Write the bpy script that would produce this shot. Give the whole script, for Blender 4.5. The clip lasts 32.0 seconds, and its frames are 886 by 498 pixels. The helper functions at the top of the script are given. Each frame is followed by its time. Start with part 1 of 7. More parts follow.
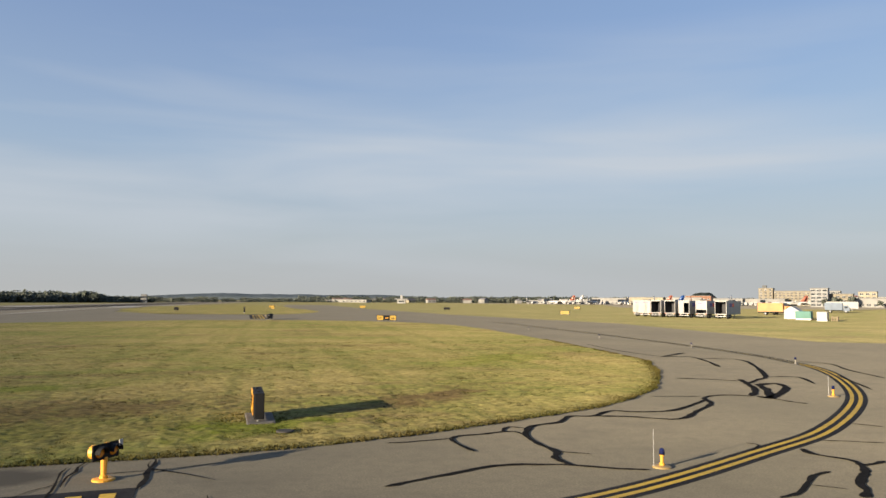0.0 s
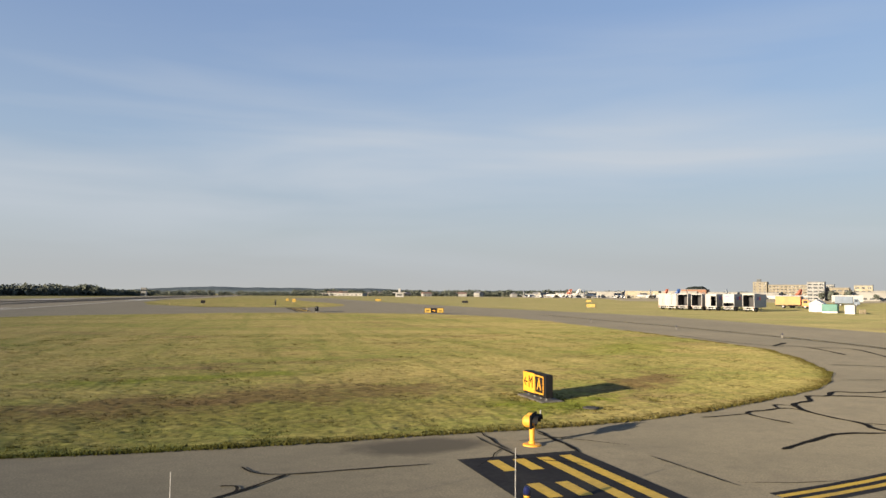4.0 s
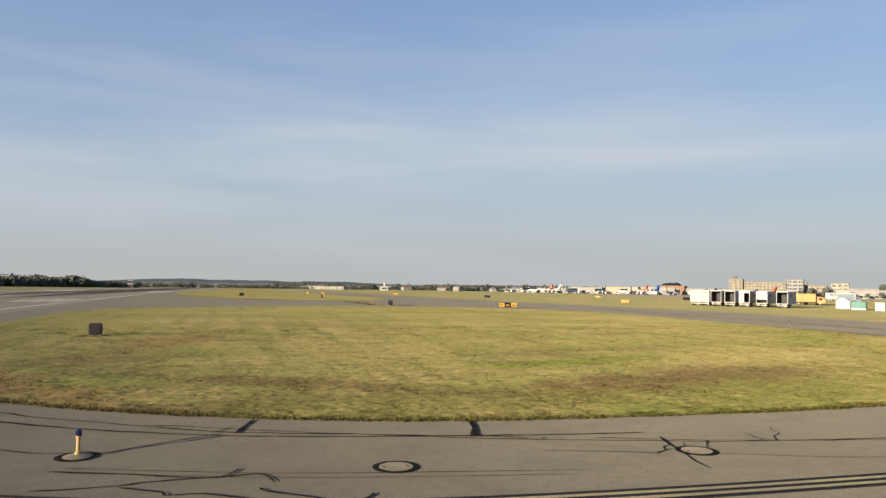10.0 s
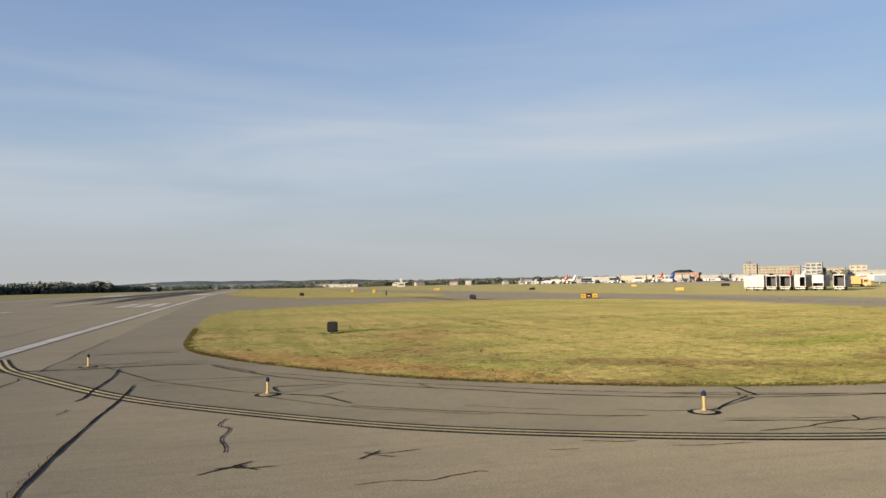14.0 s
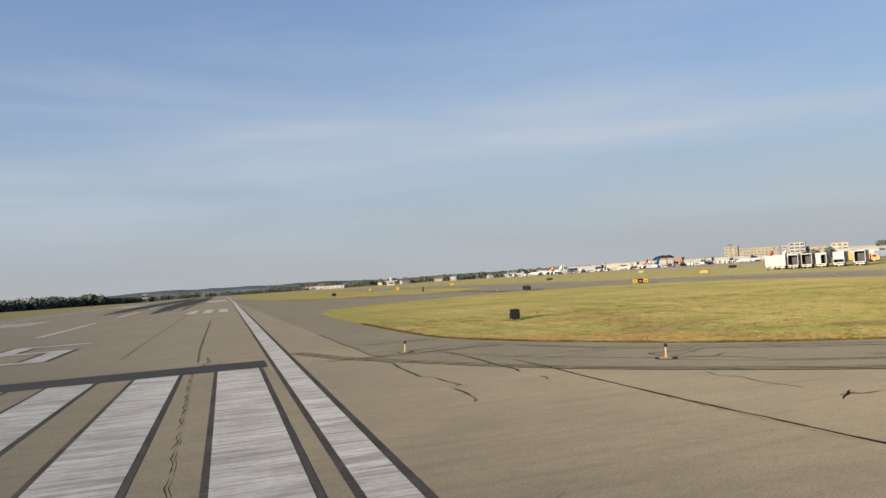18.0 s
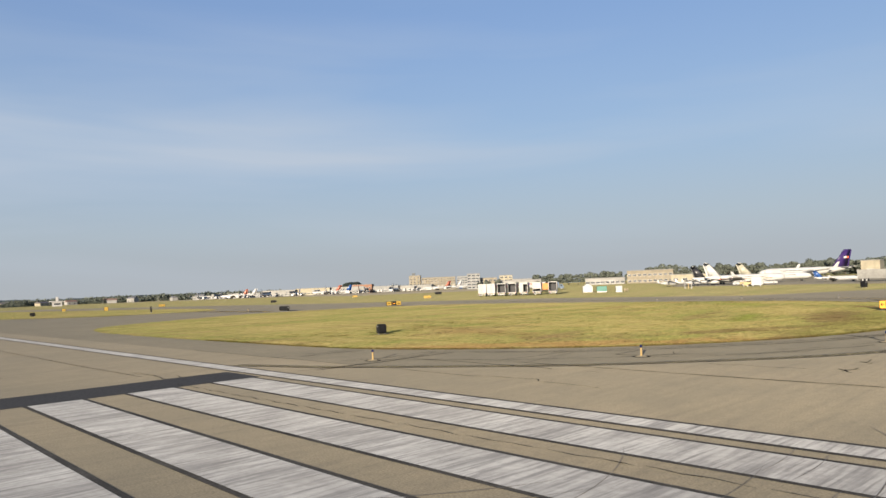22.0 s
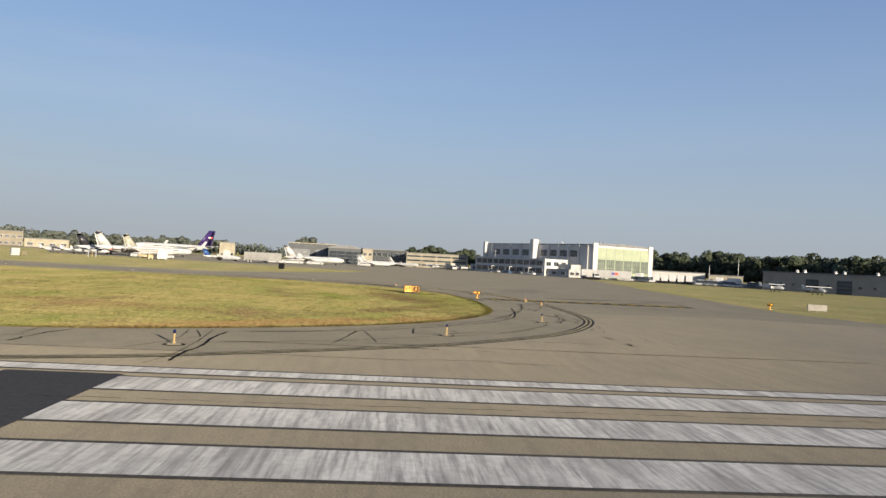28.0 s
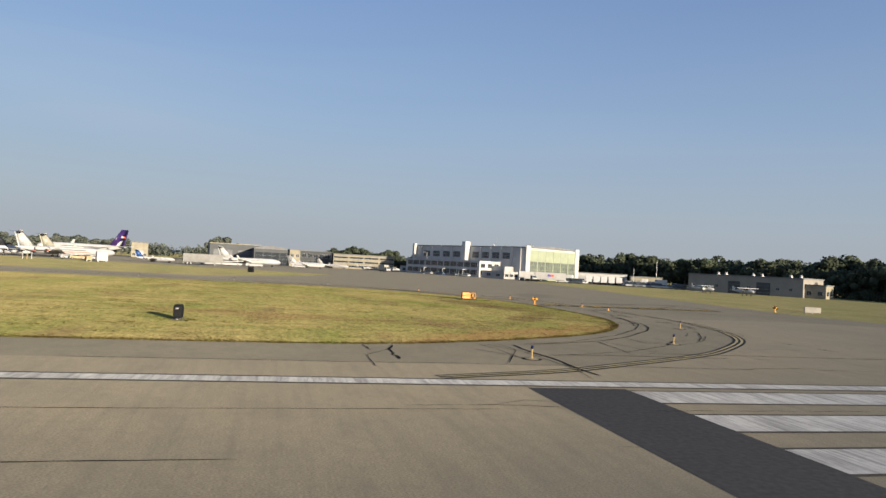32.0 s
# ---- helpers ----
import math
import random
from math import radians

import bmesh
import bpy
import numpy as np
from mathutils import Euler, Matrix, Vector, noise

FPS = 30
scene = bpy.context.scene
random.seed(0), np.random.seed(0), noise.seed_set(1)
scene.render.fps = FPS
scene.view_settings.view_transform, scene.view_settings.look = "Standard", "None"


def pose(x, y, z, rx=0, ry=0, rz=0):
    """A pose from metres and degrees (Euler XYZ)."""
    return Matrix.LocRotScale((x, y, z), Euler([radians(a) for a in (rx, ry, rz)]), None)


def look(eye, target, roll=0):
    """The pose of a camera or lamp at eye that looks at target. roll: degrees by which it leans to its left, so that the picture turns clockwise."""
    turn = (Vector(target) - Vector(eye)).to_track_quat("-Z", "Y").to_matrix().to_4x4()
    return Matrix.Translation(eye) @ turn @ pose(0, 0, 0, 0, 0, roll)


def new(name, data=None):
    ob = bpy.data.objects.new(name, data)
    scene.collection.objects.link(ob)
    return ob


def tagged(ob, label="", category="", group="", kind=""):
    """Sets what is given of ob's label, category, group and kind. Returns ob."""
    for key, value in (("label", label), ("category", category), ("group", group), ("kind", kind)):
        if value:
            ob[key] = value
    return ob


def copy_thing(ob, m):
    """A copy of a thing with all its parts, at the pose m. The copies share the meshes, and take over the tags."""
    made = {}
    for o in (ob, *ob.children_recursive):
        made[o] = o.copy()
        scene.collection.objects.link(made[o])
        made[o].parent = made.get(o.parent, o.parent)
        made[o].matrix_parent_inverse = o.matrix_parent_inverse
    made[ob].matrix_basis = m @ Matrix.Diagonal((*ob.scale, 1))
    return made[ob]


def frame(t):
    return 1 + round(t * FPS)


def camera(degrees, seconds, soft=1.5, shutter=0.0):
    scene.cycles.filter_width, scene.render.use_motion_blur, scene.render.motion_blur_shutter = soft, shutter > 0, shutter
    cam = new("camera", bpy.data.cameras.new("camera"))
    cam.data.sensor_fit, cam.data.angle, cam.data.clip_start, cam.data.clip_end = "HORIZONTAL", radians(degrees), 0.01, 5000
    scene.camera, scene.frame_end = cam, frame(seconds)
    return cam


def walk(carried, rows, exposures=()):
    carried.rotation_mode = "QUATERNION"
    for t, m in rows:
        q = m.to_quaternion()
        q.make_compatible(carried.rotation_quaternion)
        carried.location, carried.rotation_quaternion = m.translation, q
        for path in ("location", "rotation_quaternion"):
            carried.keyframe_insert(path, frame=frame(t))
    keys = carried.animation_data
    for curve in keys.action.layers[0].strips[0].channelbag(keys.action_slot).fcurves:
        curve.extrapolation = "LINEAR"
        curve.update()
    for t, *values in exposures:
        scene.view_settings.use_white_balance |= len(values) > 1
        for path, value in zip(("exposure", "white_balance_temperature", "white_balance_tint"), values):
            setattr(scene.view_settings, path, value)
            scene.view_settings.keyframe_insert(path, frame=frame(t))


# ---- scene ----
cam = camera(64.5, 32.0)


def ride(x, y, z, yaw, pitch, roll):
    """The camera's pose from its place, heading (left of +y), tilt and lean, in degrees."""
    a, b = radians(yaw), radians(pitch)
    way = Vector((-math.sin(a) * math.cos(b), math.cos(a) * math.cos(b), math.sin(b)))
    eye = Vector((x, y, z))
    return look(eye, eye + way, roll)


# seconds, metres east, north and up of the stripe corner, heading, tilt, lean
PATH = [
    (0, 60.587, -35.878, 4.007, -13.217, 4.000, 0.409),
    (0.5, 59.452, -35.856, 3.988, -13.551, 4.192, 0.050),
    (1, 58.274, -35.851, 3.967, -13.664, 4.083, 1.243),
    (1.5, 57.056, -35.855, 3.947, -13.842, 4.084, -0.036),
    (2, 55.804, -35.877, 3.926, -14.062, 3.892, 0.440),
    (2.5, 54.485, -35.908, 3.906, -14.422, 3.947, -0.686),
    (3, 53.164, -35.908, 3.888, -14.050, 3.493, 0.156),
    (3.5, 51.803, -35.899, 3.871, -14.058, 3.496, 0.505),
    (5.5, 45.837, -36.177, 3.838, -14.678, 3.327, -0.333),
    (6, 44.261, -36.249, 3.838, -15.061, 3.053, -0.420),
    (6.5, 42.644, -36.307, 3.840, -15.354, 3.072, 0.020),
    (7, 41.011, -36.358, 3.845, -15.054, 2.837, -0.497),
    (7.5, 39.369, -36.374, 3.849, -15.912, 2.652, 0.725),
    (8, 37.658, -36.405, 3.846, -15.480, 2.983, -0.045),
    (8.5, 35.899, -36.423, 3.836, -16.042, 3.380, -0.755),
    (9, 34.127, -36.385, 3.820, -16.301, 3.407, -0.860),
    (9.5, 32.317, -36.327, 3.802, -16.453, 3.162, -0.227),
    (10, 30.496, -36.287, 3.788, -16.652, 3.038, 0.930),
    (10.5, 28.679, -36.272, 3.782, -16.186, 3.192, -0.669),
    (11, 26.801, -36.296, 3.783, -16.522, 2.767, 0.984),
    (11.5, 24.833, -36.382, 3.790, -16.545, 3.320, -1.025),
    (12, 22.791, -36.525, 3.800, -15.646, 2.679, 0.118),
    (12.5, 20.769, -36.611, 3.813, -16.255, 2.967, -0.364),
    (13, 18.769, -36.669, 3.828, -16.621, 2.987, -0.535),
    (13.5, 16.735, -36.720, 3.844, -16.394, 2.734, -0.853),
    (15.5, 8.371, -36.052, 3.840, -16.765, 2.319, -0.922),
    (16, 6.253, -36.094, 3.851, -17.437, 2.202, 0.091),
    (16.5, 4.152, -36.166, 3.866, -17.272, 2.584, -0.983),
    (17, 2.064, -36.200, 3.882, -17.791, 2.924, -2.345),
    (17.5, 0.071, -36.133, 3.900, -18.009, 2.976, -2.709),
    (18, -1.876, -36.011, 3.916, -18.565, 2.240, -3.656),
    (18.5, -3.783, -35.785, 3.931, -20.979, 2.117, -2.948),
    (19, -5.678, -35.449, 3.944, -22.239, 1.939, -0.641),
    (19.5, -7.587, -34.961, 3.957, -24.926, 1.323, -0.104),
    (20, -9.467, -34.346, 3.968, -26.994, 1.341, 0.007),
    (20.5, -11.273, -33.583, 3.977, -30.922, 1.520, -1.230),
    (21, -13.015, -32.653, 3.985, -34.275, 1.706, -3.201),
    (21.5, -14.707, -31.560, 3.990, -39.044, 1.894, -1.270),
    (22, -16.241, -30.280, 3.992, -44.078, 2.951, -2.212),
    (22.5, -17.600, -28.808, 3.994, -48.779, 3.035, -2.669),
    (23, -18.706, -27.148, 3.991, -53.907, 2.616, -1.960),
    (23.5, -19.588, -25.354, 3.985, -58.359, 3.257, -0.398),
    (24, -20.293, -23.438, 3.976, -64.226, 3.329, -1.852),
    (24.5, -20.819, -21.443, 3.966, -69.675, 2.897, -3.805),
    (25, -21.182, -19.450, 3.958, -73.790, 2.858, -0.784),
    (25.5, -21.468, -17.430, 3.951, -78.207, 1.098, 2.947),
    (27.5, -21.699, -9.508, 3.934, -91.500, 1.334, 0.104),
    (28, -21.637, -7.465, 3.935, -95.365, 1.025, 2.975),
    (28.5, -21.561, -5.417, 3.936, -97.286, 1.390, 0.666),
    (29, -21.511, -3.331, 3.936, -99.909, -0.562, 4.729),
    (29.5, -21.523, -1.143, 3.931, -101.677, 2.726, 0.326),
    (30, -21.538, 1.169, 3.921, -101.711, 1.361, 2.277),
    (30.5, -21.495, 3.642, 3.905, -102.457, 1.735, 1.420),
    (31, -21.396, 6.287, 3.884, -103.888, 1.422, 2.584),
    (31.5, -21.254, 9.125, 3.858, -104.522, 1.925, 1.931),
    (32, -21.085, 12.089, 3.830, -104.064, 1.463, 3.066),
]
walk(cam, [(row[0], ride(*row[1:])) for row in PATH], exposures=((0, 1.26, 6500, 10), (13, 1.26, 6480, 10), (18, 1.15, 6200, 10), (23, 1.16, 6050, 10), (28, 1.08, 5980, 10), (32, 1.04, 6000, 10)))

# ---- daylight: a low sun behind the viewer, thin high cloud ----
SUN_EL, SUN_AZ = 10.0, 207.0          # degrees; azimuth counted from +x
to_sun = Vector((math.cos(radians(SUN_EL)) * math.cos(radians(SUN_AZ)),
                 math.cos(radians(SUN_EL)) * math.sin(radians(SUN_AZ)), math.sin(radians(SUN_EL))))
sun = new("sun", bpy.data.lights.new("sun", "SUN"))
sun.data.energy, sun.data.angle, sun.data.color = 4.5, radians(0.6), (1.0, 0.83, 0.60)
sun.rotation_euler = to_sun.to_track_quat("Z", "Y").to_euler()

world = bpy.data.worlds.new("sky")
scene.world = world
world.use_nodes = True
wn, wl = world.node_tree.nodes, world.node_tree.links
wn.clear()
sky = wn.new("ShaderNodeTexSky")
sky.sky_type, sky.sun_disc = "NISHITA", False
sky.sun_elevation, sky.sun_rotation = radians(SUN_EL), radians(90 - SUN_AZ)
sky.air_density, sky.dust_density, sky.ozone_density, sky.altitude = 1.0, 1.6, 1.6, 60
way_in = wn.new("ShaderNodeTexCoord")
split = wn.new("ShaderNodeSeparateXYZ")
wl.new(way_in.outputs["Generated"], split.inputs[0])
up = wn.new("ShaderNodeMath"); up.operation = "MAXIMUM"; up.inputs[1].default_value = 0.0
wl.new(split.outputs["Z"], up.inputs[0])
stretch = wn.new("ShaderNodeMapping")
stretch.inputs["Scale"].default_value = (1.6, 1.6, 13.0)
stretch.inputs["Location"].default_value = (0.6, 0.9, 0.35)
wl.new(way_in.outputs["Generated"], stretch.inputs[0])
puff = wn.new("ShaderNodeTexNoise")
puff.inputs["Scale"].default_value, puff.inputs["Detail"].default_value, puff.inputs["Roughness"].default_value = 1.0, 4, 0.45
puff.inputs["Distortion"].default_value = 0.3
wl.new(stretch.outputs[0], puff.inputs["Vector"])
band = wn.new("ShaderNodeMapRange")
band.inputs["From Min"].default_value, band.inputs["From Max"].default_value = 0.40, 0.68
band.inputs["To Min"].default_value, band.inputs["To Max"].default_value = 0.0, 0.85
wl.new(puff.outputs["Fac"], band.inputs["Value"])
# the cloud sheet lies in the middle of the sky and thins towards the zenith
fade = wn.new("ShaderNodeValToRGB")
fade.color_ramp.elements[0].position, fade.color_ramp.elements[0].color = 0.02, (0.25, 0.25, 0.25, 1)
fade.color_ramp.elements[1].position, fade.color_ramp.elements[1].color = 0.42, (0.05, 0.05, 0.05, 1)
mid = fade.color_ramp.elements.new(0.17); mid.color = (1, 1, 1, 1)
mid = fade.color_ramp.elements.new(0.26); mid.color = (0.5, 0.5, 0.5, 1)
wl.new(up.outputs[0], fade.inputs[0])
# the sheet lies in the north and clears towards the east
north = wn.new("ShaderNodeMapRange")
north.inputs["From Min"].default_value, north.inputs["From Max"].default_value = 0.0, 0.8
north.inputs["To Min"].default_value = 0.12
wl.new(split.outputs["Y"], north.inputs["Value"])
patch = wn.new("ShaderNodeMath"); patch.operation = "MULTIPLY"
wl.new(fade.outputs[0], patch.inputs[0]); wl.new(north.outputs[0], patch.inputs[1])
thin = wn.new("ShaderNodeMath"); thin.operation = "MULTIPLY"
wl.new(band.outputs[0], thin.inputs[0]); wl.new(patch.outputs[0], thin.inputs[1])
# haze pales the sky towards the horizon
haze = wn.new("ShaderNodeValToRGB")
hz = haze.color_ramp.elements
hz[0].position, hz[0].color = 0.0, (1, 1, 1, 1)
hz[1].position, hz[1].color = 0.55, (0.45, 0.45, 0.45, 1)
wl.new(up.outputs[0], haze.inputs[0])
tone = wn.new("ShaderNodeValToRGB")
tz = tone.color_ramp.elements
tz[0].position, tz[0].color = 0.0, (0.224, 0.228, 0.224, 1)
tz[1].position, tz[1].color = 0.55, (0.092, 0.134, 0.255, 1)
q = tz.new(0.08); q.color = (0.216, 0.240, 0.262, 1)
q = tz.new(0.20); q.color = (0.168, 0.216, 0.290, 1)
q = tz.new(0.36); q.color = (0.119, 0.166, 0.280, 1)
wl.new(up.outputs[0], tone.inputs[0])
level = wn.new("ShaderNodeVectorMath"); level.operation = "SCALE"; level.inputs["Scale"].default_value = 1 / 0.10
wl.new(tone.outputs[0], level.inputs[0])
blue = wn.new("ShaderNodeMixRGB")
wl.new(haze.outputs[0], blue.inputs[0]); wl.new(sky.outputs[0], blue.inputs[1]); wl.new(level.outputs[0], blue.inputs[2])
cloud = wn.new("ShaderNodeMixRGB")
cloud.inputs[2].default_value = (2.75, 2.95, 3.2, 1)
wl.new(thin.outputs[0], cloud.inputs[0]); wl.new(blue.outputs[0], cloud.inputs[1])
back = wn.new("ShaderNodeBackground"); back.inputs["Strength"].default_value = 0.089
wl.new(cloud.outputs[0], back.inputs[0])
wout = wn.new("ShaderNodeOutputWorld")
wl.new(back.outputs[0], wout.inputs[0])

# ---- materials ----


def matt(m, amount):
    """Rough ground throws light back towards its source."""
    m.node_tree.nodes["Principled BSDF"].inputs["Diffuse Roughness"].default_value = amount
    return m


def surface(name, colour, rough=0.8, metal=0.0, spread=0.15, fine=8.0, coarse=0.6, bump=0.15, tint=None, island=0.0, piece=0.0, spec=0.5):
    """A plain material with grain and larger stains. fine and coarse: noise scales per metre; tint: the stains' colour."""
    m = bpy.data.materials.new(name)
    m.use_nodes = True
    n, l = m.node_tree.nodes, m.node_tree.links
    b = n["Principled BSDF"]
    b.inputs["Roughness"].default_value, b.inputs["Metallic"].default_value = rough, metal
    b.inputs["Specular IOR Level"].default_value = spec
    tc = n.new("ShaderNodeTexCoord")
    n1, n2 = n.new("ShaderNodeTexNoise"), n.new("ShaderNodeTexNoise")
    n1.inputs["Scale"].default_value, n1.inputs["Detail"].default_value = fine, 6
    n2.inputs["Scale"].default_value, n2.inputs["Detail"].default_value = coarse, 4
    for q in (n1, n2):
        l.new(tc.outputs["Object"], q.inputs["Vector"])
    mix = n.new("ShaderNodeMixRGB")
    dark = tint or tuple(c * 0.72 for c in colour)
    mix.inputs[1].default_value, mix.inputs[2].default_value = (*colour, 1), (*dark, 1)
    ramp = n.new("ShaderNodeMapRange")
    ramp.inputs["From Min"].default_value, ramp.inputs["From Max"].default_value = 0.38, 0.66
    l.new(n2.outputs["Fac"], ramp.inputs["Value"])
    l.new(ramp.outputs[0], mix.inputs[0])
    val = n.new("ShaderNodeMapRange")
    val.inputs["From Min"].default_value, val.inputs["From Max"].default_value = 0.25, 0.75
    val.inputs["To Min"].default_value, val.inputs["To Max"].default_value = 1 - spread, 1 + spread
    l.new(n1.outputs["Fac"], val.inputs["Value"])
    mul = n.new("ShaderNodeVectorMath"); mul.operation = "SCALE"
    l.new(mix.outputs[0], mul.inputs[0]); l.new(val.outputs[0], mul.inputs["Scale"])
    last = mul
    if island or piece:
        src = n.new("ShaderNodeNewGeometry").outputs["Random Per Island"] if island else n.new("ShaderNodeObjectInfo").outputs["Random"]
        k = island or piece
        mr = n.new("ShaderNodeMapRange")
        mr.inputs["To Min"].default_value, mr.inputs["To Max"].default_value = 1 - k, 1 + k
        l.new(src, mr.inputs["Value"])
        last = n.new("ShaderNodeVectorMath"); last.operation = "SCALE"
        l.new(mul.outputs[0], last.inputs[0]); l.new(mr.outputs[0], last.inputs["Scale"])
    l.new(last.outputs[0], b.inputs["Base Color"])
    if bump:
        bp = n.new("ShaderNodeBump")
        bp.inputs["Strength"].default_value, bp.inputs["Distance"].default_value = bump, 0.02
        l.new(n1.outputs["Fac"], bp.inputs["Height"]); l.new(bp.outputs[0], b.inputs["Normal"])
    return m


ASPHALT = surface("asphalt", (0.146, 0.130, 0.094), 0.93, spread=0.34, fine=22, coarse=0.11, bump=0.10, tint=(0.124, 0.112, 0.082), spec=0.25)
OLD_ASPHALT = surface("worn_asphalt", (0.195, 0.168, 0.117), 0.93, spread=0.36, fine=20, coarse=0.07, bump=0.10, tint=(0.164, 0.145, 0.104), spec=0.25)
SEALED = surface("sealed_asphalt", (0.068, 0.063, 0.057), 0.95, spread=0.2, fine=6, coarse=0.5, tint=(0.07, 0.066, 0.060), spec=0.1)
TAR = surface("crack_sealant", (0.024, 0.022, 0.020), 1.0, spread=0.25, fine=14, coarse=1.2, spec=0.03)
RUBBER = surface("tyre_rubber_marks", (0.17, 0.15, 0.125), 0.9, spread=0.3, fine=3, coarse=0.12, tint=(0.2, 0.175, 0.14), spec=0.25)
WHITE_PAINT = surface("white_runway_paint", (0.484, 0.468, 0.429), 0.85, spread=0.14, fine=5, coarse=0.45, tint=(0.367, 0.351, 0.320), spec=0.25)


def streaked(m, scale, turn, amount, dark):
    """Lays faint tyre smears across a paint."""
    n, l = m.node_tree.nodes, m.node_tree.links
    b = n["Principled BSDF"]
    tc, mp, nz, mr = n.new("ShaderNodeTexCoord"), n.new("ShaderNodeMapping"), n.new("ShaderNodeTexNoise"), n.new("ShaderNodeMapRange")
    mp.inputs["Scale"].default_value, mp.inputs["Rotation"].default_value = scale, (0, 0, radians(turn))
    nz.inputs["Scale"].default_value, nz.inputs["Detail"].default_value, nz.inputs["Roughness"].default_value = 1.0, 6, 0.6
    mr.inputs["From Min"].default_value, mr.inputs["From Max"].default_value, mr.inputs["To Max"].default_value = 0.46, 0.72, amount
    mix = n.new("ShaderNodeMixRGB")
    mix.inputs[2].default_value = (*dark, 1)
    src = b.inputs["Base Color"].links[0].from_socket
    l.new(tc.outputs["Object"], mp.inputs[0]); l.new(mp.outputs[0], nz.inputs["Vector"]); l.new(nz.outputs["Fac"], mr.inputs["Value"])
    l.new(mr.outputs[0], mix.inputs[0]); l.new(src, mix.inputs[1]); l.new(mix.outputs[0], b.inputs["Base Color"])
    return m


for m, amount in ((ASPHALT, 0.6), (OLD_ASPHALT, 0.6), (WHITE_PAINT, 0.3)):
    matt(m, amount)
streaked(ASPHALT, (0.55, 0.8, 1), 20, 0.55, (0.095, 0.086, 0.065))
streaked(OLD_ASPHALT, (0.35, 0.6, 1), 70, 0.50, (0.130, 0.117, 0.088))
streaked(ASPHALT, (3.2, 3.2, 1), 0, 0.45, (0.089, 0.080, 0.060))
streaked(OLD_ASPHALT, (2.6, 3.4, 1), 0, 0.42, (0.121, 0.108, 0.081))
streaked(WHITE_PAINT, (0.5, 7.0, 1), 35, 0.82, (0.125, 0.119, 0.112))
streaked(WHITE_PAINT, (0.22, 2.1, 1), 22, 0.72, (0.150, 0.143, 0.134))
streaked(OLD_ASPHALT, (0.16, 2.6, 1), 24, 0.35, (0.102, 0.092, 0.071))


def blotch(m, x, y, turn, half, wide, colour, most):
    """A stain with a ragged outline at one place of a pavement."""
    n, l = m.node_tree.nodes, m.node_tree.links
    b = n["Principled BSDF"]
    tc, mp, nz, shift, add, grad, mr, mix = (n.new("ShaderNode" + k) for k in ("TexCoord", "Mapping", "TexNoise", "VectorMath", "VectorMath", "TexGradient", "MapRange", "MixRGB"))
    mp.vector_type, grad.gradient_type, shift.operation, add.operation = "TEXTURE", "SPHERICAL", "MULTIPLY_ADD", "ADD"
    mp.inputs["Location"].default_value, mp.inputs["Rotation"].default_value, mp.inputs["Scale"].default_value = (x, y, 0), (0, 0, radians(turn)), (half, wide, 1)
    nz.inputs["Scale"].default_value, nz.inputs["Detail"].default_value = 1.1, 6
    shift.inputs[1].default_value, shift.inputs[2].default_value = (0.9, 0.9, 0), (-0.45, -0.45, 0)
    l.new(tc.outputs["Object"], mp.inputs[0]); l.new(tc.outputs["Object"], nz.inputs["Vector"]); l.new(nz.outputs["Color"], shift.inputs[0])
    l.new(mp.outputs[0], add.inputs[0]); l.new(shift.outputs[0], add.inputs[1]); l.new(add.outputs[0], grad.inputs[0])
    mr.inputs["From Min"].default_value, mr.inputs["From Max"].default_value, mr.inputs["To Max"].default_value = 0.1, 0.5, most
    mix.inputs[2].default_value = (*colour, 1)
    l.new(grad.outputs["Fac"], mr.inputs["Value"]); l.new(mr.outputs[0], mix.inputs[0])
    l.new(b.inputs["Base Color"].links[0].from_socket, mix.inputs[1]); l.new(mix.outputs[0], b.inputs["Base Color"])


# damp soil washed onto the pavement, and oily patches where the taxiways meet
blotch(ASPHALT, 54.2, -18.5, 4, 2.6, 1.15, (0.045, 0.040, 0.030), 0.85)
blotch(ASPHALT, 66.0, -34.0, -70, 9.0, 1.6, (0.045, 0.041, 0.033), 0.7)
blotch(ASPHALT, 69.5, -45.0, -75, 7.0, 1.4, (0.051, 0.046, 0.036), 0.6)
blotch(ASPHALT, 85.0, -30.0, -20, 16.0, 4.0, (0.078, 0.071, 0.055), 0.5)
YELLOW_PAINT = surface("yellow_line_paint", (0.66, 0.42, 0.055), 0.85, spread=0.18, fine=7, coarse=0.6, tint=(0.50, 0.33, 0.07), spec=0.25)
BLACK_PAINT = surface("black_border_paint", (0.022, 0.021, 0.022), 0.85, spread=0.25, fine=7, coarse=0.6, tint=(0.035, 0.033, 0.031), spec=0.08)
BORDER_PAINT = surface("worn_black_border_paint", (0.070, 0.063, 0.053), 0.95, spread=0.3, fine=9, coarse=0.5, tint=(0.105, 0.094, 0.076), spec=0.05)


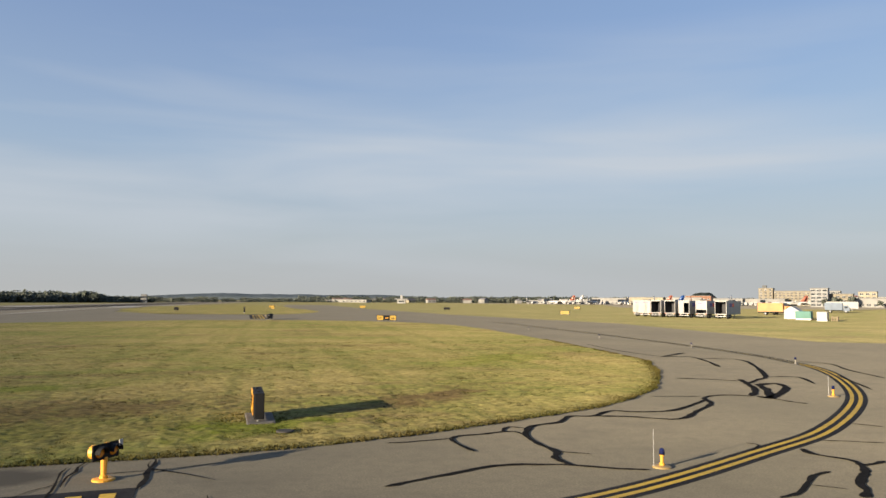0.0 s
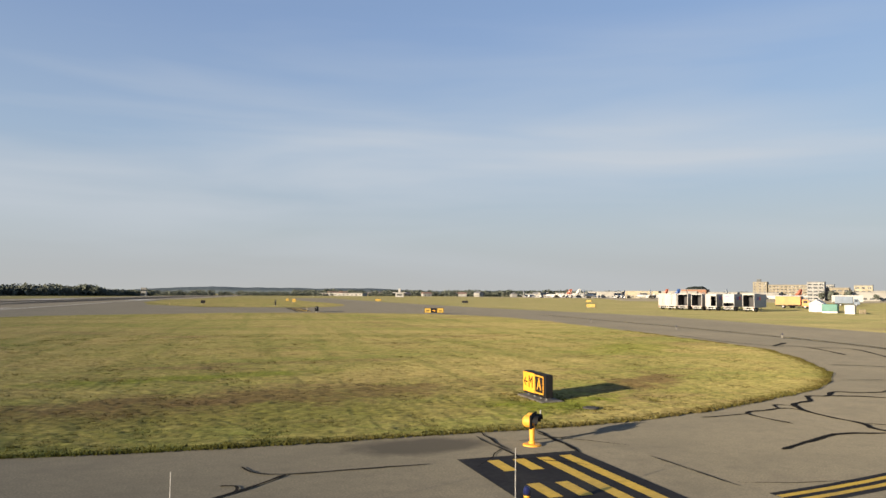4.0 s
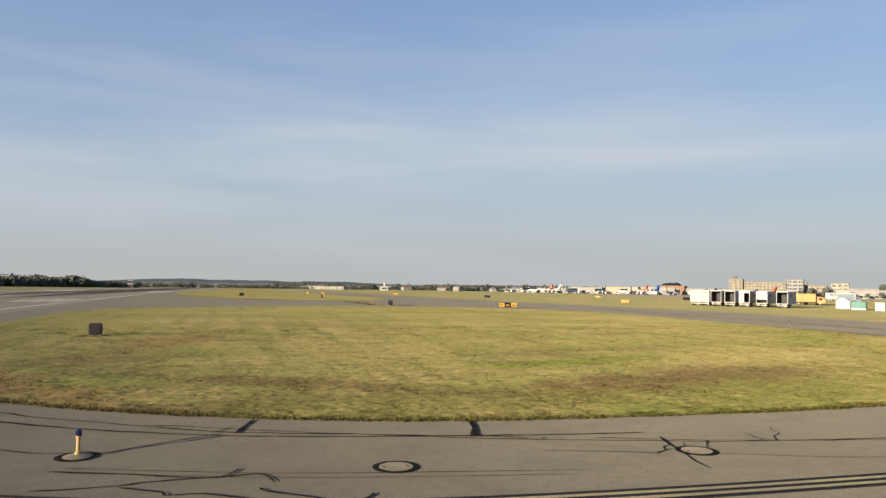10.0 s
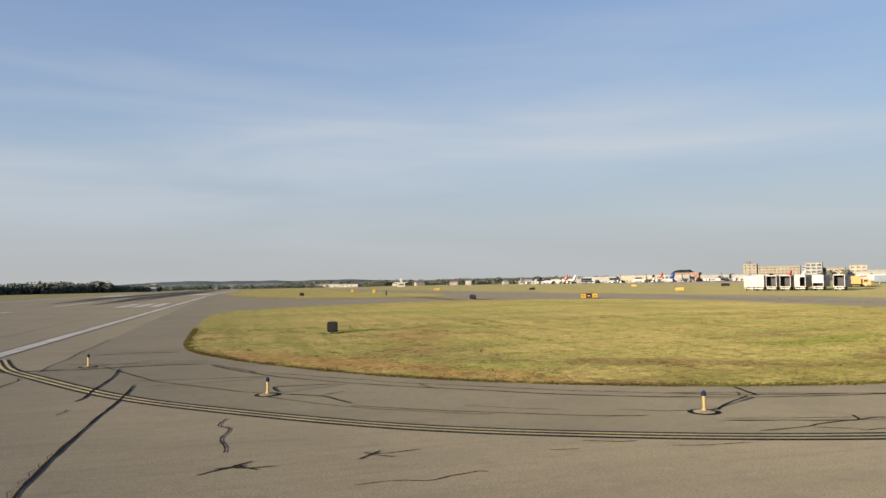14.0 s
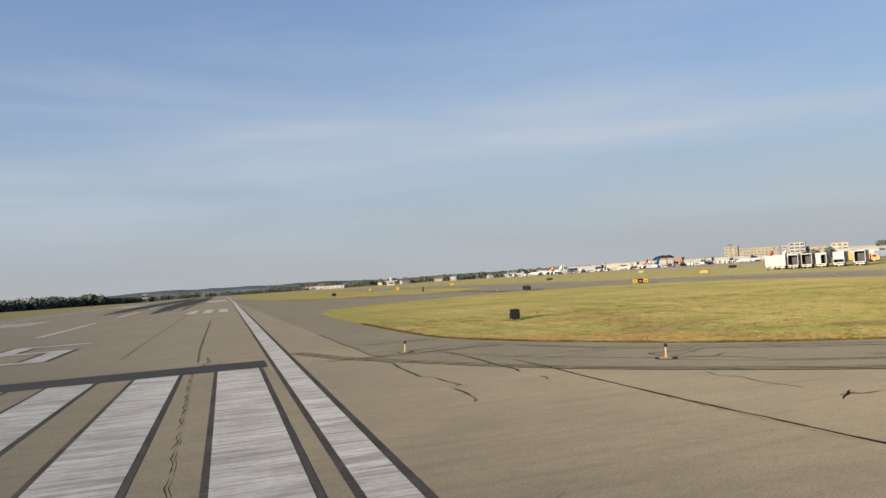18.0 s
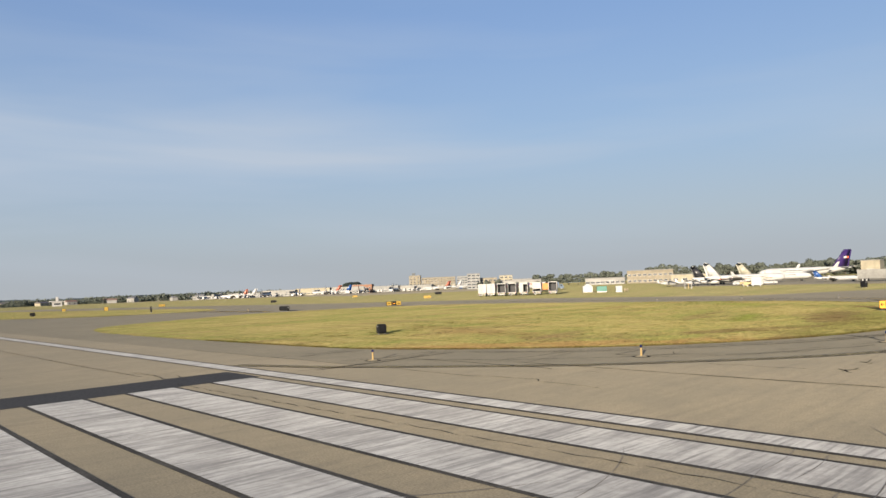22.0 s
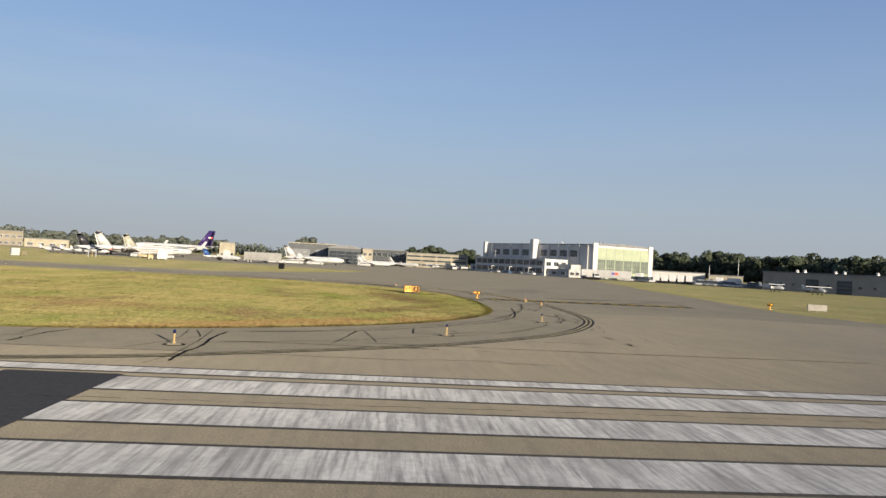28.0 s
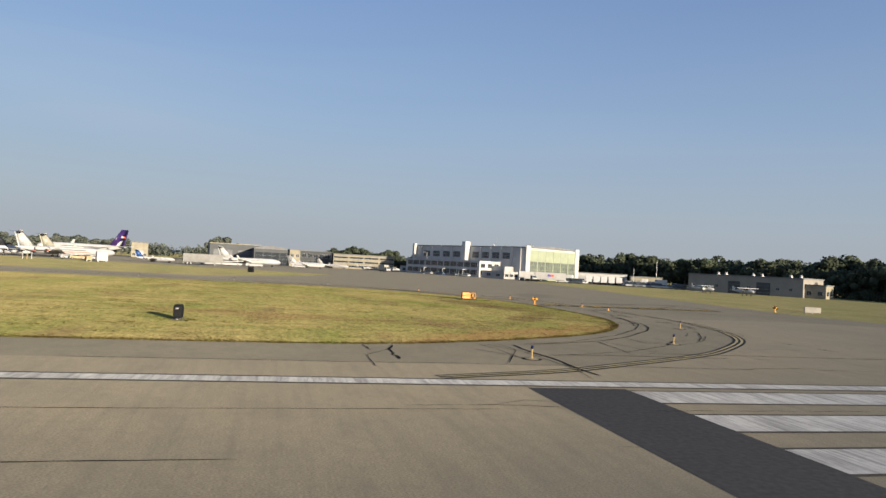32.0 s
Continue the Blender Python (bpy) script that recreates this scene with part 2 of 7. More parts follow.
def grass_material(name, lush, dry, brown, strength=1.0, spots_of=()):
    """Mown airfield grass: straw and green patches, brown bare areas and mower streaks, with lumpy relief."""
    m = bpy.data.materials.new(name)
    m.use_nodes = True
    n, l = m.node_tree.nodes, m.node_tree.links
    b = n["Principled BSDF"]
    b.inputs["Roughness"].default_value, b.inputs["Specular IOR Level"].default_value = 1.0, 0.08
    matt(m, 0.75)
    tc = n.new("ShaderNodeTexCoord")

    def field(scale, stretch, detail, rough, low, high, top):
        mp = n.new("ShaderNodeMapping")
        mp.inputs["Scale"].default_value, mp.inputs["Rotation"].default_value = stretch, (0, 0, radians(-14))
        nz, mr = n.new("ShaderNodeTexNoise"), n.new("ShaderNodeMapRange")
        nz.inputs["Scale"].default_value, nz.inputs["Detail"].default_value, nz.inputs["Roughness"].default_value = scale, detail, rough
        mr.inputs["From Min"].default_value, mr.inputs["From Max"].default_value, mr.inputs["To Max"].default_value = low, high, top
        l.new(tc.outputs["Object"], mp.inputs[0]); l.new(mp.outputs[0], nz.inputs["Vector"]); l.new(nz.outputs["Fac"], mr.inputs["Value"])
        return nz, mr

    def blend(fac, under, colour):
        mix = n.new("ShaderNodeMixRGB")
        mix.inputs[2].default_value = (*colour, 1)
        l.new(fac.outputs[0], mix.inputs[0])
        if isinstance(under, tuple):
            mix.inputs[1].default_value = (*under, 1)
        else:
            l.new(under.outputs[0], mix.inputs[1])
        return mix

    _, patch = field(0.085, (0.7, 1.3, 1), 6, 0.64, 0.42, 0.62, 0.9)
    _, bare = field(0.11, (0.55, 1.5, 1), 7, 0.66, 0.53, 0.68, 0.9 * strength)
    _, streak = field(0.9, (0.13, 0.8, 1), 6, 0.65, 0.48, 0.70, 0.75 * strength)
    _, tuft = field(0.55, (0.8, 1, 1), 6, 0.7, 0.58, 0.70, 0.8 * strength)
    _, rows = field(1.0, (0.62, 0.035, 1), 3, 0.55, 0.50, 0.62, 0.45 * strength)
    _, straw = field(1.6, (0.5, 1.2, 1), 6, 0.75, 0.50, 0.66, 0.6)
    col = blend(patch, dry, lush)
    col = blend(streak, col, tuple(c * 0.72 for c in dry))
    col = blend(rows, col, tuple(c * 0.80 for c in lush))
    col = blend(straw, col, tuple(min(1.0, c * 1.12) for c in dry))
    col = blend(bare, col, brown)
    col = blend(tuft, col, tuple(c * 0.62 for c in lush))
    for x, y, turn, half, wide, colour, most in spots_of:
        mp, nz, add, grad, mr = (n.new("ShaderNode" + k) for k in ("Mapping", "TexNoise", "MixRGB", "TexGradient", "MapRange"))
        mp.vector_type = "TEXTURE"
        mp.inputs["Location"].default_value, mp.inputs["Rotation"].default_value, mp.inputs["Scale"].default_value = (x, y, 0), (0, 0, radians(turn)), (half, wide, 1)
        nz.inputs["Scale"].default_value, nz.inputs["Detail"].default_value, nz.inputs["Roughness"].default_value = 0.55, 7, 0.72
        add.blend_type, grad.gradient_type = "ADD", "SPHERICAL"
        shift = n.new("ShaderNodeVectorMath"); shift.operation = "SUBTRACT"; shift.inputs[1].default_value = (0.5, 0.5, 0.5)
        l.new(tc.outputs["Object"], mp.inputs[0]); l.new(tc.outputs["Object"], nz.inputs["Vector"]); l.new(nz.outputs["Color"], shift.inputs[0])
        add.inputs[0].default_value = 1.0
        l.new(mp.outputs[0], add.inputs[1]); l.new(shift.outputs[0], add.inputs[2]); l.new(add.outputs[0], grad.inputs[0])
        add.use_clamp = False
        big = n.new("ShaderNodeVectorMath"); big.operation = "SCALE"; big.inputs["Scale"].default_value = 2.4
        l.new(shift.outputs[0], big.inputs[0]); l.new(big.outputs[0], add.inputs[2])
        mr.inputs["From Min"].default_value, mr.inputs["From Max"].default_value, mr.inputs["To Max"].default_value = 0.15, 0.65, most
        l.new(grad.outputs["Fac"], mr.inputs["Value"])
        col = blend(mr, col, colour)
    fine, val = field(5.0, (1, 1, 1), 8, 0.75, 0.3, 0.7, 1.45)
    val.inputs["To Min"].default_value = 0.55
    _, clump = field(2.4, (0.6, 1.5, 1), 5, 0.8, 0.36, 0.64, 1.0 + 0.34 * strength)
    clump.inputs["To Min"].default_value = 1.0 - 0.28 * strength
    both = n.new("ShaderNodeMath"); both.operation = "MULTIPLY"
    l.new(val.outputs[0], both.inputs[0]); l.new(clump.outputs[0], both.inputs[1])
    mul = n.new("ShaderNodeVectorMath"); mul.operation = "SCALE"
    l.new(col.outputs[0], mul.inputs[0]); l.new(both.outputs[0], mul.inputs["Scale"])
    l.new(mul.outputs[0], b.inputs["Base Color"])
    bp = n.new("ShaderNodeBump")
    bp.inputs["Strength"].default_value, bp.inputs["Distance"].default_value = 0.9, 0.02
    l.new(fine.outputs["Fac"], bp.inputs["Height"]); l.new(bp.outputs[0], b.inputs["Normal"])
    return m


# First spot: sunward shade of the sward put into colour; rest are real patches
SPOTS = ((44, -13.5, 4, 26, 4.5, (0.091, 0.086, 0.021), 0.6), (51, -9.6, 13, 15, 3.2, (0.086, 0.055, 0.027), 0.7), (66, -8.5, 35, 6, 2.2, (0.096, 0.062, 0.030), 0.8), (33, -9.0, -30, 10, 2.4, (0.099, 0.068, 0.030), 0.7),
                        (60, -13.2, 20, 5, 2.6, (0.104, 0.122, 0.016), 0.9), (48, -3.2, 14, 9, 1.6, (0.099, 0.117, 0.017), 0.8), (75, 9, 40, 9, 4, (0.114, 0.127, 0.021), 0.7), (19, -3, -52, 20, 3.2, (0.192, 0.122, 0.047), 0.85), (27, 12, 75, 16, 4, (0.156, 0.104, 0.044), 0.6))
GRASS = grass_material("mown_grass", (0.123, 0.136, 0.033), (0.222, 0.184, 0.069), (0.140, 0.100, 0.047), 1.0, SPOTS)
# Grass colours darkened to offset the extra low sun on upright blades
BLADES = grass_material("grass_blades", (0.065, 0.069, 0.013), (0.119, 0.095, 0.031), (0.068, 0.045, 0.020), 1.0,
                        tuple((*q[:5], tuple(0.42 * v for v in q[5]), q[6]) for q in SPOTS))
FIELD = grass_material("far_field_grass", (0.128, 0.138, 0.050), (0.205, 0.176, 0.080), (0.145, 0.116, 0.062), 0.9)

# ---- mesh building ----


class Form:
    """Collects corners and faces of one mesh."""

    def __init__(self):
        self.v, self.f = [], []

    def add(self, pts, faces, m=None):
        k = len(self.v)
        self.v += [tuple(m @ Vector(p)) if m else tuple(p) for p in pts]
        self.f += [tuple(k + i for i in f) for f in faces]
        return self

    def box(self, x, y, z, sx, sy, sz, m=None, top=(1, 1)):
        """A box on z, centred in x and y; top: how the upper face shrinks."""
        a, b, c, d = sx / 2, sy / 2, sx / 2 * top[0], sy / 2 * top[1]
        p = [(x - a, y - b, z), (x + a, y - b, z), (x + a, y + b, z), (x - a, y + b, z),
             (x - c, y - d, z + sz), (x + c, y - d, z + sz), (x + c, y + d, z + sz), (x - c, y + d, z + sz)]
        return self.add(p, [(3, 2, 1, 0), (4, 5, 6, 7), (0, 1, 5, 4), (1, 2, 6, 5), (2, 3, 7, 6), (3, 0, 4, 7)], m)

    def chamfer(self, x, y, z, sx, sy, sz, e, m=None):
        """A box with its upright and top edges cut by e."""
        def ring(a, b, c, h):
            return [(x - a + c, y - b, h), (x + a - c, y - b, h), (x + a, y - b + c, h), (x + a, y + b - c, h),
                    (x + a - c, y + b, h), (x - a + c, y + b, h), (x - a, y + b - c, h), (x - a, y - b + c, h)]
        a, b = sx / 2, sy / 2
        return self.rings([ring(a, b, e, z), ring(a, b, e, z + sz - e), ring(a - e, b - e, e, z + sz)], m)

    def rings(self, rings, m=None, caps=True):
        """Joins rings of equal count with faces."""
        n, f = len(rings[0]), []
        for i in range(len(rings) - 1):
            for j in range(n):
                k = (j + 1) % n
                f.append((i * n + j, i * n + k, (i + 1) * n + k, (i + 1) * n + j))
        if caps:
            f += [tuple(range(n - 1, -1, -1)), tuple((len(rings) - 1) * n + j for j in range(n))]
        return self.add([p for r in rings for p in r], f, m)

    def lathe(self, profile, n=12, m=None):
        """Turns (radius, height) pairs round z."""
        return self.rings([[(r * math.cos(j * math.tau / n), r * math.sin(j * math.tau / n), h) for j in range(n)] for r, h in profile], m)

    def prism(self, outline, z0, z1, m=None):
        return self.rings([[(x, y, z0) for x, y in outline], [(x, y, z1) for x, y in outline]], m)

    def strip(self, pts, widths, z):
        """A flat band along a line of (x, y)."""
        k = len(self.v)
        for i, (x, y) in enumerate(pts):
            a, b = Vector(pts[max(i - 1, 0)]), Vector(pts[min(i + 1, len(pts) - 1)])
            d = (b - a).normalized() if (b - a).length else Vector((1, 0))
            w = (widths[i] if isinstance(widths, (list, tuple)) else widths) / 2
            self.v += [(x - d.y * w, y + d.x * w, z), (x + d.y * w, y - d.x * w, z)]
            if i:
                q = k + 2 * i
                self.f.append((q - 2, q - 1, q + 1, q))
        return self

    def mesh(self, name, material, smooth=False):
        me = bpy.data.meshes.new(name)
        me.from_pydata(self.v, [], self.f)
        me.materials.append(material)
        me.update()
        if smooth:
            me.polygons.foreach_set("use_smooth", [True] * len(me.polygons))
        return me


def part(name, form, material, parent=None, label="", smooth=False):
    """Links a form as one mesh object, under a thing or a part."""
    ob = new(name, form.mesh(name, material, smooth) if isinstance(form, Form) else form)
    ob.parent = parent
    return tagged(ob, label) if label else ob


def thing(name, m, label, category, group="", kind=""):
    ob = new(name)
    ob.empty_display_size = 0.3
    ob.matrix_basis = m
    return tagged(ob, label, category, group, kind)


def smooth_line(pts, closed=False, n=6):
    """A Catmull-Rom curve through control points."""
    out, c = [], len(pts)
    for i in range(c if closed else c - 1):
        q = [Vector(pts[(i + k) % c] if closed else pts[min(max(i + k, 0), c - 1)]) for k in (-1, 0, 1, 2)]
        for j in range(n):
            t = j / n
            p = 0.5 * (2 * q[1] + (q[2] - q[0]) * t + (2 * q[0] - 5 * q[1] + 4 * q[2] - q[3]) * t * t + (3 * q[1] - q[0] - 3 * q[2] + q[3]) * t ** 3)
            out.append((p.x, p.y))
    if not closed:
        out.append(tuple(pts[-1]))
    return out


def offset_line(pts, d):
    out = []
    for i, (x, y) in enumerate(pts):
        a, b = Vector(pts[max(i - 1, 0)]), Vector(pts[min(i + 1, len(pts) - 1)])
        t = (b - a).normalized()
        out.append((x - t.y * d, y + t.x * d))
    return out


def inside(x, y, ring):
    hit = False
    for i in range(len(ring)):
        (x0, y0), (x1, y1) = ring[i - 1], ring[i]
        if (y0 > y) != (y1 > y) and x < (x1 - x0) * (y - y0) / (y1 - y0) + x0:
            hit = not hit
    return hit


def sheet(name, outline, z, material, label, category, skirt=0.0, rough_edge=0.0):
    """A flat area of ground, with a rim down to what lies below."""
    if rough_edge:
        fine = []
        for i, p in enumerate(outline):
            q = outline[(i + 1) % len(outline)]
            steps = max(1, int((Vector(q) - Vector(p)).length / 0.35)) if abs(p[0]) < 130 and abs(p[1]) < 130 else 1
            for s in range(steps):
                x, y = p[0] + (q[0] - p[0]) * s / steps, p[1] + (q[1] - p[1]) * s / steps
                k = noise.noise((x * 0.9, y * 0.9, 0)) + 0.6 * noise.noise((x * 3.1, y * 3.1, 4))
                fine.append((x + rough_edge * k, y + rough_edge * noise.noise((y * 1.3, x * 1.3, 7))))
        outline = fine
    bm = bmesh.new()
    vs = [bm.verts.new((x, y, z)) for x, y in outline]
    face = bm.faces.new(vs)
    if skirt:
        lows = [bm.verts.new((x, y, z - skirt)) for x, y in outline]
        for i in range(len(vs)):
            bm.faces.new((vs[i], vs[i - 1], lows[i - 1], lows[i]))
    face.normal_update()
    bmesh.ops.triangulate(bm, faces=[face], ngon_method="EAR_CLIP")
    bm.normal_update()
    me = bpy.data.meshes.new(name)
    bm.to_mesh(me)
    bm.free()
    me.materials.append(material)
    if sum(p.normal.z * p.area for p in me.polygons) < 0:
        me.flip_normals()
    return tagged(new(name, me), label, category, kind="structure")


# ---- ground, pavements, grass ----
land = Form()
for x0, x1 in ((-4600, -900), (-900, -100), (-100, 300), (300, 1000), (1000, 4600)):
    for y0, y1 in ((-4600, -900), (-900, -100), (-100, 200), (200, 900), (900, 2200), (2200, 4600)):
        land.add([(x0, y0, -0.06), (x1, y0, -0.06), (x1, y1, -0.06), (x0, y1, -0.06)], [(0, 1, 2, 3)])
tagged(new("ground", land.mesh("ground", FIELD)), "wide flat airfield of dry mown grass", "ground", kind="structure")
sheet("runway", [(-62, -400), (6, -400), (6, 300), (13.5, 300.5), (51, 2300), (-12, 2300), (-55, 40)], 0.0, OLD_ASPHALT, "weathered brown-grey asphalt runway", "runway", 0.06)
sheet("taxiway_south", [(6, -62), (40, -58.5), (55, -54.8), (63, -56), (77, -58.2), (100, -62.3), (124, -65.6), (146, -70.5), (180, -76.8), (238, -87), (262, -89.5), (270, -92), (277, -101), (330, -131), (420, -160), (480, -20), (300, -14), (236, -22),
                        (180, -7), (140, 6), (112, 23), (116, 71), (102, 130), (92, 210), (92, 420), (66, 420), (62, 230), (70, 170), (60, 128),
                        (36, 132), (20, 158), (12, 235), (6, 300)], 0.0, ASPHALT, "grey asphalt taxiways with sealed cracks", "taxiway", 0.06)
ISLAND = smooth_line([(11.3, 25), (11.8, 9), (13.8, 2.2), (17.1, -3.8), (20.8, -8.8), (25.7, -12.9), (31.3, -15.8), (37, -17.3), (43.5, -17.8), (49.5, -17.8),
                      (55, -17.3), (60.4, -16.7), (64.7, -15.3), (68.9, -13.3), (71.8, -11.8), (74.6, -9.6), (77.4, -6.6), (81, -0.8), (83.2, 4), (84.6, 9),
                      (86.5, 34), (86.5, 62), (82, 76), (73, 84), (60, 89), (46, 88), (27, 79), (17, 71.5), (12.6, 60), (11.4, 45)], True)
sheet("grass_island", ISLAND, 0.016, GRASS, "mown green and straw-coloured grass with an uneven edge", "grass", 0.0, 0.16)
sheet("grass_strip_north", smooth_line([(13, 236), (15, 190), (25, 158), (38, 135), (58, 130), (67, 140), (72, 170), (66, 230), (60, 330), (30, 420), (14, 330)], True, 4), 0.015, GRASS,
      "dry mown grass between runway and taxiway", "grass", 0.0)

sheet("car_park", [(241, -98), (247, -90.5), (268, -91), (288, -112), (304, -150), (236, -178), (214, -150), (236, -122)], -0.035, ASPHALT, "grey asphalt car park beside the hangar", "car park", 0.02)

# ---- painted markings ----


ALONG = pose(0, 0, 0, 0, 0, -1.1)      # the runway's axis


def marking(name, strips, material, z, label, category="marking"):
    f = Form()
    for pts, w in strips:
        f.strip(pts, w, z)
    return tagged(new(name, f.mesh(name, material)), label, category, kind="structure")


S, PITCH = 1.92, 3.68        # a threshold stripe's width, and from stripe to stripe
stripes, borders = [], []
for side in (0, 1):
    for i in range(6):
        x = 0.25 - S / 2 - PITCH * i
        if side:
            x = -43.7 - x
        stripes.append(([(x, -45.7), (x, -30), (x, -15), (x, 0)], S))
        borders += [([(x - S / 2 - 0.08, -45.7), (x - S / 2 - 0.08, 0)], 0.18), ([(x + S / 2 + 0.08, -45.7), (x + S / 2 + 0.08, 0)], 0.18)]
for i, (pts, w) in enumerate(stripes):
    tagged(new("threshold_stripe", Form().strip(pts, w, 0.010).mesh("threshold_stripe", WHITE_PAINT)),
           "worn white threshold stripe painted on the runway", "runway marking", "runway threshold stripes", "structure")
for x in (1.58, -45.3):
    tagged(new("runway_edge_line", Form().strip([(x, -45.7 + 70 * k) for k in range(30)], 0.95, 0.010).mesh("runway_edge_line", WHITE_PAINT)),
           "white painted runway edge line", "runway marking", kind="structure")
    borders += [([(x - 0.57, -45.7), (x - 0.57, 900)], 0.2), ([(x + 0.57, -45.7), (x + 0.57, 900)], 0.2)]
marking("paint_borders", borders, BORDER_PAINT, 0.006, "black painted borders of the runway stripes")
marking("sealed_cross_strip", [([(-44.5, 1.75), (0.7, 1.75)], 3.5)], SEALED, 0.005, "black sealed strip across the runway")

for ob in list(scene.objects):
    if ob.name.split(".")[0] in ("threshold_stripe", "runway_edge_line", "paint_borders", "sealed_cross_strip"):
        ob.matrix_basis = ALONG
# taxiway edge: two yellow lines with black borders, curving at both ends
EDGE_LINE = smooth_line([(2.7, 6.0), (4.4, 1.0), (6.5, -2.9), (10.4, -9.4), (13.7, -13.4), (18.8, -18.2), (23.8, -21.2), (29, -23.3), (34, -24.4), (41.7, -24.9),
                         (52.2, -24.95), (60, -24.4), (67, -22.5), (73.2, -19.4), (77.6, -16.8), (83.6, -11.6), (88.2, -6.0), (91.6, -0.6), (93.3, 4), (95, 12), (96.5, 34), (97, 80)])
WEST = [p for p in EDGE_LINE if p[0] < 54.3]
EAST = [p for p in EDGE_LINE if p[0] > 58.8]
WORN_YELLOW = surface("worn_yellow_paint", (0.50, 0.40, 0.19), 0.9, spread=0.2, fine=7, coarse=0.5, tint=(0.36, 0.29, 0.16), spec=0.2)
sheet("taxiway_throat", [p for p in EDGE_LINE if 5.7 < p[0] < 39] + [(41, -40), (37, -58), (5.7, -60.5)], 0.003, OLD_ASPHALT, "brown-grey asphalt of the taxiway throat", "taxiway")
marking("taxi_edge_border", [(WEST, 0.80), (EAST, 0.80)], BLACK_PAINT, 0.006, "black border under the double yellow line")
BEND = [p for p in EAST if p[1] < 3.5]
PAST = [p for p in EAST if p[1] > 2.0]
marking("taxi_edge_line_east", [(offset_line(BEND, 0.155), 0.15), (offset_line(BEND, -0.155), 0.15)], YELLOW_PAINT, 0.011, "double yellow taxiway edge line")
marking("taxi_edge_line_past", [(offset_line(PAST, 0.155), 0.11), (offset_line(PAST, -0.155), 0.11)], WORN_YELLOW, 0.0115, "worn pale double line past the bend")
marking("taxi_edge_line_west", [(offset_line(WEST, 0.155), 0.15), (offset_line(WEST, -0.155), 0.15)], WORN_YELLOW, 0.011, "worn pale double taxiway edge line")
# hold position marking: two solid and two broken yellow bars on a black field
HOLD = Vector((57.35, -20.2))
DIRN = Vector((0.09, -1.0)).normalized()


def hold_bar(off, start, stop):
    a, b = HOLD + DIRN * start - Vector((1, 0)) * off, HOLD + DIRN * stop - Vector((1, 0)) * off
    return ([tuple(a), tuple((a + b) / 2), tuple(b)], 0.30)


marking("hold_field", [([tuple(HOLD + DIRN * -0.25 - Vector((1.05, 0))), tuple(HOLD + DIRN * 24.6 - Vector((1.05, 0)))], 3.1)], BLACK_PAINT, 0.008, "black field under the hold bars")
bars = [hold_bar(0.0, 0, 24.2), hold_bar(0.62, 0.1, 24.2)]
for k in range(12):
    for off in (1.24, 1.86):
        bars.append(hold_bar(off, 0.15 + 2.04 * k, 1.15 + 2.04 * k))
marking("hold_bars", bars, YELLOW_PAINT, 0.013, "yellow hold position bars, two solid and two broken")

# the same marking where the next taxiway meets the runway
marking("hold_field_far", [([(57.4, 97), (56.2, 124)], 3.1)], BLACK_PAINT, 0.008, "black field under the far hold bars")
far_bars = [([(57.4 + o, 97.2), (56.2 + o, 123.8)], 0.30) for o in (1.0, 0.4)]
for k in range(13):
    for o in (-0.2, -0.8):
        far_bars.append(([(57.39 + o - 0.0905 * k, 97.3 + 2.04 * k), (57.345 + o - 0.0905 * k, 98.3 + 2.04 * k)], 0.30))
marking("hold_bars_far", far_bars, YELLOW_PAINT, 0.013, "far yellow hold position bars, two solid and two broken")

# runway numerals, touchdown bars and aiming block
def strokes(lines, x0, y0, w=1.55):
    return [([(x0 + a, y0 + b), (x0 + c, y0 + d)], w) for a, b, c, d in lines]


five = [(0, 17.5, 5.9, 17.5), (0.78, 17.5, 0.78, 9.0), (0, 10.0, 5.9, 10.0), (5.1, 10.6, 5.1, 0.2), (0, 0.8, 5.9, 0.8), (0.78, 0.8, 0.78, 4.2)]
three = [(0, 17.5, 5.9, 17.5), (5.1, 17.5, 5.1, 0.2), (1.8, 9.6, 5.9, 9.6), (0, 0.8, 5.9, 0.8), (0.78, 0.8, 0.78, 4.2), (0.78, 14.5, 0.78, 17.5)]
marking("numeral_border", strokes(five, -18.6, 15.6, 2.3) + strokes(three, -29.3, 15.6, 2.3), BORDER_PAINT, 0.006, "black borders of the runway numerals")
for i, (glyph, x0) in enumerate(((five, -18.6), (three, -29.3))):
    f = Form()
    for j, (pts, w) in enumerate(strokes(glyph, x0, 15.6)):
        f.strip(pts, w, 0.010 + 0.0012 * j)
    tagged(new("runway_numeral", f.mesh("runway_numeral", WHITE_PAINT)), "white runway numeral with black border", "runway marking", kind="structure")
for x in (-1.5, -4.3, -7.2, -34.9, -37.7, -40.6):
    tagged(new("touchdown_bar", Form().strip([(x, 99), (x, 121.5)], 1.6, 0.010).mesh("touchdown_bar", WHITE_PAINT)), "white touchdown zone bar on the runway", "runway marking",
           "touchdown bars", "structure")
for x in (-4.6, -37.4):
    tagged(new("aiming_block", Form().strip([(x, 250), (x, 296)], 8.4, 0.010).mesh("aiming_block", WHITE_PAINT)), "large white aiming point block", "runway marking", "aiming blocks", "structure")
dashes = [([(-21.03, 52 + 61 * k), (-21.03, 88 + 61 * k)], 0.9) for k in range(24)]
marking("centre_line", dashes, WHITE_PAINT, 0.010, "broken white runway centre line")
SKID = surface("tyre_rubber_film", (0.062, 0.056, 0.050), 0.95, spread=0.3, fine=2, coarse=0.05, tint=(0.085, 0.076, 0.064), spec=0.1)
rng = random.Random(5)
skids = []
